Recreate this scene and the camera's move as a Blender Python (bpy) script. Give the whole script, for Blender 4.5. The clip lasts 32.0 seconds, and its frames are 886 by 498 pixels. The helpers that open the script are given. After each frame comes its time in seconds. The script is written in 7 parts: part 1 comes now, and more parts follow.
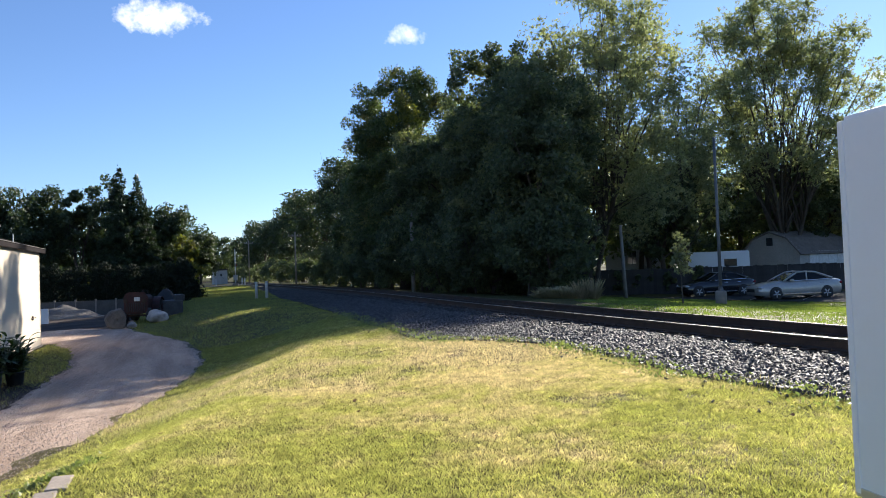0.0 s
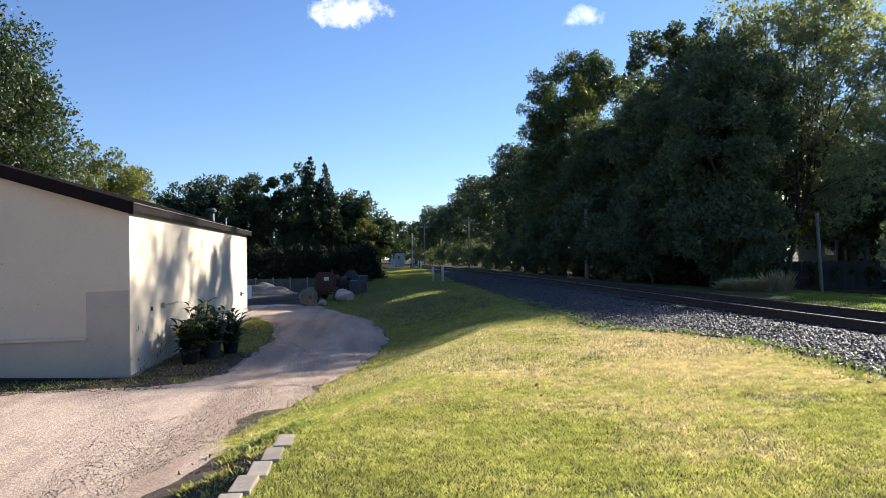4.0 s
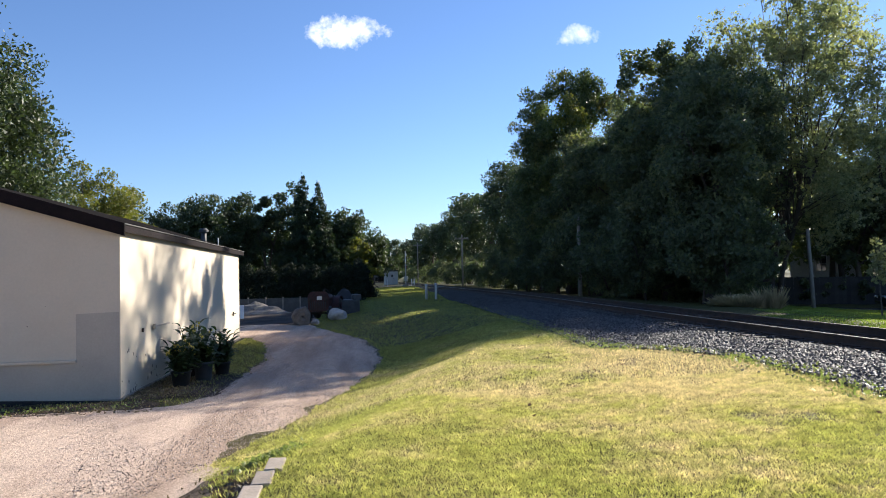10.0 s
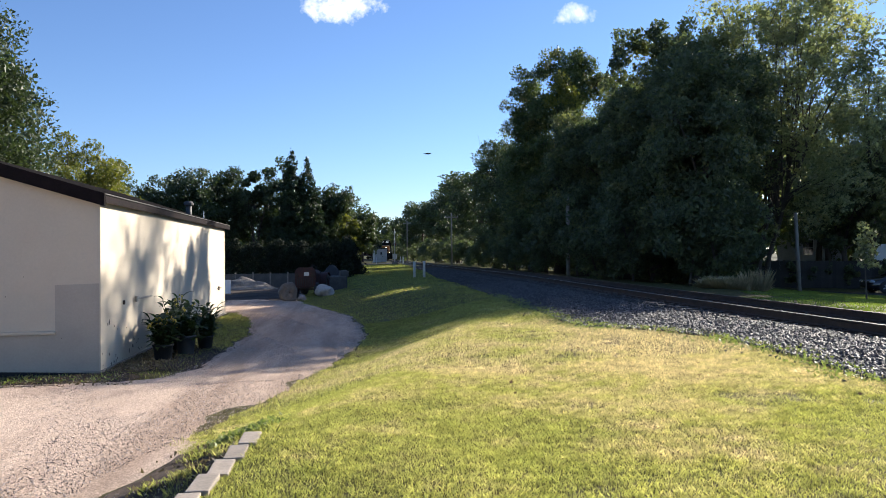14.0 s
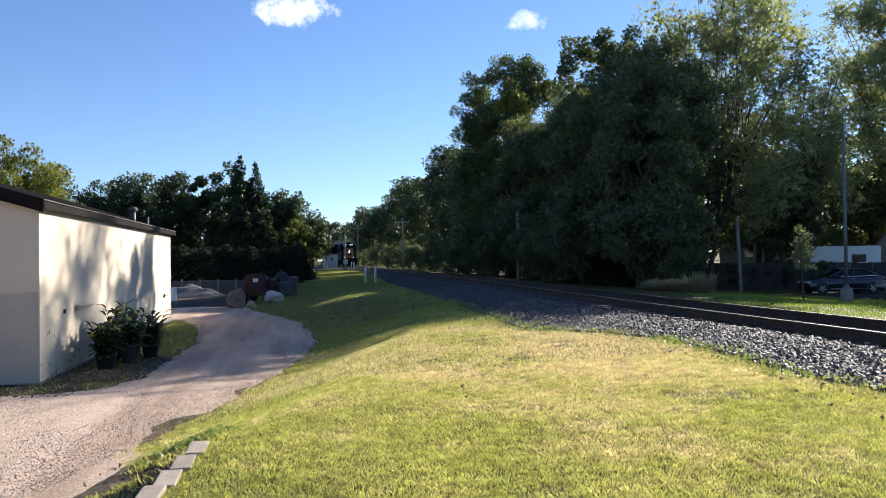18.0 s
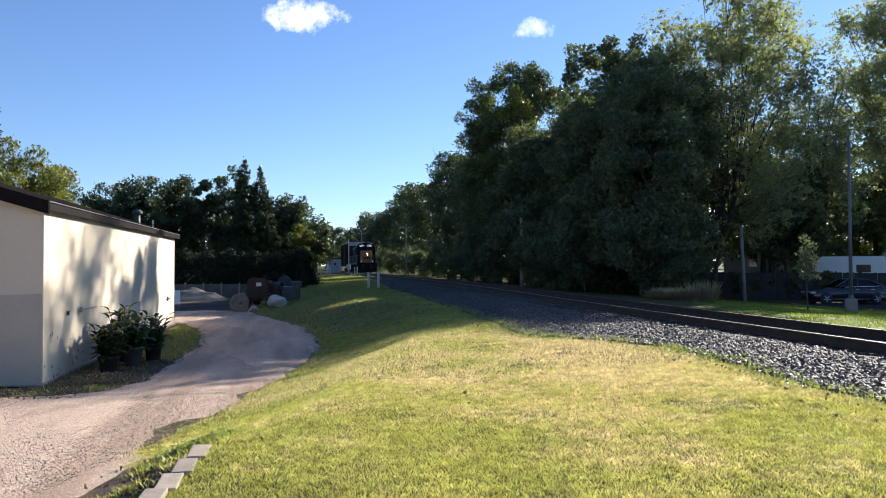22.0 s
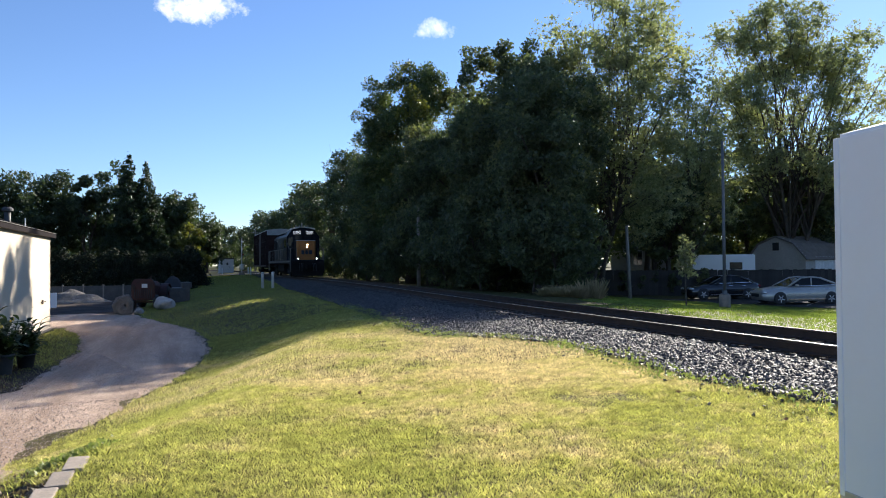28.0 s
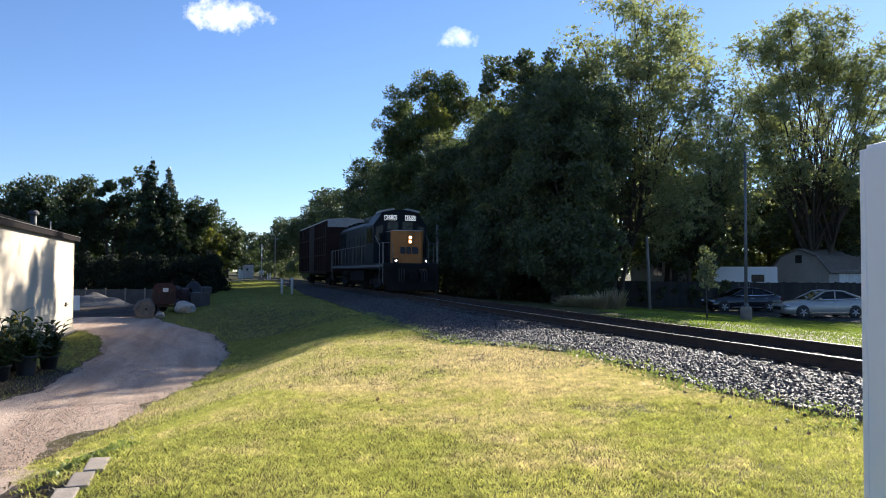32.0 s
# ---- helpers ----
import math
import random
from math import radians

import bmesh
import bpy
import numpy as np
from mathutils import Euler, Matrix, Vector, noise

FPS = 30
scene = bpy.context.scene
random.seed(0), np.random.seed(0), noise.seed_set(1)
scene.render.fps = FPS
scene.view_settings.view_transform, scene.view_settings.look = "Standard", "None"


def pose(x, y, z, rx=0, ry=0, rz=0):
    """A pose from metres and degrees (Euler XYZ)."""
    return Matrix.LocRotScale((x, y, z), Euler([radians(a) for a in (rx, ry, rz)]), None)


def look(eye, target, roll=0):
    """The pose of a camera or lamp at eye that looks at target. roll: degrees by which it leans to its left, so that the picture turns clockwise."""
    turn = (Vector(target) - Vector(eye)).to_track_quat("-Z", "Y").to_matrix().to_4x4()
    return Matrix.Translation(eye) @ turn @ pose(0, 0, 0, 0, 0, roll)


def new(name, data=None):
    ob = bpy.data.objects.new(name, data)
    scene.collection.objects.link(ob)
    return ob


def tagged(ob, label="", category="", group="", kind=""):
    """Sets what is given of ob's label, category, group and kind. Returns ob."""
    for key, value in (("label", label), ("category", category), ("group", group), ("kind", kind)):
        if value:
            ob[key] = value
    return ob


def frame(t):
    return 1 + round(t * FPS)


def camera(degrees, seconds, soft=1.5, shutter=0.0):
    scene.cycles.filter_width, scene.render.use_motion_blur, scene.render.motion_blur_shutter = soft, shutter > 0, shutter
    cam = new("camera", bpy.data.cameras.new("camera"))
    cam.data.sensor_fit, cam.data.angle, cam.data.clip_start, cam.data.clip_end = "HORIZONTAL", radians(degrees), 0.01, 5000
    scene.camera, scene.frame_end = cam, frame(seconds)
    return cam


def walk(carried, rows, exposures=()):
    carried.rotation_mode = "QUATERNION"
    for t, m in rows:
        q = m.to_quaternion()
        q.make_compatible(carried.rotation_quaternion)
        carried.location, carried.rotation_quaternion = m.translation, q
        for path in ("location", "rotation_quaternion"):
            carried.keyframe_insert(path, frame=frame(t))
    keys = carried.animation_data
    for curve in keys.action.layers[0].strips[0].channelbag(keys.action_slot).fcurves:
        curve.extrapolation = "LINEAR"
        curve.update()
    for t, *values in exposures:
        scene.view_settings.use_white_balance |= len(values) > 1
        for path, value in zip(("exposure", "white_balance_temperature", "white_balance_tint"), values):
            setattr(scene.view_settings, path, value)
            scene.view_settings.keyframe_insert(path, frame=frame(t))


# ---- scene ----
cam = camera(62.6, 32.0, 0.95)
PATH = [
    (0, (-0.053, 0.36, 1.69), (0.6, 2.249, 1.745), -2.1),
    (0.5, (-0.153, 0.29, 1.677), (0.662, 2.115, 1.742), -1.8),
    (1, (-0.168, 0.177, 1.698), (0.651, 2.0, 1.756), -1.9),
    (1.5, (-0.178, 0.058, 1.73), (0.457, 1.953, 1.779), -1.8),
    (2, (-0.239, 0.08, 1.742), (0.201, 2.03, 1.792), -1.5),
    (2.5, (-0.265, 0.077, 1.751), (0.038, 2.053, 1.8), -1.2),
    (3, (-0.273, 0.076, 1.753), (-0.04, 2.062, 1.797), -1.0),
    (3.5, (-0.273, 0.076, 1.754), (-0.066, 2.065, 1.79), -0.9),
    (4, (-0.276, 0.082, 1.748), (-0.079, 2.072, 1.774), -0.9),
    (4.5, (-0.3, 0.112, 1.739), (-0.107, 2.102, 1.758), -0.8),
    (6.5, (-0.302, 0.13, 1.737), (-0.118, 2.122, 1.755), -0.7),
    (7, (-0.298, 0.119, 1.748), (-0.115, 2.11, 1.773), -0.8),
    (7.5, (-0.286, 0.116, 1.752), (-0.106, 2.108, 1.784), -0.9),
    (8, (-0.277, 0.095, 1.763), (-0.099, 2.086, 1.802), -1.0),
    (8.5, (-0.277, 0.091, 1.76), (-0.094, 2.082, 1.806), -1.3),
    (9, (-0.268, 0.093, 1.765), (-0.076, 2.083, 1.821), -1.4),
    (9.5, (-0.266, 0.104, 1.763), (-0.061, 2.093, 1.828), -1.4),
    (10, (-0.253, 0.094, 1.767), (-0.037, 2.081, 1.842), -1.3),
    (10.5, (-0.258, 0.101, 1.763), (-0.037, 2.087, 1.841), -1.1),
    (11, (-0.225, 0.082, 1.765), (-0.003, 2.068, 1.839), -1.0),
    (11.5, (-0.189, 0.079, 1.765), (0.035, 2.065, 1.834), -0.9),
    (12, (-0.171, 0.18, 1.742), (0.057, 2.166, 1.805), -1.1),
    (12.5, (-0.146, 0.224, 1.743), (0.086, 2.209, 1.801), -0.9),
    (13, (-0.146, 0.225, 1.734), (0.082, 2.211, 1.782), -0.7),
    (13.5, (-0.16, 0.221, 1.733), (0.067, 2.208, 1.766), -0.5),
    (14, (-0.159, 0.223, 1.723), (0.084, 2.208, 1.739), -0.4),
    (14.5, (-0.155, 0.192, 1.728), (0.13, 2.172, 1.73), -0.4),
    (15, (-0.14, 0.188, 1.727), (0.209, 2.157, 1.725), -0.5),
    (15.5, (-0.136, 0.204, 1.724), (0.265, 2.163, 1.723), -0.6),
    (17.5, (-0.163, 0.202, 1.716), (0.221, 2.164, 1.738), -1.0),
    (18, (-0.153, 0.187, 1.725), (0.222, 2.151, 1.753), -0.8),
    (18.5, (-0.15, 0.191, 1.725), (0.22, 2.156, 1.755), -0.6),
    (19, (-0.16, 0.195, 1.718), (0.203, 2.162, 1.745), -0.4),
    (19.5, (-0.162, 0.205, 1.717), (0.196, 2.172, 1.739), -0.5),
    (20, (-0.153, 0.207, 1.723), (0.203, 2.175, 1.745), -0.6),
    (20.5, (-0.148, 0.214, 1.723), (0.209, 2.182, 1.748), -0.7),
    (21, (-0.151, 0.21, 1.721), (0.212, 2.177, 1.753), -0.6),
    (21.5, (-0.155, 0.204, 1.723), (0.211, 2.17, 1.76), -0.3),
    (22, (-0.16, 0.202, 1.719), (0.206, 2.167, 1.764), -0.2),
    (22.5, (-0.165, 0.196, 1.724), (0.194, 2.163, 1.778), -0.3),
    (23, (-0.163, 0.187, 1.726), (0.19, 2.154, 1.792), -0.5),
    (23.5, (-0.161, 0.183, 1.726), (0.19, 2.151, 1.805), -0.7),
    (24, (-0.166, 0.187, 1.728), (0.194, 2.153, 1.818), -0.8),
    (24.5, (-0.159, 0.173, 1.724), (0.236, 2.132, 1.818), -0.8),
    (25, (-0.152, 0.157, 1.733), (0.302, 2.103, 1.819), -0.7),
    (25.5, (-0.132, 0.166, 1.724), (0.392, 2.095, 1.797), -0.5),
    (26, (-0.122, 0.172, 1.722), (0.474, 2.081, 1.78), -0.5),
    (26.5, (-0.127, 0.177, 1.73), (0.517, 2.07, 1.777), -0.5),
    (28.5, (-0.13, 0.18, 1.724), (0.502, 2.077, 1.765), -0.4),
    (29, (-0.13, 0.175, 1.723), (0.492, 2.075, 1.769), -0.2),
    (29.5, (-0.134, 0.182, 1.723), (0.484, 2.084, 1.775), 0.1),
    (30, (-0.13, 0.168, 1.72), (0.484, 2.07, 1.779), 0.2),
    (30.5, (-0.133, 0.165, 1.716), (0.479, 2.069, 1.782), 0.2),
    (31, (-0.139, 0.156, 1.727), (0.468, 2.061, 1.796), 0.3),
    (31.5, (-0.138, 0.155, 1.727), (0.459, 2.062, 1.796), 0.3),
    (32, (-0.143, 0.178, 1.719), (0.446, 2.088, 1.783), 0.3),
]
walk(cam, [(t, look(eye, target, roll)) for t, eye, target, roll in PATH])

# ---- light ----
SUN_AZ, SUN_EL = 52.0, 24.6      # degrees from +y towards +x, degrees above the horizon
world = bpy.data.worlds.new("sky")
scene.world = world
world.use_nodes = True
wt = world.node_tree
sky = wt.nodes.new("ShaderNodeTexSky")
sky.sky_type, sky.sun_disc = "NISHITA", False
sky.sun_elevation, sky.sun_rotation = radians(SUN_EL), radians(SUN_AZ)
sky.air_density, sky.dust_density, sky.ozone_density = 1.0, 0.05, 4.0
tint = wt.nodes.new("ShaderNodeMix")
tint.data_type, tint.blend_type, tint.inputs[0].default_value, tint.inputs[7].default_value = "RGBA", "MULTIPLY", 1.0, (0.91, 0.97, 1.15, 1)     # a deep clear autumn blue
wt.links.new(sky.outputs[0], tint.inputs[6]), wt.links.new(tint.outputs[2], wt.nodes["Background"].inputs[0])
wt.nodes["Background"].inputs[1].default_value = 0.067
sun = new("sun", bpy.data.lights.new("sun", "SUN"))
sun.data.energy, sun.data.angle, sun.data.color = 5.0, radians(0.55), (1.0, 0.93, 0.82)
sun.matrix_world = look((0, 0, 0), (-math.sin(radians(SUN_AZ)) * math.cos(radians(SUN_EL)), -math.cos(radians(SUN_AZ)) * math.cos(radians(SUN_EL)), -math.sin(radians(SUN_EL))))
scene.view_settings.exposure = 1.2

rng = np.random.default_rng(7)


# ---- materials ----
def nodes_of(name):
    m = bpy.data.materials.new(name)
    m.use_nodes = True
    nt = m.node_tree
    return m, nt, nt.nodes["Principled BSDF"], nt.nodes["Material Output"]


def link(nt, a, b):
    nt.links.new(a, b)


def noise_node(nt, vec, scale, detail=4.0, rough=0.6):
    n = nt.nodes.new("ShaderNodeTexNoise")
    n.inputs["Scale"].default_value, n.inputs["Detail"].default_value, n.inputs["Roughness"].default_value = scale, detail, rough
    link(nt, vec, n.inputs["Vector"])
    return n.outputs["Fac"]


def ramp(nt, fac, a, b, lo=0.35, hi=0.65):
    r = nt.nodes.new("ShaderNodeValToRGB")
    r.color_ramp.elements[0].position, r.color_ramp.elements[0].color = lo, (*a, 1)
    r.color_ramp.elements[1].position, r.color_ramp.elements[1].color = hi, (*b, 1)
    link(nt, fac, r.inputs[0])
    return r.outputs[0]


def mix(nt, kind, fac, a, b):
    n = nt.nodes.new("ShaderNodeMix")
    n.data_type, n.blend_type = "RGBA", kind
    for value, socket in ((fac, n.inputs[0]), (a, n.inputs[6]), (b, n.inputs[7])):
        if isinstance(value, (int, float)):
            socket.default_value = value
        elif isinstance(value, tuple):
            socket.default_value = (*value, 1)
        else:
            link(nt, value, socket)
    return n.outputs[2]


def coords(nt, where):
    if where == "world":
        return nt.nodes.new("ShaderNodeNewGeometry").outputs["Position"]
    return nt.nodes.new("ShaderNodeTexCoord").outputs["Object"]


def bump(nt, height, strength, dist, target):
    b = nt.nodes.new("ShaderNodeBump")
    b.inputs["Strength"].default_value, b.inputs["Distance"].default_value = strength, dist
    link(nt, height, b.inputs["Height"])
    link(nt, b.outputs[0], target)


def mat(name, a, b=None, scale=3.0, rough=0.8, metal=0.0, relief=0.3, fine=12.0, where="object", vary=0.0, depth=0.01, stain=None, grainy=0.55, island=0.0):
    """Two colours in large patches, a finer grain over them, relief, an optional stain, and a change from piece to piece."""
    m, nt, p, out = nodes_of(name)
    b = b or tuple(c * 0.8 for c in a)
    vec = coords(nt, where)
    col = ramp(nt, noise_node(nt, vec, scale), a, b)
    grain = noise_node(nt, vec, scale * fine, 3.0, 0.7)
    col = mix(nt, "MULTIPLY", grainy, col, ramp(nt, grain, (0.62, 0.62, 0.62), (1.2, 1.2, 1.2), 0.3, 0.7))
    if island:
        rnd = nt.nodes.new("ShaderNodeNewGeometry").outputs["Random Per Island"]
        col = mix(nt, "MULTIPLY", island, col, ramp(nt, rnd, (0.25, 0.25, 0.25), (1.7, 1.7, 1.7), 0.0, 1.0))
    if stain:
        col = mix(nt, "MIX", ramp(nt, noise_node(nt, vec, scale * 1.7, 8.0, 0.75), (0, 0, 0), (1, 1, 1), 0.58, 0.72), col, stain)
    if vary:
        info = nt.nodes.new("ShaderNodeObjectInfo").outputs["Random"]
        col = mix(nt, "MULTIPLY", vary, col, ramp(nt, info, (0.35, 0.35, 0.35), (1.5, 1.5, 1.5), 0.0, 1.0))
    link(nt, col, p.inputs["Base Color"])
    p.inputs["Roughness"].default_value, p.inputs["Metallic"].default_value = rough, metal
    if relief:
        bump(nt, grain, relief, depth, p.inputs["Normal"])
    return m


def leaf_mat(name, a, b, clear=0.35, rough=0.55, autumn=None):
    """Leaves: light passes through them; colour changes from leaf to leaf and over the crown."""
    m, nt, p, out = nodes_of(name)
    vec = coords(nt, "world")
    geo = nt.nodes.new("ShaderNodeNewGeometry")
    col = ramp(nt, geo.outputs["Random Per Island"], a, b, 0.0, 1.0)
    if autumn:
        col = mix(nt, "MIX", ramp(nt, noise_node(nt, vec, 0.45, 2.0), (0, 0, 0), (1, 1, 1), 0.56, 0.66), col, autumn)
    col = mix(nt, "MULTIPLY", 0.6, col, ramp(nt, noise_node(nt, vec, 0.9, 3.0), (0.6, 0.6, 0.6), (1.3, 1.3, 1.3), 0.35, 0.65))
    link(nt, col, p.inputs["Base Color"])
    p.inputs["Roughness"].default_value = rough
    t = nt.nodes.new("ShaderNodeBsdfTranslucent")
    link(nt, mix(nt, "MULTIPLY", 1.0, col, (1.35, 1.45, 0.8)), t.inputs[0])
    ms = nt.nodes.new("ShaderNodeMixShader")
    ms.inputs[0].default_value = clear
    link(nt, p.outputs[0], ms.inputs[1])
    link(nt, t.outputs[0], ms.inputs[2])
    link(nt, ms.outputs[0], out.inputs[0])
    return m


def glow(name, colour, strength):
    m, nt, p, out = nodes_of(name)
    p.inputs["Base Color"].default_value = (*colour, 1)
    p.inputs["Emission Color"].default_value, p.inputs["Emission Strength"].default_value = (*colour, 1), strength
    return m


def gloss(name, colour, rough=0.25, metal=0.0, coat=0.0):
    m, nt, p, out = nodes_of(name)
    vec = coords(nt, "object")
    link(nt, mix(nt, "MULTIPLY", 0.5, colour, ramp(nt, noise_node(nt, vec, 6.0, 6.0, 0.7), (0.75, 0.75, 0.75), (1.1, 1.1, 1.1))), p.inputs["Base Color"])
    p.inputs["Metallic"].default_value, p.inputs["Coat Weight"].default_value = metal, coat
    r = nt.nodes.new("ShaderNodeMapRange")
    r.inputs["To Min"].default_value, r.inputs["To Max"].default_value = rough * 0.7, rough * 1.4
    link(nt, noise_node(nt, vec, 14.0), r.inputs["Value"])
    link(nt, r.outputs[0], p.inputs["Roughness"])
    return m


def turf_colours(nt):
    """The lawn: green, with straw-dry patches and one large dry crown near the ballast."""
    vec = coords(nt, "world")
    sep = nt.nodes.new("ShaderNodeSeparateXYZ")
    link(nt, vec, sep.inputs[0])
    patches = noise_node(nt, vec, 0.55, 5.0, 0.65)
    off = nt.nodes.new("ShaderNodeVectorMath")
    off.operation, off.inputs[1].default_value = "DISTANCE", (5.2, 11.8, 0.2)
    link(nt, vec, off.inputs[0])
    near = nt.nodes.new("ShaderNodeMapRange")
    for key, v in (("From Min", 13.0), ("From Max", 1.0), ("To Min", -0.30), ("To Max", 0.21)):
        near.inputs[key].default_value = v
    link(nt, off.outputs["Value"], near.inputs["Value"])
    add = nt.nodes.new("ShaderNodeMath")
    link(nt, patches, add.inputs[0]), link(nt, near.outputs[0], add.inputs[1])
    fine = noise_node(nt, vec, 3.5, 4.0, 0.7)
    add2 = nt.nodes.new("ShaderNodeMath")
    add2.operation, add2.inputs[1].default_value, add2.inputs[2].default_value = "MULTIPLY_ADD", 0.55, -0.275
    link(nt, fine, add2.inputs[0])
    add3 = nt.nodes.new("ShaderNodeMath")
    link(nt, add.outputs[0], add3.inputs[0]), link(nt, add2.outputs[0], add3.inputs[1])
    return vec, add3.outputs[0]


def turf(name, green, straw, clear, lo=0.42, hi=0.66, island=True):
    m, nt, p, out = nodes_of(name)
    vec, dry = turf_colours(nt)
    r = nt.nodes.new("ShaderNodeValToRGB")
    r.color_ramp.elements[0].position, r.color_ramp.elements[0].color = lo, (*green, 1)
    r.color_ramp.elements[1].position, r.color_ramp.elements[1].color = hi, (*straw, 1)
    deep = r.color_ramp.elements.new(0.20)
    deep.color = (*(c * k for c, k in zip(green, (0.72, 0.78, 0.66))), 1)
    link(nt, dry, r.inputs[0])
    col = r.outputs[0]
    if island:
        rnd = nt.nodes.new("ShaderNodeNewGeometry").outputs["Random Per Island"]
        col = mix(nt, "MULTIPLY", 0.8, col, ramp(nt, rnd, (0.35, 0.38, 0.32), (1.65, 1.6, 1.5), 0.0, 1.0))
    else:
        col = mix(nt, "MULTIPLY", 0.7, col, ramp(nt, noise_node(nt, vec, 30.0, 4.0, 0.7), (0.45, 0.45, 0.45), (1.2, 1.2, 1.2)))
    col = mix(nt, "MULTIPLY", 0.75, col, ramp(nt, noise_node(nt, vec, 6.5, 5.0, 0.75), (0.50, 0.50, 0.46), (1.30, 1.30, 1.30), 0.36, 0.62))
    link(nt, col, p.inputs["Base Color"])
    p.inputs["Roughness"].default_value = 0.7
    if clear:
        t = nt.nodes.new("ShaderNodeBsdfTranslucent")
        link(nt, mix(nt, "MULTIPLY", 1.0, col, (1.2, 1.25, 0.85)), t.inputs[0])
        ms = nt.nodes.new("ShaderNodeMixShader")
        ms.inputs[0].default_value = clear
        link(nt, p.outputs[0], ms.inputs[1]), link(nt, t.outputs[0], ms.inputs[2]), link(nt, ms.outputs[0], out.inputs[0])
    else:
        bump(nt, noise_node(nt, vec, 22.0, 5.0, 0.7), 0.8, 0.04, p.inputs["Normal"])
    return m


def gravel_mat():
    """Crushed gravel: fine speckle, damp darker spots, and paler bands worn by wheels along the drive."""
    m, nt, p, out = nodes_of("crushed_gravel")
    vec = coords(nt, "world")
    st = nt.nodes.new("ShaderNodeVectorMath")
    st.operation, st.inputs[1].default_value = "MULTIPLY", (1.5, 0.16, 1.0)
    link(nt, vec, st.inputs[0])
    col = ramp(nt, noise_node(nt, st.outputs[0], 1.0, 3.0), (0.45, 0.335, 0.262), (0.62, 0.48, 0.385), 0.36, 0.62)
    col = mix(nt, "MIX", ramp(nt, noise_node(nt, vec, 0.9, 6.0, 0.7), (0, 0, 0), (0.6, 0.6, 0.6), 0.55, 0.75), col, (0.27, 0.20, 0.165))
    speck = noise_node(nt, vec, 42.0, 5.0, 0.85)
    col = mix(nt, "MULTIPLY", 0.85, col, ramp(nt, speck, (0.26, 0.25, 0.24), (1.5, 1.47, 1.43), 0.36, 0.64))
    link(nt, col, p.inputs["Base Color"])
    p.inputs["Roughness"].default_value = 0.95
    bump(nt, speck, 1.0, 0.015, p.inputs["Normal"])
    return m


M_SOIL = turf("turf_floor", (0.12, 0.105, 0.045), (0.23, 0.165, 0.098), 0.0, island=False)
M_BLADE = turf("grass_blade", (0.43, 0.415, 0.155), (0.63, 0.51, 0.355), 0.46, 0.46, 0.70)
M_BLADE_FAR = leaf_mat("lush_lawn_blade", (0.17, 0.22, 0.05), (0.24, 0.29, 0.08), 0.45, rough=0.95)
M_BLADE_FAR.node_tree.nodes["Principled BSDF"].inputs["Specular IOR Level"].default_value = 0.1
M_WEED = leaf_mat("weed_leaf", (0.15, 0.19, 0.06), (0.28, 0.31, 0.11), 0.4)
M_GRAVEL = gravel_mat()
M_PEBBLE = mat("pebble", (0.52, 0.44, 0.40), (0.24, 0.20, 0.18), 9.0, 0.9, relief=0.2, where="world", island=1.0)
M_DIRT = mat("bare_dark_soil", (0.05, 0.038, 0.03), (0.11, 0.082, 0.064), 1.3, 0.95, relief=0.8, fine=22, where="world", depth=0.03)
M_BALLASTBED = mat("ballast_bed", (0.07, 0.066, 0.062), (0.035, 0.033, 0.031), 2.0, 0.95, relief=1.0, fine=18, where="world", depth=0.05)
M_BALLAST = mat("ballast_stone", (0.105, 0.10, 0.098), (0.03, 0.029, 0.028), 11.0, 0.68, relief=0.3, where="world", island=0.8)
M_BALLAST.node_tree.nodes["Principled BSDF"].inputs["Specular IOR Level"].default_value = 0.45
M_ASPHALT = mat("asphalt", (0.075, 0.073, 0.07), (0.05, 0.049, 0.047), 0.8, 0.9, relief=0.5, fine=70, where="world")
M_RAILHEAD = gloss("polished_rail_head", (0.50, 0.49, 0.48), 0.36, 1.0)
# darker copy of the rail head: the missing sky glint is put into the colour
M_RAILNOSHINE = gloss("rail_head_without_shine", (0.13, 0.105, 0.09), 0.6, 0.6)
M_RUST = mat("rusty_steel", (0.075, 0.045, 0.03), (0.045, 0.028, 0.02), 4.0, 0.75, 0.2, where="world")
M_TIE = mat("creosoted_timber", (0.10, 0.08, 0.065), (0.055, 0.045, 0.038), 5.0, 0.9, relief=0.7, where="world", vary=0.5)
M_WALL = mat("cream_painted_block", (0.60, 0.51, 0.39), (0.56, 0.475, 0.362), 0.8, 0.85, relief=0.10, fine=30, where="world", stain=(0.52, 0.455, 0.365), grainy=0.12)
M_WALLDARK = mat("older_cream_paint", (0.45, 0.39, 0.315), (0.41, 0.355, 0.29), 1.2, 0.88, relief=0.12, fine=20, where="world", stain=(0.38, 0.33, 0.27), grainy=0.15)
M_FASCIA = mat("dark_brown_trim", (0.020, 0.013, 0.013), (0.012, 0.009, 0.009), 3.0, 0.6, where="world")
M_SHINGLE = mat("asphalt_shingle", (0.022, 0.020, 0.020), (0.014, 0.013, 0.013), 4.0, 0.95, relief=0.7, where="world")
M_SHINGLE.node_tree.nodes["Principled BSDF"].inputs["Specular IOR Level"].default_value = 0.0
M_FASCIA.node_tree.nodes["Principled BSDF"].inputs["Specular IOR Level"].default_value = 0.05
M_TANK = mat("grey_tank_paint", (0.07, 0.07, 0.07), (0.045, 0.045, 0.046), 3.0, 0.6, relief=0.15, stain=(0.10, 0.08, 0.06))
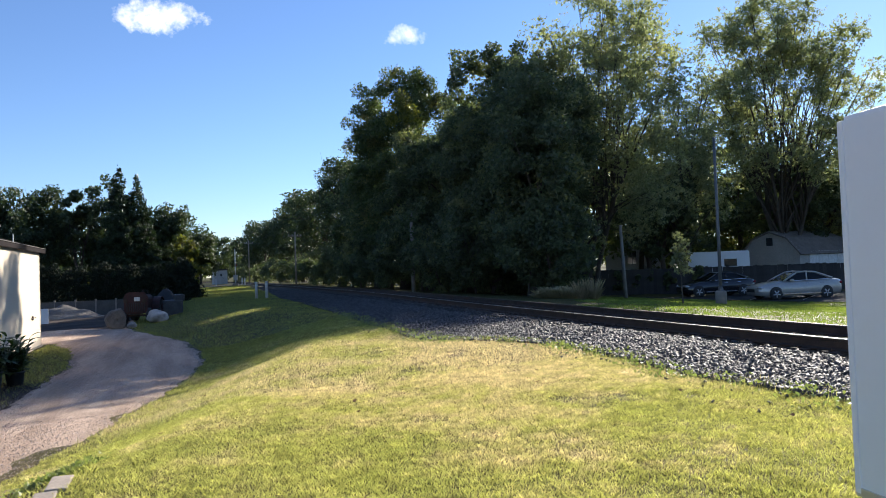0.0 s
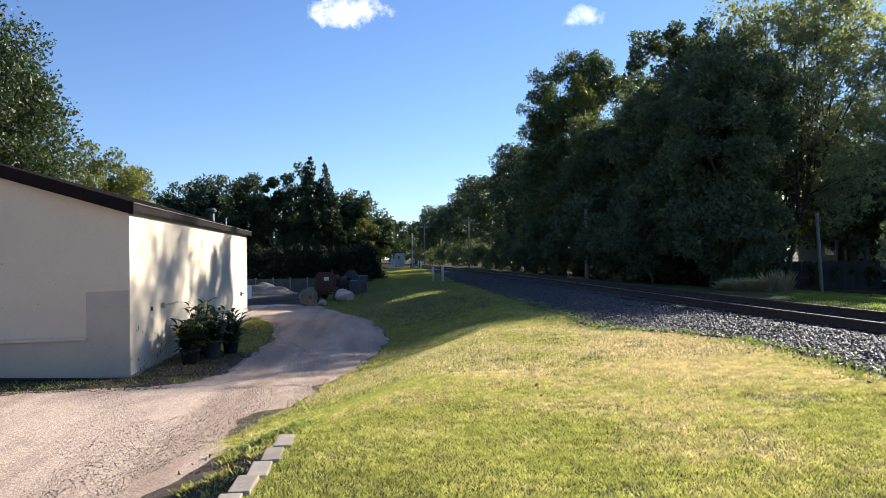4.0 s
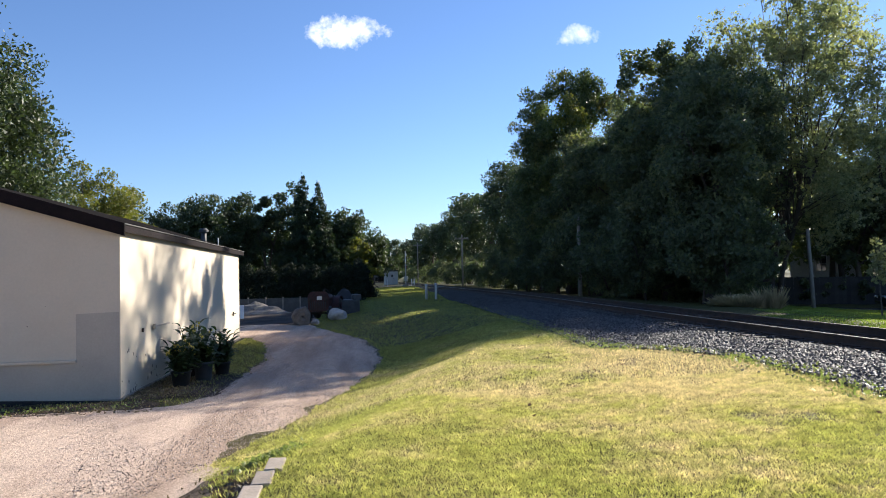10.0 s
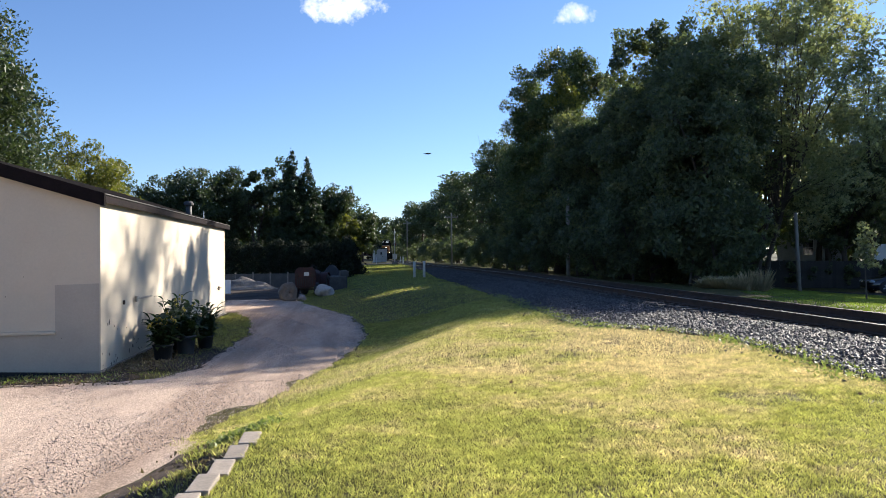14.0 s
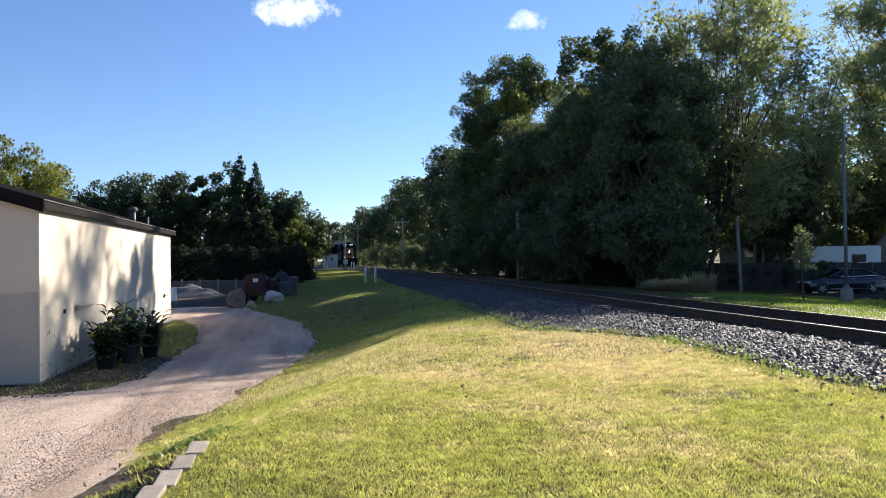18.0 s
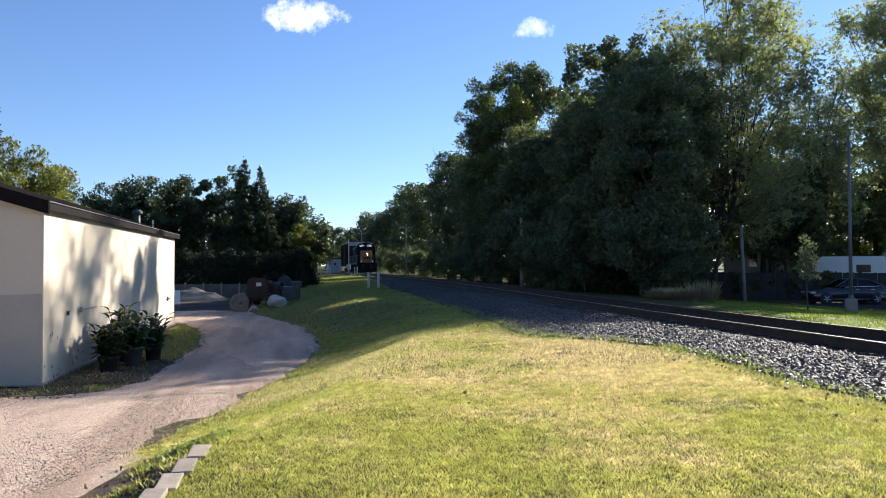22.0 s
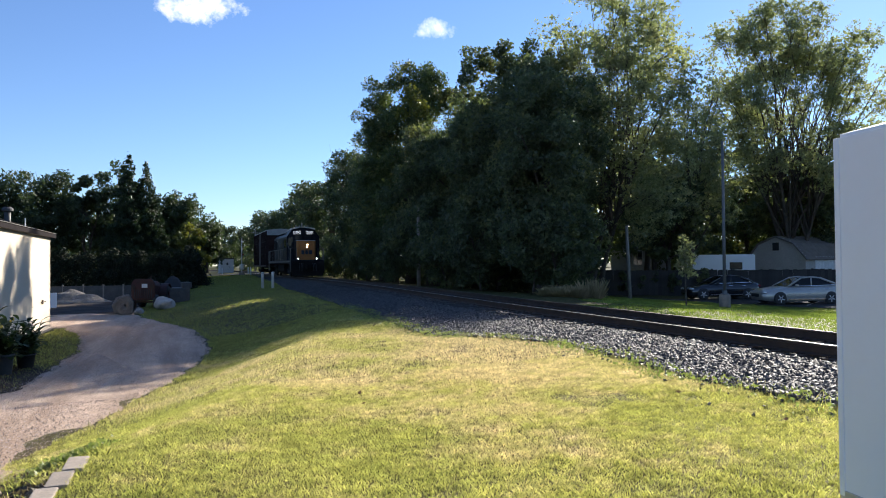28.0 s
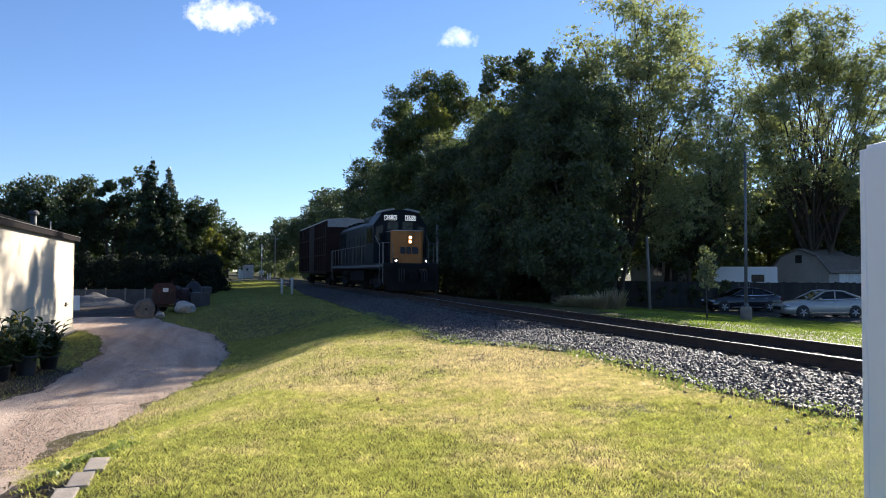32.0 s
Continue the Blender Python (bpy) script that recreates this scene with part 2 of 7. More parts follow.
M_FOOTBLACK = mat("plain_black", (0.012, 0.011, 0.011), (0.02, 0.018, 0.017), 3.0, 0.8, where="world")
M_CHIP = mat("bare_dirty_block", (0.20, 0.175, 0.15), (0.10, 0.088, 0.078), 9.0, 0.9, where="world")
M_EAVE = mat("grey_metal_drip_edge", (0.11, 0.10, 0.095), (0.07, 0.066, 0.062), 3.0, 0.6, 0.3, where="world")
M_GALV = gloss("galvanised_steel", (0.50, 0.51, 0.52), 0.42, 0.9)
M_WHITE = mat("white_painted_metal", (0.86, 0.86, 0.855), (0.84, 0.84, 0.83), 0.5, 0.40, relief=0.0, fine=20, stain=(0.80, 0.795, 0.77), grainy=0.03)
M_TRIMGREY = gloss("dull_aluminium", (0.55, 0.56, 0.58), 0.4, 0.7)
M_BLACK = mat("black_plastic", (0.02, 0.02, 0.021), (0.03, 0.03, 0.03), 5.0, 0.6)
M_CONC = mat("weathered_concrete", (0.37, 0.305, 0.245), (0.28, 0.235, 0.19), 4.0, 0.92, relief=0.5, fine=14, where="world", vary=0.25, stain=(0.24, 0.22, 0.19))
M_STONE = mat("field_stone", (0.40, 0.37, 0.34), (0.25, 0.23, 0.215), 3.0, 0.9, relief=0.6, fine=9)
M_BARK = mat("grey_brown_bark", (0.105, 0.085, 0.066), (0.06, 0.048, 0.038), 3.0, 0.95, relief=0.9, fine=7, where="world", depth=0.03)
M_LEAF_DARK = leaf_mat("dark_tree_leaf", (0.055, 0.075, 0.042), (0.13, 0.155, 0.085), 0.44, autumn=(0.18, 0.185, 0.085))
M_LEAF_DEEP = leaf_mat("deep_green_leaf", (0.032, 0.05, 0.022), (0.075, 0.10, 0.042), 0.26)
M_LEAF_MID = leaf_mat("green_tree_leaf", (0.05, 0.074, 0.027), (0.115, 0.145, 0.055), 0.36, autumn=(0.17, 0.16, 0.06))
M_LEAF_AIRY = leaf_mat("pale_tree_leaf", (0.16, 0.175, 0.105), (0.30, 0.315, 0.19), 0.55, autumn=(0.27, 0.25, 0.14))
# yellowing trees, and the painted sunlit patches on the peaked tree
M_LEAF_GOLD = leaf_mat("yellowing_and_sunlit_leaf", (0.10, 0.115, 0.022), (0.20, 0.19, 0.04), 0.4)
M_NEEDLE = leaf_mat("conifer_needle", (0.018, 0.034, 0.014), (0.04, 0.065, 0.022), 0.15)
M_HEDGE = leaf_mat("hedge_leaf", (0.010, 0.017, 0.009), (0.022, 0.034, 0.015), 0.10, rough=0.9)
M_CANNA = leaf_mat("canna_leaf", (0.018, 0.038, 0.012), (0.055, 0.085, 0.02), 0.25)
M_STRAW = leaf_mat("dry_stalk", (0.44, 0.35, 0.24), (0.62, 0.51, 0.37), 0.4)


# dry, rough ground hardly mirrors the sky
for m in (M_SOIL, M_GRAVEL, M_DIRT, M_BALLASTBED, M_PEBBLE, M_ASPHALT):
    m.node_tree.nodes["Principled BSDF"].inputs["Specular IOR Level"].default_value = 0.08


# ---- mesh helpers ----
def finish(name, me, material, parent=None, label=""):
    me.materials.append(material)
    ob = new(name, me)
    if parent is not None:
        ob.parent = parent
    if label:
        ob["label"] = label
    return ob


def part(name, bm, material, parent=None, label="", smooth=False):
    """One bmesh as one mesh object under a thing or a part."""
    bmesh.ops.recalc_face_normals(bm, faces=bm.faces)
    me = bpy.data.meshes.new(name)
    bm.to_mesh(me)
    bm.free()
    if smooth:
        me.polygons.foreach_set("use_smooth", [True] * len(me.polygons))
    return finish(name, me, material, parent, label)


def thing(name, x, y, z, rz=0.0, label="", category="", group="", kind=""):
    ob = new(name)
    ob.empty_display_size = 0.2
    ob.matrix_basis = pose(x, y, z, 0, 0, rz)
    return tagged(ob, label, category, group, kind)


def np_mesh(name, verts, faces):
    """A mesh from arrays: verts (n, 3), faces (m, k) with one k for all."""
    me = bpy.data.meshes.new(name)
    verts, faces = np.asarray(verts, np.float32), np.asarray(faces, np.int32)
    k = faces.shape[1]
    me.vertices.add(len(verts)), me.loops.add(faces.size), me.polygons.add(len(faces))
    me.vertices.foreach_set("co", verts.ravel())
    me.loops.foreach_set("vertex_index", faces.ravel())
    me.polygons.foreach_set("loop_start", np.arange(0, faces.size, k, dtype=np.int32))
    me.update(calc_edges=True)
    return me


def box(bm, x0, x1, y0, y1, z0, z1, bevel=0.0, m=None):
    r = bmesh.ops.create_cube(bm, size=1.0)
    vs = r["verts"]
    bmesh.ops.transform(bm, matrix=Matrix.Translation(((x0 + x1) / 2, (y0 + y1) / 2, (z0 + z1) / 2)) @ Matrix.Diagonal((abs(x1 - x0), abs(y1 - y0), abs(z1 - z0), 1)), verts=vs)
    if m is not None:
        bmesh.ops.transform(bm, matrix=m, verts=vs)
    if bevel:
        es = list({e for v in vs for e in v.link_edges})
        bmesh.ops.bevel(bm, geom=es, offset=bevel, segments=2, affect="EDGES", profile=0.6)
    return bm


def tube(bm, pts, radii, n=6, caps=True):
    """A round rod through points, with a radius at each."""
    pts = [Vector(p) for p in pts]
    if isinstance(radii, (int, float)):
        radii = [radii] * len(pts)
    rings, side = [], None
    for i, p in enumerate(pts):
        d = (pts[min(i + 1, len(pts) - 1)] - pts[max(i - 1, 0)]).normalized()
        if side is None:
            side = d.orthogonal().normalized()
        side = (side - d * side.dot(d)).normalized()
        up = d.cross(side)
        rings.append([bm.verts.new(p + (side * math.cos(2 * math.pi * k / n) + up * math.sin(2 * math.pi * k / n)) * radii[i]) for k in range(n)])
    for a, b in zip(rings, rings[1:]):
        for k in range(n):
            bm.faces.new((a[k], a[(k + 1) % n], b[(k + 1) % n], b[k]))
    if caps:
        bm.faces.new(rings[0][::-1]), bm.faces.new(rings[-1])
    return bm


def lathe(bm, profile, n=16, m=None):
    """A turned shape: profile rows of (radius, height)."""
    rings = [[bm.verts.new(((m @ Vector(c)) if m else c)) for c in [(max(r, 0.001) * math.cos(2 * math.pi * k / n), max(r, 0.001) * math.sin(2 * math.pi * k / n), z) for k in range(n)]] for r, z in profile]
    for a, b in zip(rings, rings[1:]):
        for k in range(n):
            bm.faces.new((a[k], a[(k + 1) % n], b[(k + 1) % n], b[k]))
    bm.faces.new(rings[0][::-1]), bm.faces.new(rings[-1])
    return bm


def prism(bm, outline, axis, a, b, m=None):
    """A plate: outline of (u, v) pushed from a to b along an axis ('x': u=y, v=z; 'y': u=x, v=z; 'z': u=x, v=y)."""
    def at(u, v, w):
        c = {"x": (w, u, v), "y": (u, w, v), "z": (u, v, w)}[axis]
        return m @ Vector(c) if m else c
    lo, hi = [bm.verts.new(at(u, v, a)) for u, v in outline], [bm.verts.new(at(u, v, b)) for u, v in outline]
    bm.faces.new(lo[::-1]), bm.faces.new(hi)
    for k in range(len(outline)):
        j = (k + 1) % len(outline)
        bm.faces.new((lo[k], lo[j], hi[j], hi[k]))
    return bm


def lump(bm, centre, size, seed, rough=0.18, sub=3):
    """A rounded, uneven stone."""
    r = bmesh.ops.create_icosphere(bm, subdivisions=sub, radius=1.0)
    for v in r["verts"]:
        d = v.co.normalized()
        k = 1 + rough * noise.noise(d * 1.3 + Vector((seed, 0, 0))) * 2 + rough * 0.5 * noise.noise(d * 3.7 + Vector((0, seed, 0)))
        v.co = Vector(centre) + Vector((d.x * size[0], d.y * size[1], d.z * size[2])) * k
    return bm


def ss(a, b, x):
    t = np.clip((np.asarray(x, float) - a) / (b - a), 0, 1)
    return t * t * (3 - 2 * t)


# ---- the lie of the land ----
def drive_edge(y):
    return np.interp(y, [-60, 0, 7.7, 8.7, 9.6, 10.4, 11.6, 12.7, 14.9, 16.1, 19.6, 22.9, 27.3, 31.4, 34.8, 37, 45, 60],
                     [-2.85, -2.8, -2.65, -2.40, -2.0, -1.77, -1.46, -1.11, -0.61, -0.27, 0.25, 0.26, -0.22, -1.41, -2.4, -2.7, -3.0, -4.0])


TRACK_Y = [-200, -60, -20, 8, 20, 37, 50, 78, 105, 140, 170, 205, 260, 330, 420]
TRACK_X = [8.2, 8.6, 8.65, 8.75, 9.0, 9.35, 9.3, 8.75, 8.45, 7.9, 6.6, 3.4, -6.0, -26.0, -62.0]


def track_x(y):
    """The track's middle, smoothed between its known places."""
    y = np.asarray(y, float)
    return sum(np.interp(y + k, TRACK_Y, TRACK_X) for k in (-8, -4, 0, 4, 8)) / 5


def rail_z(y):
    return 0.58 + 0.08 * ss(15, 45, y)


def wall_x(y):
    """The line of the low block wall along the lawn."""
    return -1.06 - 0.12 * (7.2 - y)


def land(x, y):
    """The ground's height."""
    x, y = np.asarray(x, float), np.asarray(y, float)
    lawn = 0.10 + 0.15 * ss(1.0, 6.0, x) + 0.02 * ss(20, 50, y) + 0.25 * ss(55, 98, y)
    s = x - drive_edge(y)
    wide = 2.6 + 2.2 * ss(12, 30, y)
    w = ss(-0.1, wide, s)
    wall = (1 - ss(6.95, 7.15, y)) * ss(1.0, 1.2, y)
    w2 = 0.16 * ss(0.0, 1.3, s) + 0.84 * ss(-0.06, 0.0, x - wall_x(y))
    w = w * (1 - wall) + w2 * wall
    low = -0.5 + 0.5 * ss(62, 98, y)
    z = low + (lawn - low) * w
    right = 0.30 - 0.62 * ss(12.5, 24.0, x) * (1 - 0.8 * ss(50, 95, y))
    right = right - 0.33 * ss(21.0, 29.0, x) * (1 - ss(50, 95, y))
    z = z + (right - z) * ss(10.5, 12.0, x)
    return z + 0.022 * np.sin(x * 1.7 + 0.6 * np.sin(y * 0.9)) * np.cos(y * 1.3 + x * 0.4) * w


def grid_mesh(name, xs, ys, height):
    gx, gy = np.meshgrid(xs, ys)
    v = np.stack([gx, gy, height(gx, gy)], -1).reshape(-1, 3)
    n, k = len(xs), len(ys)
    i = (np.arange(k - 1)[:, None] * n + np.arange(n - 1)[None]).ravel()
    return np_mesh(name, v, np.stack([i, i + 1, i + n + 1, i + n], -1))


xs = np.concatenate([-np.geomspace(3000, 16, 26), np.arange(-15, -3.0, 0.4), np.arange(-3.0, 10.5, 0.12), np.arange(10.5, 36, 0.5), np.geomspace(37, 3000, 26)])
ys = np.concatenate([-np.geomspace(3000, 6, 26), np.arange(-5, 1.5, 0.4), np.arange(1.5, 16, 0.12), np.arange(16, 60, 0.4), np.arange(60, 140, 1.5), np.geomspace(142, 3000, 24)])
ground = finish("ground", grid_mesh("ground", xs, ys, land), M_SOIL)
tagged(ground, "mown lawn, green with straw-dry patches", "lawn", kind="structure")
ground.data.polygons.foreach_set("use_smooth", [True] * len(ground.data.polygons))


def band(name, ys, left, right, height, n, material):
    """A strip of ground cover between two wavering edges, lying on the land."""
    ys = np.asarray(ys)
    f = np.linspace(0, 1, n)[None]
    gx = left(ys)[:, None] * (1 - f) + right(ys)[:, None] * f
    gy = np.repeat(ys[:, None], n, 1)
    v = np.stack([gx, gy, height(gx, gy, f)], -1).reshape(-1, 3)
    i = (np.arange(len(ys) - 1)[:, None] * n + np.arange(n - 1)[None]).ravel()
    ob = finish(name, np_mesh(name, v, np.stack([i, i + 1, i + n + 1, i + n], -1)), material)
    ob.data.polygons.foreach_set("use_smooth", [True] * len(ob.data.polygons))
    return ob


def waver(y, amp, seed):
    return amp * (np.sin(y * 2.1 + seed) + 0.7 * np.sin(y * 5.3 + 2 * seed) + 0.5 * np.sin(y * 11.7 + 3 * seed)) / 2.2


def verge(y):
    """The drive's edge on the building's side: it swings round a weedy strip at the wall."""
    return np.interp(y, [-20, 13.3, 13.6, 13.9, 15.2, 17.2, 21.4, 26.0, 29.8, 31, 60], [-22, -22, -4.8, -3.8, -3.35, -3.24, -3.15, -3.67, -4.8, -22, -22])


def spill(y):
    """Gravel that has spread past the drive's edge towards the wall blocks."""
    return 0.30 * (1 - ss(8.6, 10.0, y)) + 0.28 * ss(6.8, 7.8, y) * (1 - ss(8.8, 10.2, y))


drive = band("gravel_drive", np.arange(-8, 56, 0.12), lambda y: verge(y) + waver(y, 0.10, 1.0), lambda y: drive_edge(y) - 0.12 + spill(y) + waver(y, 0.12, 2.0),
             lambda x, y, f: np.maximum(land(x, y), -0.5 + 0.012 * np.sin(3.1 * x + y)) + 0.03 * np.minimum(1, 12 * np.minimum(f, 1 - f)) - 0.006, 40, M_GRAVEL)
tagged(drive, "pinkish crushed-gravel drive with wheel tracks", "driveway", kind="structure")


soil = band("bare_soil", np.arange(12.6, 15.2, 0.08), lambda y: y * 0 - 14.0, lambda y: -4.0 - 0.5 * np.abs(y - 14.0) + waver(y, 0.15, 8.0), lambda x, y, f: np.maximum(land(x, y), -0.5) + 0.03 - 0.06 * ss(0.5, 1.0, np.abs(y - 14.05 - 0.1 * (x + 5) + waver(x, 0.12, 9.0))), 90, M_DIRT)
tagged(soil, "strip of dark bare soil along the wall", "soil", kind="structure")


soil2 = band("bare_soil", np.arange(14.9, 19.4, 0.1), lambda y: y * 0 - 5.0, lambda y: verge(y) + 0.12 + waver(y, 0.1, 8.0) - 1.2 * ss(17.6, 19.4, y), lambda x, y, f: land(x, y) + 0.012 + 0 * f, 16, M_DIRT)
tagged(soil2, "bare soil round the flower pots", "soil", kind="structure")


# trodden dirt, coloured darker to deepen the shade in the yard
M_YARD = mat("trodden_dirt_darkened_for_shade", (0.105, 0.085, 0.073), (0.055, 0.045, 0.04), 0.9, 0.95, relief=0.8, fine=26, where="world", depth=0.02)
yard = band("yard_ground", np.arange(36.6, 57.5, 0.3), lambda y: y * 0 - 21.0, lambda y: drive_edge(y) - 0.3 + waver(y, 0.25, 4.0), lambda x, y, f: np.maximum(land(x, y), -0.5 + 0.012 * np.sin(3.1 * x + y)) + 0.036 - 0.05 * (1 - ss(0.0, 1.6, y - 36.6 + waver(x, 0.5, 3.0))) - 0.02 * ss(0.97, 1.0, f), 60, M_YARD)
tagged(yard, "trodden dirt of the yard, with deep shade put into its dark colour", "yard", kind="structure")
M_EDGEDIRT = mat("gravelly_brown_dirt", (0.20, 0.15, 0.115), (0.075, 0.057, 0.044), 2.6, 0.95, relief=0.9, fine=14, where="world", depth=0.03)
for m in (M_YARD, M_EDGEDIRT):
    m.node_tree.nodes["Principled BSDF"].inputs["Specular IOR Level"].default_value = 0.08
edge_soil = band("bare_soil", np.arange(1.6, 8.5, 0.1), lambda y: drive_edge(y) - 0.16 + spill(y) + waver(y, 0.12, 2.0), lambda y: np.where(y < 7.25, wall_x(y) - 0.06, wall_x(7.25) - 0.06 + (drive_edge(y) + spill(y) - 0.05 - wall_x(7.25)) * ss(7.25, 8.5, y)), lambda x, y, f: land(x, y) + 0.022 * np.minimum(1, 10 * np.minimum(f, 1 - f)) - 0.004, 30, M_EDGEDIRT)
tagged(edge_soil, "gravelly brown dirt with weeds beside the wall blocks", "soil", kind="structure")


def foot(y):
    return np.interp(y, [-60, 5, 7.5, 10, 12, 13.2, 14.5, 16, 20, 30, 46, 60, 90], [2.6, 2.75, 2.95, 2.85, 2.7, 3.3, 4.15, 4.4, 4.35, 4.25, 4.3, 3.3, 2.6])


def bed_height(x, y, f=None):
    u = np.abs(x - track_x(y))
    side = np.where(x < track_x(y), foot(y), 2.7)
    top = rail_z(y) - 0.20
    return np.where(u < 1.55, top, top + (land(x, y) + 0.015 - top) * ss(1.55, 1.0, 0) * 0 + (land(x, y) + 0.015 - top) * np.clip((u - 1.55) / (side - 1.55), 0, 1))


bed = band("ballast_bed", np.concatenate([np.arange(-60, 2, 1.0), np.arange(2, 60, 0.2), np.arange(60, 330, 2.0)]), lambda y: track_x(y) - foot(y) + waver(y, 0.12, 3.0), lambda y: track_x(y) + 2.7 + waver(y, 0.1, 4.0), bed_height, 36, M_BALLASTBED)
tagged(bed, "raised bed of dark railway ballast", "ballast", kind="structure")

road = band("road", np.array([99.0, 101, 103, 105]), lambda y: y * 0 - 220, lambda y: y * 0 + 220, lambda x, y, f: np.maximum(land(x, y) + 0.05, rail_z(y) - 0.01 - 0.02 * np.abs(x - 8.4)), 120, M_ASPHALT)
tagged(road, "asphalt road over the level crossing", "road", kind="structure")
lot = band("parking_lot", np.arange(22.0, 39.8, 0.4), lambda y: 38.2 - 0.3 * y, lambda y: 50.0 - 0.3 * y, lambda x, y, f: land(x, y) + 0.02, 14, M_ASPHALT)
tagged(lot, "asphalt parking lot beside a lawn", "parking lot", kind="structure")


# ---- trees ----
def leaf_quads(points, size, gen, droop=0.3):
    """Small pointed leaves at points, each turned at random."""
    n = len(points)
    u = gen.normal(size=(n, 3))
    u[:, 2] -= droop
    u /= np.linalg.norm(u, axis=1)[:, None]
    v = np.cross(u, gen.normal(size=(n, 3)))
    v /= np.linalg.norm(v, axis=1)[:, None] + 1e-6
    ln = size * gen.uniform(0.6, 1.35, (n, 1))
    wd = ln * gen.uniform(0.2, 0.34, (n, 1))
    p = np.stack([points + v * wd * 1.25 - u * ln * 0.45, points + u * ln * 0.6, points - v * wd * 1.25 - u * ln * gen.uniform(0.1, 0.45, (n, 1))], 1)
    return p.reshape(-1, 3), np.arange(3 * n).reshape(-1, 3)


def crown_points(blobs, count, gen, airy=False):
    """Points in the outer shells of blobs (rows of x, y, z, radius, flatness)."""
    b = np.array(blobs)
    area = b[:, 3] ** 2
    pick = gen.choice(len(b), count, p=area / area.sum())
    d = gen.normal(size=(count, 3))
    d /= np.linalg.norm(d, axis=1)[:, None]
    r = b[pick, 3] * gen.uniform(0.15, 1.0, count) ** 0.42 * gen.uniform(0.75, 1.2, count)
    p = b[pick, :3] + d * r[:, None] * np.stack([np.ones(count), np.ones(count), b[pick, 4]], -1)
    if airy:
        # leaves sit along drooping compound fronds, ten or so to each
        k = count // 10
        hub = b[pick[:k], :3] + d[:k] * (b[pick[:k], 3] * gen.uniform(0.1, 1.25, k))[:, None] * np.stack([np.ones(k), np.ones(k), b[pick[:k], 4] * 1.25], -1)
        way = gen.normal(size=(k, 3)) * np.array([1, 1, 0.5]) + np.array([0, 0, -0.25])
        way *= (gen.uniform(0.35, 0.75, k) / np.linalg.norm(way, axis=1))[:, None]
        p = (hub[:, None] + way[:, None] * np.linspace(0, 1, 10)[None, :, None] + gen.normal(size=(k, 10, 3)) * 0.06).reshape(-1, 3)
    return p


def clumps(centre, radii, count, gen, size=(0.16, 0.36), hollow=0.35, lift=-0.75, square=2.0):
    """Clumps of foliage that fill the outer part of a crown: egg-shaped, or with broader shoulders where square is above 2."""
    rows = []
    while len(rows) < count:
        d = gen.normal(size=3)
        d /= np.linalg.norm(d)
        if d[2] < lift:
            continue
        d /= (np.abs(d) ** square).sum() ** (1 / square)
        k = gen.uniform(hollow, 0.97)
        s = gen.uniform(*size) * min(radii[0], radii[1])
        rows.append((*(np.array(centre) + d * np.array(radii) * k), s, gen.uniform(0.65, 0.95)))
    return rows


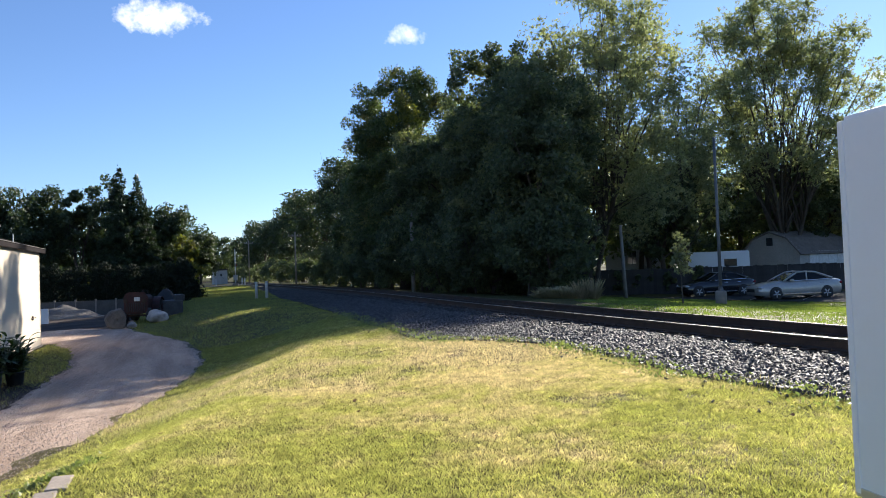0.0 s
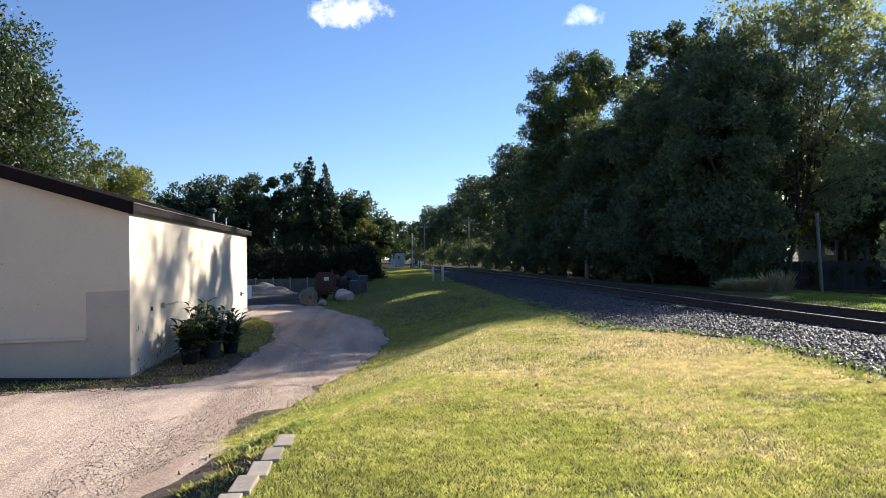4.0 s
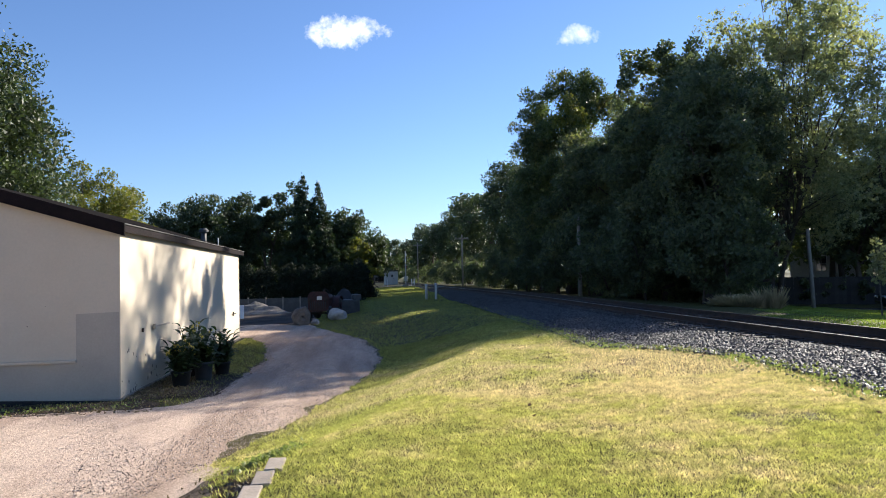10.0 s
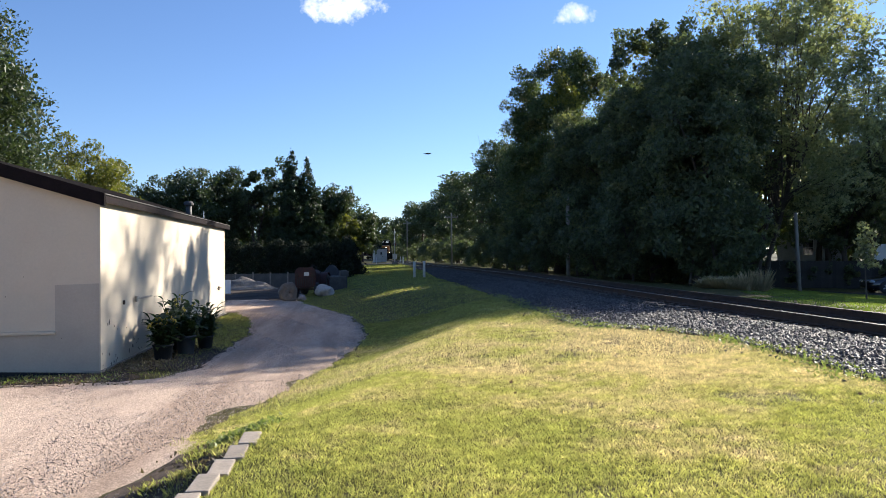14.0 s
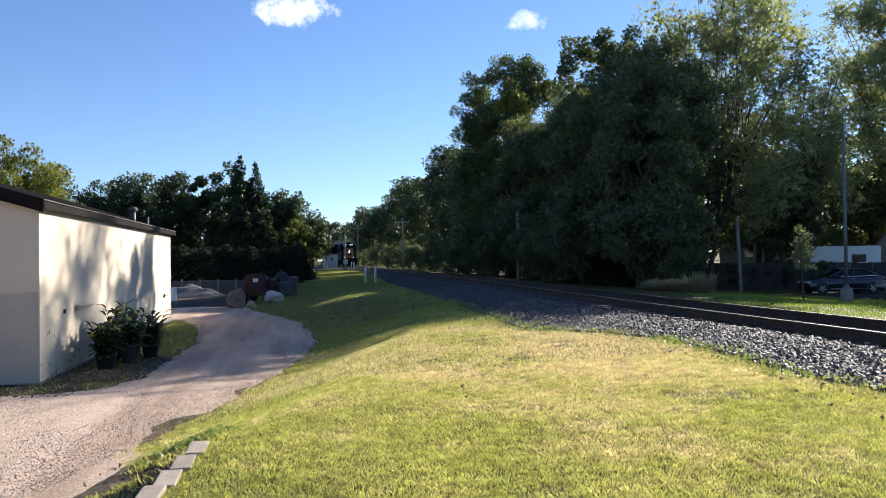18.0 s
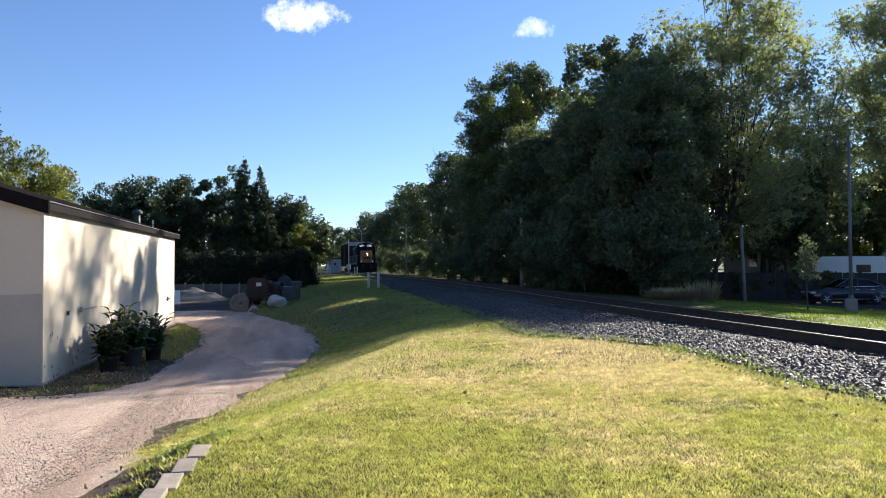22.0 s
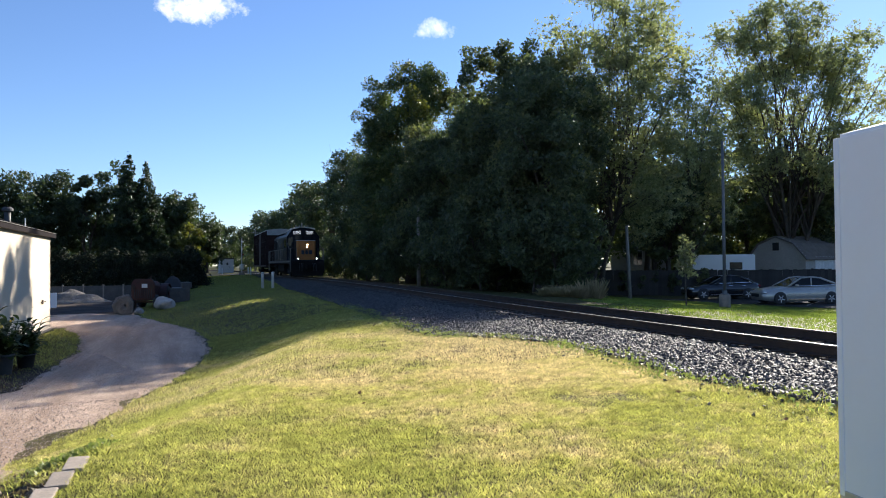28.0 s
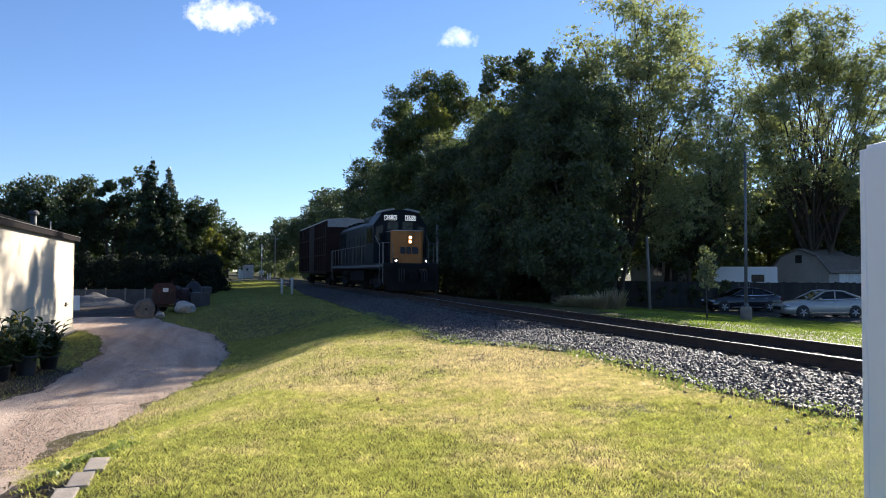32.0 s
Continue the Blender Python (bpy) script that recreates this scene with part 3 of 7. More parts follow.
def tree(name, x, y, height, blobs, leaves, leaf, material, seed, label, trunk=0.22, category="tree", group="", stems=1, fork=0.35, branches=14, z=None, airy=False, bright=()):
    """A tapered trunk that forks, limbs to the clumps of the crown, and the crown's single leaves."""
    gen = np.random.default_rng(seed)
    base = float(land(x, y)) - 0.08 if z is None else z
    t = thing(name, x, y, base, 0, label, category, group)
    bm = bmesh.new()
    blobs = [(bx, by, bz, r, f) for bx, by, bz, r, f in blobs]
    tops = sorted(blobs, key=lambda b: -b[2])[: max(len(blobs) // 3, 3)]
    for s in range(stems):
        turn = 2 * math.pi * s / stems + 0.6
        aim = Vector(max(tops, key=lambda b: b[0] * math.cos(turn) + b[1] * math.sin(turn))[:3] if stems > 1 else tops[0][:3])
        foot_p = Vector(((s - (stems - 1) / 2) * trunk * 1.3, 0, 0))
        pts, rad = [], []
        for k in range(7):
            f = k / 6
            p = foot_p.lerp(Vector((aim.x * f ** 1.6 + foot_p.x, aim.y * f ** 1.6, aim.z * 0.84 * f)), 1.0)
            w = trunk * 0.5
            p += Vector((gen.uniform(-w, w), gen.uniform(-w, w), 0)) * (0 if k == 0 else 1)
            pts.append(p), rad.append(trunk * (1.35 if k == 0 else 1.0) * (1 - 0.86 * f) / (1 if stems == 1 else 1.25))
        tube(bm, pts, rad, 8)
        for b in gen.permutation(len(blobs))[: max(branches // stems, 3)]:
            c = Vector(blobs[b][:3])
            f = min(max(fork + gen.uniform(0, 0.45), 0.12), 0.85)
            i = min(int(f * 6), 5)
            a = pts[i].lerp(pts[i + 1], f * 6 - i)
            if c.z < a.z - 0.8:
                continue
            r0 = rad[i] * 0.5
            mid = a.lerp(c, 0.5) + Vector((0, 0, (c - a).length * 0.12)) + Vector(gen.uniform(-0.25, 0.25, 3))
            tube(bm, [a, a.lerp(mid, 0.55), mid, c], [r0, r0 * 0.75, r0 * 0.5, r0 * 0.18], 5)
            for _ in range(2):
                e = c + Vector(gen.normal(size=3)) * blobs[b][3] * 0.7
                tube(bm, [c.lerp(mid, 0.3), c.lerp(e, 0.3), e], [r0 * 0.3, r0 * 0.2, 0.008], 4)
    part("trunk", bm, M_BARK, t, smooth=True)
    v, f = leaf_quads(crown_points(blobs, leaves, gen, airy), leaf, gen)
    finish("crown", np_mesh("crown", v, f), material, t)
    # sunlit patches of the crown, put in as yellower leaves
    if bright:
        v, f = leaf_quads(crown_points(bright, 420 * len(bright), gen), leaf, gen)
        finish("young_growth", np_mesh("young_growth", v, f), M_LEAF_GOLD, t, "leaves coloured yellow-green to look sunlit")
    return t


def broadleaf(x, y, h, r, seed, material=None, leaves=12000, leaf=0.24, low=0.25, label="tall broadleaf tree with a dense dark-green crown", n=44, squash=1.0, hollow=0.35, square=2.0, lobes=(), **kw):
    gen = np.random.default_rng(seed + 500)
    h = h * 1.05
    cz, rz = h * (low + 1) / 2, h * (1 - low) / 2
    blobs = clumps((0, 0, cz), (r, r * squash, rz), n, gen, hollow=hollow, square=square)
    for lx, ly, lz, lr in lobes:
        blobs += clumps((lx, ly, lz), (lr, lr, lr * 1.2), 12, gen, (0.3, 0.5), 0.2, -1.1)
    return tree("broadleaf_tree", x, y, h, blobs, leaves, leaf, material or M_LEAF_DARK, seed, label, trunk=0.02 * h + 0.04, **kw)


# the wood along the far side of the track, from the crossing to the house
for k, (tx, ty, h, r, cnt, lf) in enumerate([
        (16.0, 182, 14.6, 5.5, 7000, 0.46), (14.4, 156, 13.2, 5.2, 8000, 0.42), (17.3, 138, 13.8, 5.5, 11000, 0.38), (16.8, 118, 13.4, 5.0, 13000, 0.34),
        (17.6, 102, 15.3, 5.2, 15000, 0.30), (17.0, 87, 14.5, 4.8, 17000, 0.27), (16.2, 73, 14.0, 4.2, 20000, 0.24)]):
    broadleaf(tx, ty, h, r, 20 + k, M_LEAF_DEEP, cnt, lf, low=0.10, group="trees along the railway", n=50)
# the tree at (16.3, 33.2) is added to cast shade on wall and pots
for k, (tx, ty, h, r, cnt) in enumerate([
        (16.4, 66.8, 14.2, 4.2, 20000), (16.2, 62.0, 13.0, 4.0, 24000), (18.3, 48.0, 13.2, 4.0, 46000), (20.4, 41.5, 12.6, 4.0, 30000), (16.3, 33.2, 11.0, 2.8, 20000), (21.5, 56.0, 14.4, 4.6, 16000), (21.5, 64.0, 16.4, 4.8, 16000), (21.8, 73.0, 17.0, 5.0, 15000), (21.5, 83.0, 16.6, 5.0, 12000), (16.2, 50.5, 12.0, 3.6, 36000)]):
    broadleaf(tx, ty, h, r, 40 + k, M_LEAF_DARK, cnt, 0.19, low=0.08, group="trees along the railway", n=72)
# the three that stand out: one with two shoulders and a peak, and two with broad tops
broadleaf(16.2, 57.0, 15.6, 4.0, 42, M_LEAF_MID, 95000, 0.19, low=0.04, group="trees along the railway", n=170, square=3.0, hollow=0.45, label="tall broad-shouldered tree with a peaked crown",
          lobes=[(1.6, -0.6, 16.6, 1.7), (-2.3, 0.8, 15.6, 1.7), (-0.4, 0.2, 16.2, 1.6), (3.0, -0.9, 15.0, 1.6), (-3.0, 0.9, 13.2, 1.4)], bright=[(-1.1, -3.9, 14.4, 0.9, 0.9), (-0.4, -4.2, 13.4, 0.8, 0.9), (-1.7, -3.7, 13.1, 0.7, 0.9), (3.6, -1.9, 13.8, 0.6, 0.9)])
broadleaf(17.3, 40.6, 13.1, 3.2, 43, M_LEAF_DARK, 80000, 0.19, low=0.04, group="trees along the railway", n=150, square=3.2, hollow=0.4, lobes=[(-1.6, 0.7, 13.4, 1.3), (0.2, 0.1, 13.8, 1.3), (1.8, -0.8, 13.5, 1.3)], label="tall tree with a broad flat-topped crown")
broadleaf(17.4, 35.6, 12.0, 3.2, 44, M_LEAF_DARK, 66000, 0.19, low=0.04, group="trees along the railway", n=130, square=2.8, hollow=0.4, lobes=[(0.6, -0.3, 12.2, 1.2)], label="dense tree with a broad rounded crown")
# bushy growth at the foot of the wood
for k, (tx, ty, h, r) in enumerate([(13.7, 62, 4.2, 2.2), (13.9, 56.5, 5.2, 2.4), (13.6, 51, 4.8, 2.3), (14.2, 46, 5.6, 2.5), (14.0, 41.5, 4.6, 2.3), (14.6, 37.5, 5.4, 2.5), (15.6, 33.0, 5.2, 2.4), (16.3, 31.6, 4.2, 1.6), (14.2, 68, 4.0, 2.2), (14.4, 75, 4.4, 2.4), (14.6, 83, 4.4, 2.5),
                                    (19.0, 37.2, 5.5, 2.2), (21.0, 44.0, 6.5, 3.0), (19.5, 52.0, 6.5, 3.0), (19.5, 60.0, 6.5, 3.0), (19.0, 68.0, 6.0, 3.0), (19.0, 78.0, 6.0, 3.2), (19.5, 90.0, 6.0, 3.4), (18.5, 100.0, 5.5, 3.2), (25.0, 47.0, 5.0, 3.2), (24.0, 54.0, 5.0, 3.4), (24.0, 62.0, 5.0, 3.4), (24.0, 72.0, 5.0, 3.6), (24.0, 84.0, 5.0, 3.8), (14.6, 93.0, 4.2, 2.6), (15.0, 110.0, 4.6, 3.0), (14.6, 119.0, 4.2, 3.0), (14.4, 130.0, 4.6, 3.2), (13.6, 142.0, 4.6, 3.4), (12.6, 156.0, 5.0, 3.6), (11.2, 172.0, 5.0, 3.8), (19.0, 112.0, 5.5, 3.6), (18.5, 126.0, 5.5, 3.8), (17.6, 33.8, 3.2, 2.2), (18.6, 40.0, 3.4, 2.4), (18.4, 44.2, 3.4, 2.4), (18.0, 48.6, 3.4, 2.4), (17.8, 55.2, 3.4, 2.5), (17.8, 64.0, 3.4, 2.5), (17.6, 72.0, 3.4, 2.6), (22.5, 50.0, 3.6, 2.8), (26.5, 51.5, 3.6, 2.6)]):
    gen = np.random.default_rng(700 + k)
    tree("undergrowth_shrub", tx, ty, h, clumps((0, 0, h * 0.5), (r, r, h * 0.5), 30, gen, lift=-1.1), 8000, 0.19, M_LEAF_DARK, 80 + k, "shady shrub under the trees beside the track", trunk=0.06, category="shrub", group="shrubs under the trees", branches=8)

# tall open-crowned trees against the light
gen = np.random.default_rng(11)
tree("open_crowned_tree", 23.4, 40.2, 20.5, clumps((1.6, 0, 11.9), (5.6, 5.6, 8.5), 220, gen, (0.12, 0.23), 0.30, -0.95, 2.7), 74000, 0.17, M_LEAF_AIRY, 12, "tall open-crowned tree with sparse pale leaves", trunk=0.20, stems=3, branches=96, fork=0.25, group="tall open-crowned trees", airy=True)
tree("open_crowned_tree", 46.8, 48.4, 24.5, clumps((0, 0, 14.9), (8.2, 6.4, 9.5), 230, gen, (0.10, 0.21), 0.40, -0.8, 2.6), 105000, 0.18, M_LEAF_AIRY, 13, "tall open-crowned tree with sparse pale leaves", trunk=0.26, stems=4, branches=120, fork=0.2, group="tall open-crowned trees", airy=True)
gen = np.random.default_rng(111)
tree("open_crowned_tree", 16.3, 122.0, 18.5, clumps((0, 0, 12.4), (2.6, 2.6, 4.4), 44, gen, (0.2, 0.4), 0.3), 4200, 0.34, M_LEAF_MID, 18, "thin feathery tree above the far wood", trunk=0.2, stems=2, branches=40, fork=0.4, group="tall open-crowned trees", airy=True)
gen = np.random.default_rng(112)
tree("open_crowned_tree", 34.5, 45.5, 17, clumps((0, 0, 9.8), (4.2, 4.2, 7.0), 90, gen, (0.13, 0.27), 0.2), 22000, 0.16, M_LEAF_AIRY, 14, "slender open-crowned tree with pale leaves", trunk=0.2, stems=2, branches=60, fork=0.2, group="tall open-crowned trees", airy=True)
tree("open_crowned_tree", 57.0, 47.0, 16, clumps((0, 0, 9.0), (5.0, 5.0, 6.6), 90, gen, (0.14, 0.28), 0.3), 22000, 0.22, M_LEAF_AIRY, 17, "open-crowned tree beyond the garage", trunk=0.25, stems=2, branches=50, fork=0.2, group="tall open-crowned trees", airy=True)
for k, (tx, ty, h, r, cnt, m) in enumerate([(30, 56, 13, 5, 8000, M_LEAF_MID), (39, 58, 12, 5, 8000, M_LEAF_MID), (52, 62, 13, 6, 8000, M_LEAF_MID), (58, 48, 13, 5, 8000, M_LEAF_AIRY), (66, 50, 13, 6, 7000, M_LEAF_MID), (26, 66, 13, 5, 7000, M_LEAF_DARK),
                                    (23.0, 47.5, 9, 3.2, 12000, M_LEAF_DARK), (74, 40, 13, 6, 6000, M_LEAF_MID), (47, 70, 14, 6, 6000, M_LEAF_DARK), (50, 57, 13, 4.5, 9000, M_LEAF_MID), (56, 53, 12, 4.5, 9000, M_LEAF_MID), (61, 55, 12.5, 5, 8000, M_LEAF_MID), (36, 52, 11, 4, 8000, M_LEAF_DARK), (33.5, 46.5, 9.5, 3.0, 12000, M_LEAF_DARK), (40.0, 52.5, 10.5, 3.4, 10000, M_LEAF_DARK), (27.0, 54.0, 10.0, 2.8, 9000, M_LEAF_DARK), (49.0, 50.5, 11.0, 3.6, 9000, M_LEAF_DARK)]):
    broadleaf(tx, ty, h, r, 120 + k, m, cnt, 0.34, low=0.12, label="broadleaf tree behind the back gardens", group="trees behind the gardens")

for k, (tx, ty, h, r) in enumerate([(32, 66, 7, 4), (38, 69, 7.5, 4), (45, 62, 6.5, 3.6), (51, 58, 6.5, 3.6), (56, 56, 7, 3.6), (62, 52, 6.5, 3.6), (67, 47, 6.5, 3.6), (28, 60, 6, 3.4)]):
    gen = np.random.default_rng(760 + k)
    tree("garden_shrub", tx, ty, h, clumps((0, 0, h * 0.5), (r, r, h * 0.5), 36, gen, lift=-1.1), 6000, 0.32, M_LEAF_MID, 780 + k, "large shrub behind the back gardens", trunk=0.08, category="shrub", group="shrubs behind the gardens", branches=8)

# beyond the yard
broadleaf(-21.4, 36.2, 15.6, 6.2, 150, M_LEAF_DEEP, 125000, 0.2, low=0.0, hollow=0.62, label="large green tree behind the cream building", n=170)
broadleaf(-21.3, 61.5, 12.2, 3.9, 151, M_LEAF_GOLD, 26000, 0.22, low=0.05, n=64, label="round tree turning yellow-green")
for k, (tx, ty, h, r, cnt) in enumerate([(-20.5, 80, 10.8, 3.4, 17000), (-16.6, 79, 11.1, 3.6, 18000), (-13.2, 81, 11.0, 3.2, 17000), (-2.4, 80, 10.4, 2.9, 12000), (-8.3, 81, 12.2, 2.6, 11000), (-25, 78, 10.8, 3.8, 9000), (0.5, 84, 7.0, 2.2, 8000), (-29, 70, 11.5, 4, 7000), (-35, 60, 12, 4.5, 7000)]):
    broadleaf(tx, ty, h, r, 160 + k, M_LEAF_DEEP, int(cnt * 1.3), 0.27, low=0.0, n=130, label="dark broadleaf tree beyond the yard", group="trees beyond the yard")
gen = np.random.default_rng(15)
tree("broadleaf_tree", -10.6, 79.0, 11.3, clumps((0, 0, 7.5), (1.9, 1.9, 3.6), 18, gen, (0.22, 0.4), 0.5), 4200, 0.34, M_LEAF_DARK, 16, "gappy tree with the sky showing through", trunk=0.2, stems=2, branches=18, group="trees beyond the yard")
broadleaf(-0.6, 76, 5.4, 1.5, 171, M_LEAF_GOLD, 6000, 0.28, low=0.05, label="small tree with sunlit yellow leaves")
for k, (tx, ty, h, r) in enumerate([(1.5, 150, 12.0, 5.0), (-6, 140, 11.0, 6.0), (-16, 150, 12.0, 6.0), (6.5, 215, 13.0, 4.2), (12.5, 230, 14, 6), (2, 190, 10.5, 4)]):
    broadleaf(tx, ty, h, r, 180 + k, M_LEAF_DEEP, 4000, 0.55, low=0.06, label="distant tree beyond the road", group="distant trees")


def conifer(x, y, h, r, seed, label, leaves=16000):
    """A pointed evergreen: whorls of drooping boughs that shorten towards the top."""
    gen = np.random.default_rng(seed)
    t = thing("conifer", x, y, float(land(x, y)) - 0.08, 0, label, "tree", "conifers")
    bm = bmesh.new()
    tube(bm, [(0, 0, 0), (0.05, 0, h * 0.5), (0, 0, h * 0.99)], [0.17, 0.10, 0.012], 8)
    tiers = 26
    pts = []
    for k in range(tiers):
        f = 0.04 + 0.95 * k / (tiers - 1)
        rr = (r * (1 - f) ** 0.72 + 0.08)
        boughs = max(int(11 * (1 - f)) + 5, 5)
        for j in range(boughs):
            a = gen.uniform(0, 2 * math.pi)
            ln = rr * gen.uniform(0.75, 1.1)
            d = np.array([math.cos(a), math.sin(a), 0.0])
            tip = d * ln + np.array([0, 0, h * f - 0.18 * ln])
            if k % 2 == 0 and j < 5:
                tube(bm, [(0, 0, h * f), tuple(tip * 0.6 + np.array([0, 0, h * f * 0.4])), tuple(tip)], [0.03, 0.02, 0.006], 4)
            n = int(leaves * (ln * ln + 0.25) / (tiers * 9 * (r * r * 0.36 + 0.25)))
            u = gen.uniform(0.15, 1.0, n) ** 0.8
            side = np.array([-d[1], d[0], 0.0])
            w = (0.30 * ln * (1.1 - u) + 0.10)[:, None]
            pts.append(d * (ln * u)[:, None] + side * w * gen.normal(size=(n, 1)) * 0.7 + np.stack([np.zeros(n), np.zeros(n), h * f - 0.28 * ln * u + gen.normal(size=n) * 0.13 - 0.08], -1))
    part("trunk", bm, M_BARK, t, smooth=True)
    v, f = leaf_quads(np.concatenate(pts), 0.20, gen, 0.1)
    finish("crown", np_mesh("crown", v, f), M_NEEDLE, t)
    return t


conifer(-6.3, 74.6, 12.75, 3.1, 190, "tall dark conifer with a pointed top", 60000)
conifer(-4.85, 75.6, 12.1, 3.0, 191, "dark conifer beside a taller one", 56000)

# clipped hedge and a conical evergreen at the end of the yard
gen = np.random.default_rng(21)
for k in range(12):
    hx = -10.2 + 0.86 * k
    hh = 3.25 + gen.uniform(-0.25, 0.3)
    rows = [(gen.uniform(-0.25, 0.25), gen.uniform(-0.25, 0.25), hh * f, 0.62 if f < 0.9 else 0.42, 0.9) for f in np.linspace(0.1, 0.95, 8)]
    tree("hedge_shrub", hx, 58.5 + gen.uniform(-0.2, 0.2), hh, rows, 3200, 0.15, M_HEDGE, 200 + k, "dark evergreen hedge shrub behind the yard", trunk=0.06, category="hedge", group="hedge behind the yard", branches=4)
rows = [(0.2 * math.cos(k), 0.2 * math.sin(k), 0.3 + 0.33 * k, 1.35 - 0.13 * k, 0.8) for k in range(9)]
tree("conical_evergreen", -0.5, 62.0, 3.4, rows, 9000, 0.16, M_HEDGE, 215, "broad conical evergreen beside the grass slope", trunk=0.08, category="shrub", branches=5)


# ---- cream block building ----
def building():
    t = thing("block_building", -5.0, 14.94, -0.52, 0, "cream-painted block building with a dark low-pitched roof", "building")
    g, far, w, slope, eave = -0.10, 14.5, 8.2, 0.300, 3.40     # gable skew, length, width, roof slope, eave height
    def wall(name, outline, a, b, axis, m=None):
        bm = bmesh.new()
        prism(bm, outline, axis, a, b, m)
        return part(name, bm, M_WALL, t)
    skew = Matrix.Rotation(math.atan(0.10), 4, "Z")
    wall("wall", [(0.004, 0.0), (far, 0.0), (far, eave), (0.004, eave)], -0.2, 0.0, "x", Matrix.Rotation(0.010, 4, "Z"))
    mid = -w / 2
    wall("wall", [(-0.003, 0), (-w, 0), (-w, eave), (mid, eave + slope * w / 2), (-0.003, eave)], 0.0, 0.2, "y", skew)
    wall("wall", [(0, 0), (-w, 0), (-w, eave), (mid, eave + slope * w / 2), (0, eave)], far - 0.2, far, "y", Matrix.Rotation(0.010, 4, "Z"))
    wall("wall", [(-0.7, 0), (far, 0), (far, eave), (-0.7, eave)], -w, -w + 0.2, "x")
    # older paint low on the gable, and the filled opening's sill
    bm = bmesh.new()
    prism(bm, [(-0.02, 0.0), (-0.80, 0.0), (-0.80, 1.72), (-0.02, 1.74)], "y", -0.006, 0.001, skew)
    prism(bm, [(-0.80, 0.0), (-w + 0.1, 0.0), (-w + 0.1, 0.78), (-0.80, 0.78)], "y", -0.006, 0.001, skew)
    part("painted_base", bm, M_WALLDARK, t, "greyer older paint at the foot of the wall")
    bm = bmesh.new()
    box(bm, -2.35, -0.79, -0.07, 0.02, 0.79, 0.845, 0.008, skew)
    part("sill", bm, M_WALL, t, "narrow painted sill of a filled-in opening")
    bm = bmesh.new()
    box(bm, -w, 0.03, -0.06, 0.02, 0.0, 0.06, 0.01, skew)
    box(bm, -0.02, 0.05, 0.0, far, 0.0, 0.07, 0.01, Matrix.Rotation(0.010, 4, "Z"))
    part("footing", bm, M_CONC, t)
    # black strip along the gable's foot, taller away from the near corner
    bm = bmesh.new()
    prism(bm, [(-0.15, -0.02), (-w, -0.02), (-w, 0.30), (-2.6, 0.15), (-0.15, 0.03)], "y", -0.075, 0.0, skew)
    part("foundation", bm, M_FOOTBLACK, t, "black strip along the foot of the gable wall")
    # chipped and dirty spots low on both walls
    gen = np.random.default_rng(77)
    for k in range(32):
        bm = bmesh.new()
        r = gen.uniform(0.010, 0.035)
        pts = [(r * gen.uniform(0.5, 1.2) * math.cos(q * math.pi / 4), r * gen.uniform(0.6, 2.0) * math.sin(q * math.pi / 4)) for q in range(8)]
        if k < 24:
            cy, cz = gen.uniform(0.05, 3.0), 0.1 + 1.1 * gen.uniform(0, 1) ** 2
            prism(bm, [(cy + u, cz + v) for u, v in pts], "x", 0.0, 0.004, Matrix.Rotation(0.010, 4, "Z"))
        else:
            cx, cz = gen.uniform(-3.0, -0.05), gen.uniform(0.2, 2.9)
            prism(bm, [(cx + u * 0.35, cz + v * 0.35) for u, v in pts], "y", -0.010, -0.005, skew)
        part("chip", bm, M_CHIP, t, "chipped paint spot")
    # roof: two slabs, trim boards and drip edge
    over, front = 0.14, -0.16
    for side in (1, -1):
        bm = bmesh.new()
        x_out = over if side > 0 else -w - over
        z_out = eave - slope * over + 0.02
        ridge = eave + slope * w / 2 + 0.02
        front_out = front + (0.0 if side > 0 else -0.82)
        front_mid = front - 0.41
        quad = [(x_out, front_out, z_out), (mid, front_mid, ridge), (mid, far + 0.3, ridge), (x_out - 0.145 * (side > 0), far + 0.3, z_out)]
        lo, hi = [bm.verts.new(p) for p in quad], [bm.verts.new((p[0], p[1], p[2] + 0.07)) for p in quad]
        bm.faces.new(lo), bm.faces.new(hi)
        for k in range(4):
            bm.faces.new((lo[k], lo[(k + 1) % 4], hi[(k + 1) % 4], hi[k]))
        part("roof", bm, M_SHINGLE, t)
        bm = bmesh.new()
        a, b = Vector(quad[0]) + Vector((0, 0, 0.085)), Vector(quad[1]) + Vector((0, 0, 0.085))
        n = Vector((0, -0.03, 0))
        vs = [bm.verts.new(p) for p in (a + n, b + n, b + n - Vector((0, 0, 0.25)), a + n - Vector((0, 0, 0.25)), a - n, b - n, b - n - Vector((0, 0, 0.25)), a - n - Vector((0, 0, 0.25)))]
        for q in ((0, 1, 2, 3), (4, 5, 6, 7), (0, 1, 5, 4), (3, 2, 6, 7), (0, 3, 7, 4), (1, 2, 6, 5)):
            bm.faces.new([vs[i] for i in q])
        part("barge_board", bm, M_FASCIA, t, "dark brown trim board")
        if side > 0:
            bm = bmesh.new()
            box(bm, over - 0.02, over + 0.012, front - 0.02, far + 0.31, z_out + 0.062, z_out + 0.083, 0.004, Matrix.Rotation(0.010, 4, "Z"))
            part("drip_edge", bm, M_EAVE, t)
            bm = bmesh.new()
            box(bm, over - 0.04, over + 0.006, front, far + 0.29, z_out - 0.09, z_out + 0.04, 0.004, Matrix.Rotation(0.010, 4, "Z"))
            part("fascia", bm, M_FASCIA, t)
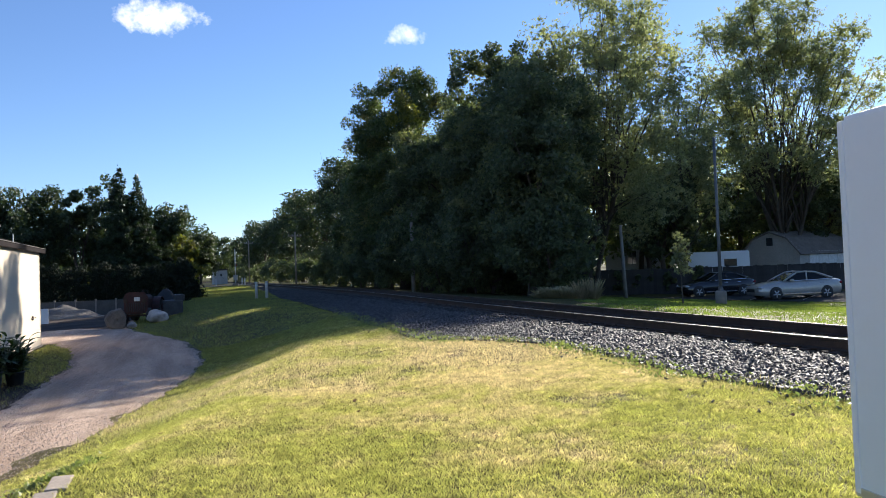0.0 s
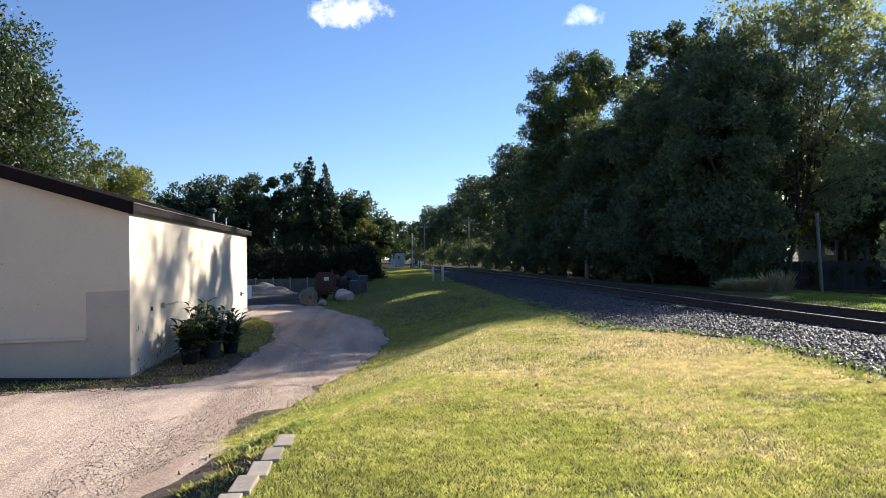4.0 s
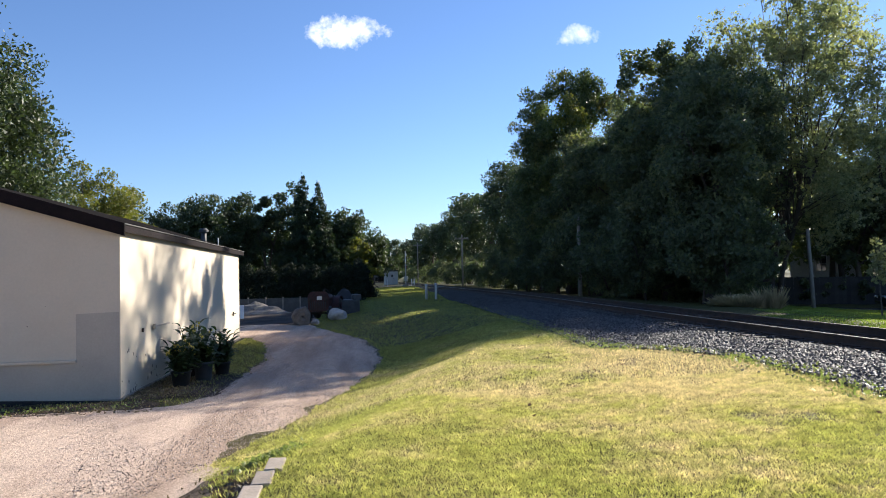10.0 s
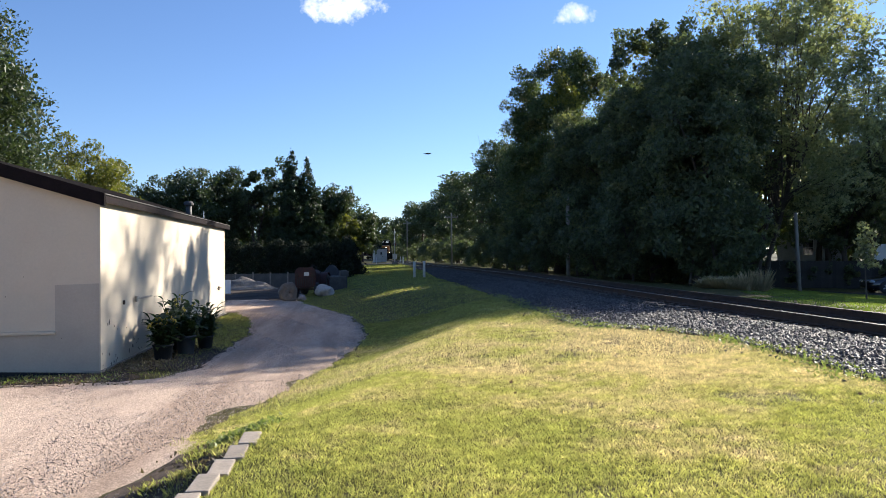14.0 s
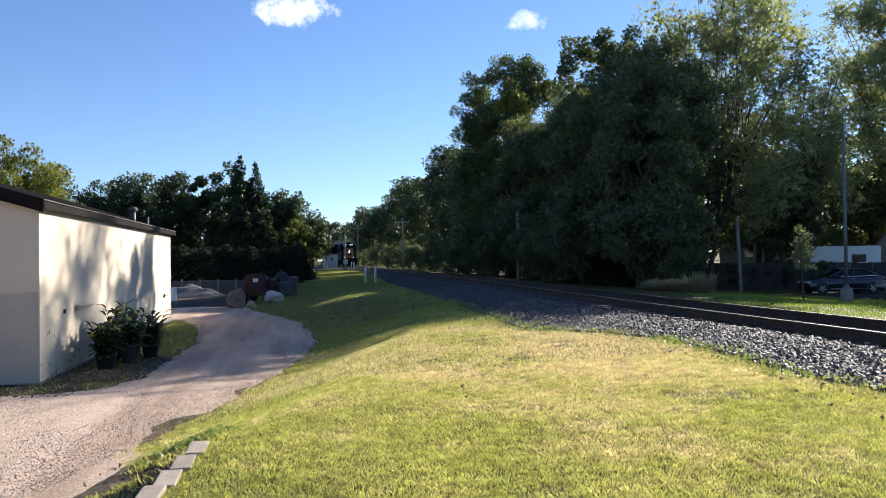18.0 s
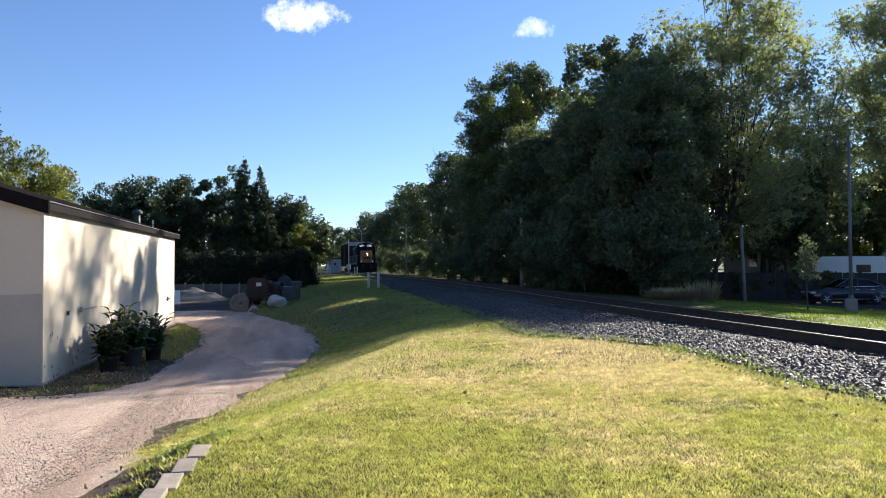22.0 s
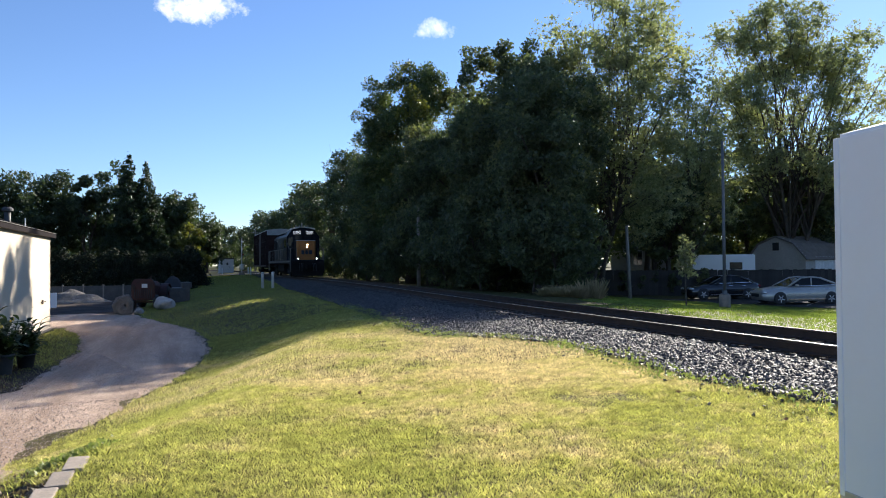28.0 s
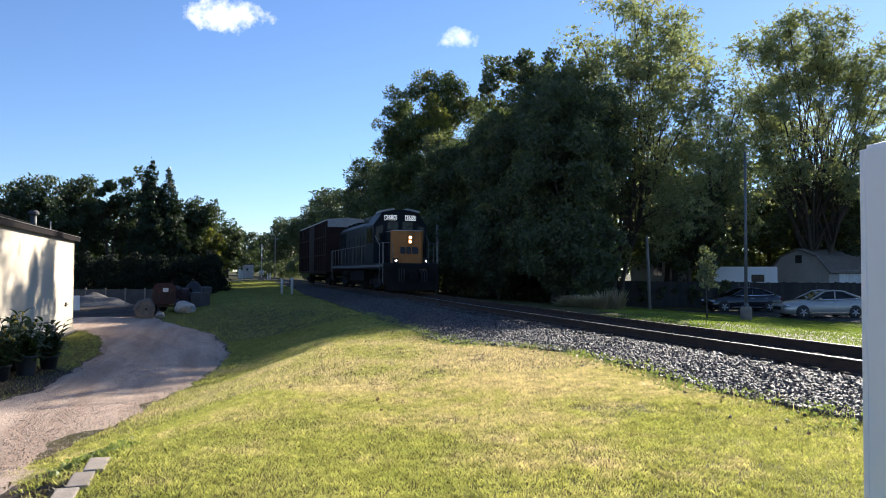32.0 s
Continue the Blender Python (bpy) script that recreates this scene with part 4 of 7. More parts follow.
    # vent pipe with a cap, thin pipe, small fittings on the sunny wall
    bm = bmesh.new()
    lathe(bm, [(0.10, 3.4), (0.10, 4.02)], 14, Matrix.Translation((-0.87, 11.6, 0)))
    pipe = part("vent_pipe", bm, M_TANK, t, "dull grey vent pipe", smooth=True)
    bm = bmesh.new()
    lathe(bm, [(0.12, 4.02), (0.17, 4.04), (0.17, 4.11), (0.11, 4.17)], 14, Matrix.Translation((-0.87, 11.6, 0)))
    part("cap", bm, M_TANK, pipe)
    bm = bmesh.new()
    tube(bm, [(-0.45, 12.0, 3.4), (-0.45, 12.0, 3.85)], 0.02, 8)
    part("thin_pipe", bm, M_GALV, t)
    bm = bmesh.new()
    box(bm, 0.0, 0.04, 1.36, 1.41, 1.24, 1.33, 0.01)
    part("hook", bm, M_RUST, t)
    bm = bmesh.new()
    box(bm, 0.0, 0.04, 2.2, 3.5, 1.29, 1.325, 0.008)
    box(bm, 0.0, 0.06, 2.2, 2.28, 1.25, 1.37, 0.01)
    part("wall_bar", bm, M_WALLDARK, t)
    bm = bmesh.new()
    box(bm, -0.14, -0.08, 12.9, 13.0, 1.00, 1.14, 0.01), tube(bm, [(-0.11, 12.7, 1.06), (-0.06, 13.2, 1.08)], 0.015, 6)
    part("latch", bm, M_RUST, t)
    return t


building()


# ---- enclosed white trailer ----
def trailer():
    t = thing("cargo_trailer", 3.42, 3.60, 0.0, 0, "white enclosed cargo trailer parked on the grass", "trailer")
    turn = Matrix.Rotation(radians(-7.0), 4, "Z")
    t.matrix_basis = Matrix.Translation((3.56, 3.62, 0.10)) @ turn
    # its long side runs along -y; depth along +x
    L, D, z0, z1 = 5.2, 2.05, 0.21, 2.39
    bm = bmesh.new()
    prism(bm, [(0.0, z0), (D, z0), (D, z1), (D - 0.35, z1 + 0.09), (0.35, z1 + 0.09), (0.0, z1)], "y", -L, 0.0)
    bmesh.ops.bevel(bm, geom=[e for e in bm.edges], offset=0.02, segments=2, affect="EDGES")
    part("body", bm, M_WHITE, t)
    for x in (-0.006, D - 0.034):
        bm = bmesh.new()
        box(bm, x, x + 0.04, -L - 0.004, 0.004, z0 - 0.02, z0 + 0.035, 0.006)
        part("bottom_rail", bm, M_TRIMGREY, t)
    bm = bmesh.new()
    box(bm, -0.008, 0.035, -0.035, 0.008, z0, z1 - 0.02, 0.006)
    part("corner_trim", bm, M_WHITE, t)
    # side door with its drip bar, hinges and louvres
    bm = bmesh.new()
    box(bm, -0.016, 0.004, -1.46, -0.56, z0 + 0.03, z1 - 0.24, 0.006)
    door = part("door", bm, M_WHITE, t)
    bm = bmesh.new()
    box(bm, -0.011, 0.004, -0.554, -0.549, z0 + 0.03, z1 - 0.24), box(bm, -0.011, 0.004, -1.480, -1.474, z0 + 0.03, z1 - 0.24)
    part("door_seal", bm, M_TRIMGREY, t)
    bm = bmesh.new()
    box(bm, -0.05, 0.004, -1.58, -0.50, z1 - 0.22, z1 - 0.175, 0.01)
    part("drip_bar", bm, M_WHITE, t)
    for z in (0.42, 1.25, 2.02):
        bm = bmesh.new()
        box(bm, -0.022, 0.0, -0.575, -0.530, z, z + 0.08, 0.005), tube(bm, [(-0.024, -0.548, z - 0.02), (-0.024, -0.548, z + 0.11)], 0.009, 8)
        box(bm, -0.020, 0.0, -0.63, -0.57, z + 0.03, z + 0.05, 0.004)
        part("hinge", bm, M_TRIMGREY, door)
    for z in (0.42, 1.80):
        bm = bmesh.new()
        for k in range(3):
            prism(bm, [(-0.016, z + 0.055 * k), (-0.045, z + 0.055 * k), (-0.016, z + 0.055 * k + 0.045)], "y", -1.14, -0.84)
        part("louvre", bm, M_WHITE, door)
    # frame, legs, wheels
    bm = bmesh.new()
    box(bm, 0.12, 0.22, -L, 0.0, z0 - 0.10, z0, 0.01), box(bm, D - 0.22, D - 0.12, -L, 0.0, z0 - 0.10, z0, 0.01)
    part("chassis", bm, M_BLACK, t)
    for x, y in ((0.10, -0.16), (D - 0.16, -0.16), (0.10, -L + 0.2), (D - 0.16, -L + 0.2)):
        bm = bmesh.new()
        box(bm, x, x + 0.06, y, y + 0.06, -0.02, z0, 0.006), box(bm, x - 0.05, x + 0.11, y - 0.05, y + 0.11, -0.03, 0.0, 0.005)
        part("leg", bm, M_BLACK, t)
    for x in (0.28, D - 0.28):
        bm = bmesh.new()
        lathe(bm, [(0.12, -0.09), (0.29, -0.09), (0.31, -0.05), (0.31, 0.05), (0.29, 0.09), (0.12, 0.09)], 20, Matrix.Translation((x, -3.4, 0.26)) @ Matrix.Rotation(math.pi / 2, 4, "Y"))
        part("wheel", bm, M_BLACK, t)
    return t


trailer()


# ---- concrete edging that steps along the lawn ----
wall_thing = thing("retaining_wall", -1.12, 7.0, 0.0, 0, "low retaining wall of weathered concrete blocks", "retaining wall")
for k in range(12):
    bm = bmesh.new()
    box(bm, -0.075, 0.085, -0.205, 0.205, -0.62, 0.11, 0.012)
    b = part("block", bm, M_CONC, wall_thing)
    b.matrix_basis = pose(0.04 - 0.05 * k, -0.2 - 0.415 * k, 0.025 + rng.uniform(-0.015, 0.01), 0, rng.uniform(-1.5, 1.5), rng.uniform(-2, 2))


# ---- plants in pots by the wall ----
def potted(x, y, z, height, pot, label, seed, flowers=5):
    gen = np.random.default_rng(seed)
    t = thing("potted_plant", x, y, z, gen.uniform(0, 360), label, "potted plant", "pots by the wall")
    r, h, m = pot
    bm = bmesh.new()
    lathe(bm, [(r * 0.72, 0.0), (r * 0.80, 0.02), (r * 0.98, h * 0.9), (r * 1.06, h * 0.9), (r * 1.06, h), (r * 0.92, h), (r * 0.9, h * 0.86)], 22)
    part("pot", bm, m, t, smooth=True)
    bm = bmesh.new()
    lathe(bm, [(r * 0.9, h * 0.8), (r * 0.9, h * 0.86)], 18)
    part("soil", bm, M_BLACK, t)
    sv, sf, n = [], [], 0
    bm = bmesh.new()
    bl = bmesh.new()
    for s in range(30):
        a = gen.uniform(0, 2 * math.pi)
        lean = gen.uniform(0.05, 0.55) * height
        top = Vector((lean * math.cos(a), lean * math.sin(a), h * 0.85 + height * gen.uniform(0.35, 1.0)))
        foot_p = Vector((0.5 * r * math.cos(a), 0.5 * r * math.sin(a), h * 0.8))
        tube(bm, [foot_p, foot_p.lerp(top, 0.5) + Vector((0, 0, 0.03)), top], [0.013, 0.011, 0.006], 5)
        for j in range(7):
            f = 0.05 + 0.95 * j / 6
            p = foot_p.lerp(top, f)
            b = gen.uniform(0, 2 * math.pi)
            ln, wd = gen.uniform(0.26, 0.44), gen.uniform(0.035, 0.068)
            out = Vector((math.cos(b), math.sin(b), gen.uniform(0.3, 1.5))).normalized()
            sidev = out.cross(Vector((0, 0, 1))).normalized()
            up = sidev.cross(out)
            rows = []
            for q in range(6):
                g = q / 5
                c = p + out * ln * g - Vector((0, 0, 1)) * ln * 0.45 * g * g
                ww = wd * math.sin(math.pi * min(0.08 + g * 0.92, 1.0)) + 0.003
                rows.append([bl.verts.new(c - sidev * ww + up * 0.25 * ww), bl.verts.new(c), bl.verts.new(c + sidev * ww + up * 0.25 * ww)])
            for p0, p1 in zip(rows, rows[1:]):
                bl.faces.new((p0[0], p0[1], p1[1], p1[0])), bl.faces.new((p0[1], p0[2], p1[2], p1[1]))
        if s < flowers * 2:
            fb = bmesh.new()
            for j in range(6):
                lump(fb, top + Vector(gen.normal(size=3)) * 0.035, (0.018, 0.018, 0.03), s + j, 0.2, 1)
            part("flower", fb, M_FLOWER, t)
    part("stem", bm, M_CANNA, t)
    part("leaves", bl, M_CANNA, t, smooth=True)
    return t


M_FLOWER = mat("yellow_petal", (0.62, 0.45, 0.04), (0.70, 0.55, 0.12), 30.0, 0.6, relief=0)
M_POTGREY = mat("grey_plastic_pot", (0.08, 0.085, 0.09), (0.055, 0.06, 0.065), 6.0, 0.6)
potted(-4.25, 16.55, -0.5, 0.62, (0.21, 0.34, M_BLACK), "yellow-flowered canna in a black pot beside the wall", 301)
potted(-3.95, 17.35, -0.5, 0.78, (0.21, 0.44, M_POTGREY), "tall canna in a grey pot beside the wall", 302, 3)
potted(-4.30, 18.15, -0.5, 0.98, (0.20, 0.34, M_BLACK), "tall canna going to seed in a black pot", 303, 6)
potted(-3.72, 18.35, -0.5, 0.78, (0.19, 0.32, M_BLACK), "leafy plant in a black pot beside the wall", 304, 0)


# ---- railway track ----
track = thing("railway_track", 0, 0, 0, 0, "single railway track of rusty rails on timber sleepers", "railway track")
rail_ys = np.concatenate([np.arange(-60, 60, 1.0), np.arange(60, 330, 4.0)])


def rail_line(off, profile, ys):
    rows = []
    for y in ys:
        x, d = float(track_x(y)), float(track_x(y + 0.5) - track_x(y - 0.5))
        n = Vector((1, -d, 0)).normalized()
        rows.append([Vector((x, y, float(rail_z(y)))) + n * (off + u) + Vector((0, 0, v)) for u, v in profile])
    return rows


def sweep(bm, rows):
    rings = [[bm.verts.new(p) for p in r] for r in rows]
    n = len(rings[0])
    for a, b in zip(rings, rings[1:]):
        for k in range(n):
            bm.faces.new((a[k], a[(k + 1) % n], b[(k + 1) % n], b[k]))
    bm.faces.new(rings[0]), bm.faces.new(rings[-1])
    return bm


RAIL = [(-0.07, -0.17), (-0.07, -0.155), (-0.012, -0.135), (-0.009, -0.045), (-0.036, -0.034), (-0.036, -0.004), (0.036, -0.004), (0.036, -0.034), (0.009, -0.045), (0.012, -0.135), (0.07, -0.155), (0.07, -0.17)]
HEAD = [(-0.020, -0.006), (-0.020, 0.0), (0.020, 0.0), (0.020, -0.006)]
# the far head's lack of glint comes from its darker material
for off in (-0.755, 0.755):
    r = part("rail", sweep(bmesh.new(), rail_line(off, RAIL, rail_ys)), M_RUST, track, "rusty rail")
    part("rail_head", sweep(bmesh.new(), rail_line(off, HEAD, rail_ys)), M_RAILHEAD if off < 0 else M_RAILNOSHINE, r, "polished running surface" if off < 0 else "running surface with its shine taken out by a darker colour")
bm = bmesh.new()
box(bm, -1.30, 1.30, -0.115, 0.115, -0.18, 0.0, 0.015)
tie_mesh = part("sleeper", bm, M_TIE, track).data
bm = bmesh.new()
box(bm, -0.18, 0.18, -0.09, 0.09, 0.0, 0.018, 0.004)
for a, b in ((-0.11, 0.05), (0.11, -0.05)):
    box(bm, a - 0.018, a + 0.018, b - 0.015, b + 0.015, 0.012, 0.05)
first = bpy.data.objects["sleeper"]
plate_one = part("tie_plate", bm, M_RUST, first)
plate_one.location.x = -0.755
plate_mesh = plate_one.data
tie_ys = np.concatenate([np.arange(-6, 90, 0.53), np.arange(90, 150, 1.06)])
for k, y in enumerate(tie_ys):
    ob = first if k == 0 else new("sleeper", tie_mesh)
    ob.parent = track
    a = math.degrees(math.atan(float(track_x(y + 0.5) - track_x(y - 0.5))))
    ob.matrix_basis = pose(float(track_x(y)) + rng.uniform(-0.05, 0.05), y, float(rail_z(y)) - 0.186, 0, rng.uniform(-0.5, 0.5), -a + rng.uniform(-1.2, 1.2))
    for sx in (-0.755, 0.755):
        if (0 if sx > 0 else 1) <= k < 75:
            pl = new("tie_plate", plate_mesh)
            pl.parent, pl.location.x = ob, sx

# ---- posts, poles, signal and hut by the crossing ----
M_POST = mat("white_painted_post", (0.74, 0.73, 0.70), (0.64, 0.63, 0.60), 3.0, 0.6, relief=0.1, stain=(0.5, 0.47, 0.42))


def marker_post(x, y, h):
    z = float(land(x, y))
    t = thing("marker_post", x, y, z, 0, "white marker post with a grey cap beside the track", "post", "pair of white posts")
    bm = bmesh.new()
    lathe(bm, [(0.085, -0.05), (0.085, h - 0.07), (0.08, h - 0.05)], 14)
    part("shaft", bm, M_POST, t, smooth=True)
    bm = bmesh.new()
    lathe(bm, [(0.10, h - 0.07), (0.105, h - 0.06), (0.105, h), (0.07, h + 0.02)], 14)
    part("cap", bm, M_GALV, t)


marker_post(4.42, 47.9, 1.06)
marker_post(3.92, 49.6, 1.06)

M_WOODPOLE = mat("weathered_pole_timber", (0.30, 0.27, 0.235), (0.20, 0.18, 0.155), 2.0, 0.9, relief=0.5, fine=20, stain=(0.14, 0.12, 0.10))


def pole(name, x, y, h, r, m, label, lean=0.0, arm=None, z=None):
    t = thing(name, x, y, float(land(x, y)) - 0.1 if z is None else z, 0, label, "pole")
    bm = bmesh.new()
    tube(bm, [(0, 0, 0), (lean * 0.5, 0, h * 0.5), (lean, 0, h)], [r, r * 0.9, r * 0.75], 12)
    part("shaft", bm, m, t, smooth=True)
    if arm:
        bm = bmesh.new()
        box(bm, -arm, arm, -0.05, 0.05, h - 0.6, h - 0.48, 0.01)
        a = part("crossarm", bm, M_WOODPOLE, t)
        for k in (-0.9, -0.4, 0.4, 0.9):
            bm = bmesh.new()
            lathe(bm, [(0.02, h - 0.48), (0.045, h - 0.42), (0.03, h - 0.34)], 8, Matrix.Translation((k * arm, 0, 0)))
            part("insulator", bm, M_GALV, a)
    return t


pole("utility_pole", 24.0, 37.4, 4.42, 0.12, M_WOODPOLE, "pale leaning pole rising behind a dark fence", -0.18)
pole("utility_pole", 13.6, 46.0, 5.2, 0.13, M_WOODPOLE, "weathered timber pole at the edge of the wood")
pole("utility_pole", 13.2, 99.5, 7.2, 0.12, M_WOODPOLE, "grey timber pole by the level crossing", 0.0, 0.9)
pole("utility_pole", 10.9, 152.0, 8.5, 0.14, M_WOODPOLE, "distant timber pole beyond the road", 0.0, 0.9)
M_POLEGREY = mat("weathered_grey_steel", (0.16, 0.165, 0.17), (0.12, 0.125, 0.13), 2.0, 0.6, 0.3, relief=0.1)
# lamp pole on a concrete base at the parking lot
lp = pole("steel_pole", 20.14, 24.6, 6.9, 0.068, M_POLEGREY, "tall grey steel pole on a round concrete base")
bm = bmesh.new()
lathe(bm, [(0.22, -0.1), (0.22, 0.60), (0.19, 0.66)], 20)
part("base", bm, M_CONC, lp, "round concrete base", smooth=True)
bm = bmesh.new()
box(bm, -0.12, 0.12, -0.12, 0.12, 0.66, 0.70, 0.01), lathe(bm, [(0.10, 0.70), (0.09, 0.82)], 12)
part("pole_foot", bm, M_POLEGREY, lp)


def signal():
    t = thing("crossing_signal", 5.1, 95.0, float(land(5.1, 95.0)), 82, "level-crossing signal mast with lamps and crossed boards", "railway signal")
    bm = bmesh.new()
    tube(bm, [(0, 0, 0), (0, 0, 4.6)], 0.07, 10)
    part("mast", bm, M_GALV, t)
    bm = bmesh.new()
    box(bm, -0.3, 0.3, -0.25, 0.25, 0.7, 1.35, 0.03)
    part("gate_motor", bm, M_GALV, t)
    bm = bmesh.new()
    box(bm, -0.35, 0.35, -0.35, 0.35, -0.1, 0.35, 0.03)
    part("footing", bm, M_CONC, t)
    for s in (-1, 1):
        bm = bmesh.new()
        box(bm, s * 0.9 - 0.06, s * 0.9 + 0.06, -0.04, 0.0, 2.9, 4.4, 0.01, Matrix.Translation((0, 0, 3.65)) @ Matrix.Rotation(s * math.pi / 4, 4, "Y") @ Matrix.Translation((-s * 0.9, 0, -3.65)))
        part("crossbuck", bm, M_POST, t)
        bm = bmesh.new()
        lathe(bm, [(0.26, -0.02), (0.26, 0.02)], 18, Matrix.Translation((s * 0.38, -0.12, 2.6)) @ Matrix.Rotation(math.pi / 2, 4, "X"))
        lamp = part("lamp", bm, M_BLACK, t, "round black lamp backboard")
        bm = bmesh.new()
        lathe(bm, [(0.10, -0.02), (0.10, 0.05)], 14, Matrix.Translation((s * 0.38, -0.15, 2.6)) @ Matrix.Rotation(math.pi / 2, 4, "X"))
        part("lens", bm, gloss("red_signal_lens", (0.25, 0.01, 0.01), 0.2), lamp)
    bm = bmesh.new()
    tube(bm, [(-0.55, 0, 2.6), (0.55, 0, 2.6)], 0.03, 6)
    part("lamp_bar", bm, M_GALV, t)


signal()


M_HUT = mat("grimy_white_sheet_metal", (0.52, 0.51, 0.48), (0.42, 0.41, 0.385), 1.2, 0.6, relief=0.05, stain=(0.30, 0.28, 0.25))


def hut():
    x, y = 4.25, 125.0
    t = thing("signal_hut", x, y, float(land(x, y)), 8, "white metal signal equipment hut near the crossing", "hut")
    bm = bmesh.new()
    box(bm, -1.05, 1.05, -1.0, 1.0, 0.1, 2.3, 0.02)
    part("cabinet", bm, M_HUT, t)
    bm = bmesh.new()
    box(bm, -1.12, 1.12, -1.07, 1.07, 2.3, 2.50, 0.02)
    part("roof", bm, M_BLACK, t, "dark flat roof")
    bm = bmesh.new()
    box(bm, -0.4, 0.42, -1.02, -0.99, 0.15, 2.1, 0.01)
    d = part("door", bm, M_HUT, t)
    bm = bmesh.new()
    box(bm, -0.1, 0.2, -1.04, -1.015, 1.35, 1.75, 0.01)
    part("notice", bm, M_BLACK, d)
    bm = bmesh.new()
    box(bm, 0.28, 0.36, -1.05, -1.015, 0.95, 1.15, 0.01)
    part("lock", bm, M_BLACK, d)
    bm = bmesh.new()
    box(bm, -1.15, 1.15, -1.1, 1.1, -0.2, 0.1, 0.02)
    part("plinth", bm, M_CONC, t)


hut()
for k, (x, y) in enumerate([(6.3, 96.5), (6.7, 108.0), (3.2, 110.0)]):
    pole("white_bollard", x, y, 1.1, 0.09, M_POST, "short white bollard near the level crossing")

# ---- the yard ----
M_LOG = mat("weathered_grey_log", (0.22, 0.19, 0.16), (0.11, 0.095, 0.08), 2.5, 0.95, relief=0.9, fine=9, depth=0.03, stain=(0.26, 0.24, 0.21))
M_PILE = mat("light_gravel_heap", (0.23, 0.21, 0.19), (0.15, 0.138, 0.125), 2.0, 0.95, relief=1.0, fine=14, where="world", depth=0.05)
M_REDPAINT = mat("faded_red_machine_paint", (0.06, 0.017, 0.014), (0.03, 0.012, 0.010), 4.0, 0.7, relief=0.2, stain=(0.05, 0.03, 0.022))
M_TARP = mat("dark_tarpaulin", (0.028, 0.03, 0.033), (0.018, 0.02, 0.023), 3.0, 0.7, relief=0.6, fine=5)
M_FENCE = mat("grey_fence_panel", (0.13, 0.125, 0.118), (0.09, 0.086, 0.08), 2.0, 0.85, relief=0.3, vary=0.4, stain=(0.11, 0.10, 0.09))


def boulder(name, x, y, size, seed, label, sink=0.25, m=None):
    t = thing(name, x, y, float(land(x, y)), seed * 37 % 360, label, "boulder")
    part("stone", lump(bmesh.new(), (0, 0, size[2] * (1 - sink)), size, seed, 0.2, 4), m or M_STONE, t, smooth=True)


boulder("boulder", -1.75, 39.3, (0.58, 0.42, 0.34), 3.3, "pale rounded boulder at the edge of the drive", m=mat("pale_granite", (0.52, 0.49, 0.45), (0.38, 0.36, 0.33), 3.0, 0.9, relief=0.5))
log = thing("hollow_log", -3.3, 36.7, float(land(-3.3, 36.7)), 14, "thick hollow tree stump lying on the drive", "log")
bm = bmesh.new()
rings = []
for yy, r in ((0.01, 0.05), (-0.05, 0.22), (-0.02, 0.41), (0.12, 0.47), (0.40, 0.46), (0.75, 0.43), (1.05, 0.36)):
    rings.append([bm.verts.new((r * (1 + 0.30 * noise.noise(Vector((math.cos(q * math.pi / 10) * 1.6, math.sin(q * math.pi / 10) * 1.6, yy)))) * math.cos(q * math.pi / 10), yy, 0.43 + r * (1 + 0.30 * noise.noise(Vector((math.cos(q * math.pi / 10) * 1.6, 7.0, math.sin(q * math.pi / 10))))) * math.sin(q * math.pi / 10))) for q in range(20)])
for r0, r1 in zip(rings, rings[1:]):
    for q in range(20):
        bm.faces.new((r0[q], r0[(q + 1) % 20], r1[(q + 1) % 20], r1[q]))
inner = [bm.verts.new((v.co.x * 0.85, 0.55, 0.43 + (v.co.z - 0.43) * 0.85)) for v in rings[0]]
for q in range(20):
    bm.faces.new((rings[0][q], rings[0][(q + 1) % 20], inner[(q + 1) % 20], inner[q]))
bm.faces.new(inner), bm.faces.new(rings[-1])
part("bark", bm, M_LOG, log)
boulder("boulder", -2.72, 36.95, (0.20, 0.18, 0.15), 5.2, "small grey stone beside a hollow log", 0.1)

heap = thing("gravel_heap", -7.6, 50.2, -0.5, 0, "heap of light gravel in the yard", "gravel heap")
bm = bmesh.new()
bmesh.ops.create_grid(bm, x_segments=40, y_segments=28, size=1.0)
for v in bm.verts:
    x, y = v.co.x, v.co.y
    r = math.hypot(x, y)
    v.co = Vector((x * 2.5, y * 1.6, max(0, 1 - r) * 0.85 * (1 + 0.5 * noise.noise(Vector((x * 2.5, y * 2.5, 4)))) + (0.05 * noise.noise(Vector((x * 9, y * 9, 1))) if r < 1 else -0.05)))
part("mound", bm, M_PILE, heap, smooth=True)

fence = thing("yard_fence", 0, 0, -0.5, 0, "low weathered fence of upright grey panels behind the yard", "fence")
for k in range(9):
    bm = bmesh.new()
    box(bm, -0.58, 0.58, -0.04, 0.04, 0.0, 0.98, 0.012)
    p = part("panel", bm, M_FENCE, fence)
    p.matrix_basis = pose(-11.4 + 1.2 * k, 52.6 + 0.05 * rng.uniform(-1, 1), 0, rng.uniform(-2, 2), 0, rng.uniform(-1, 1))
    bm = bmesh.new()
    box(bm, -0.05, 0.05, -0.07, 0.05, 0.0, 1.08, 0.01)
    p = part("post", bm, M_WOODPOLE, fence)
    p.matrix_basis = pose(-12.0 + 1.2 * k, 52.65, 0)
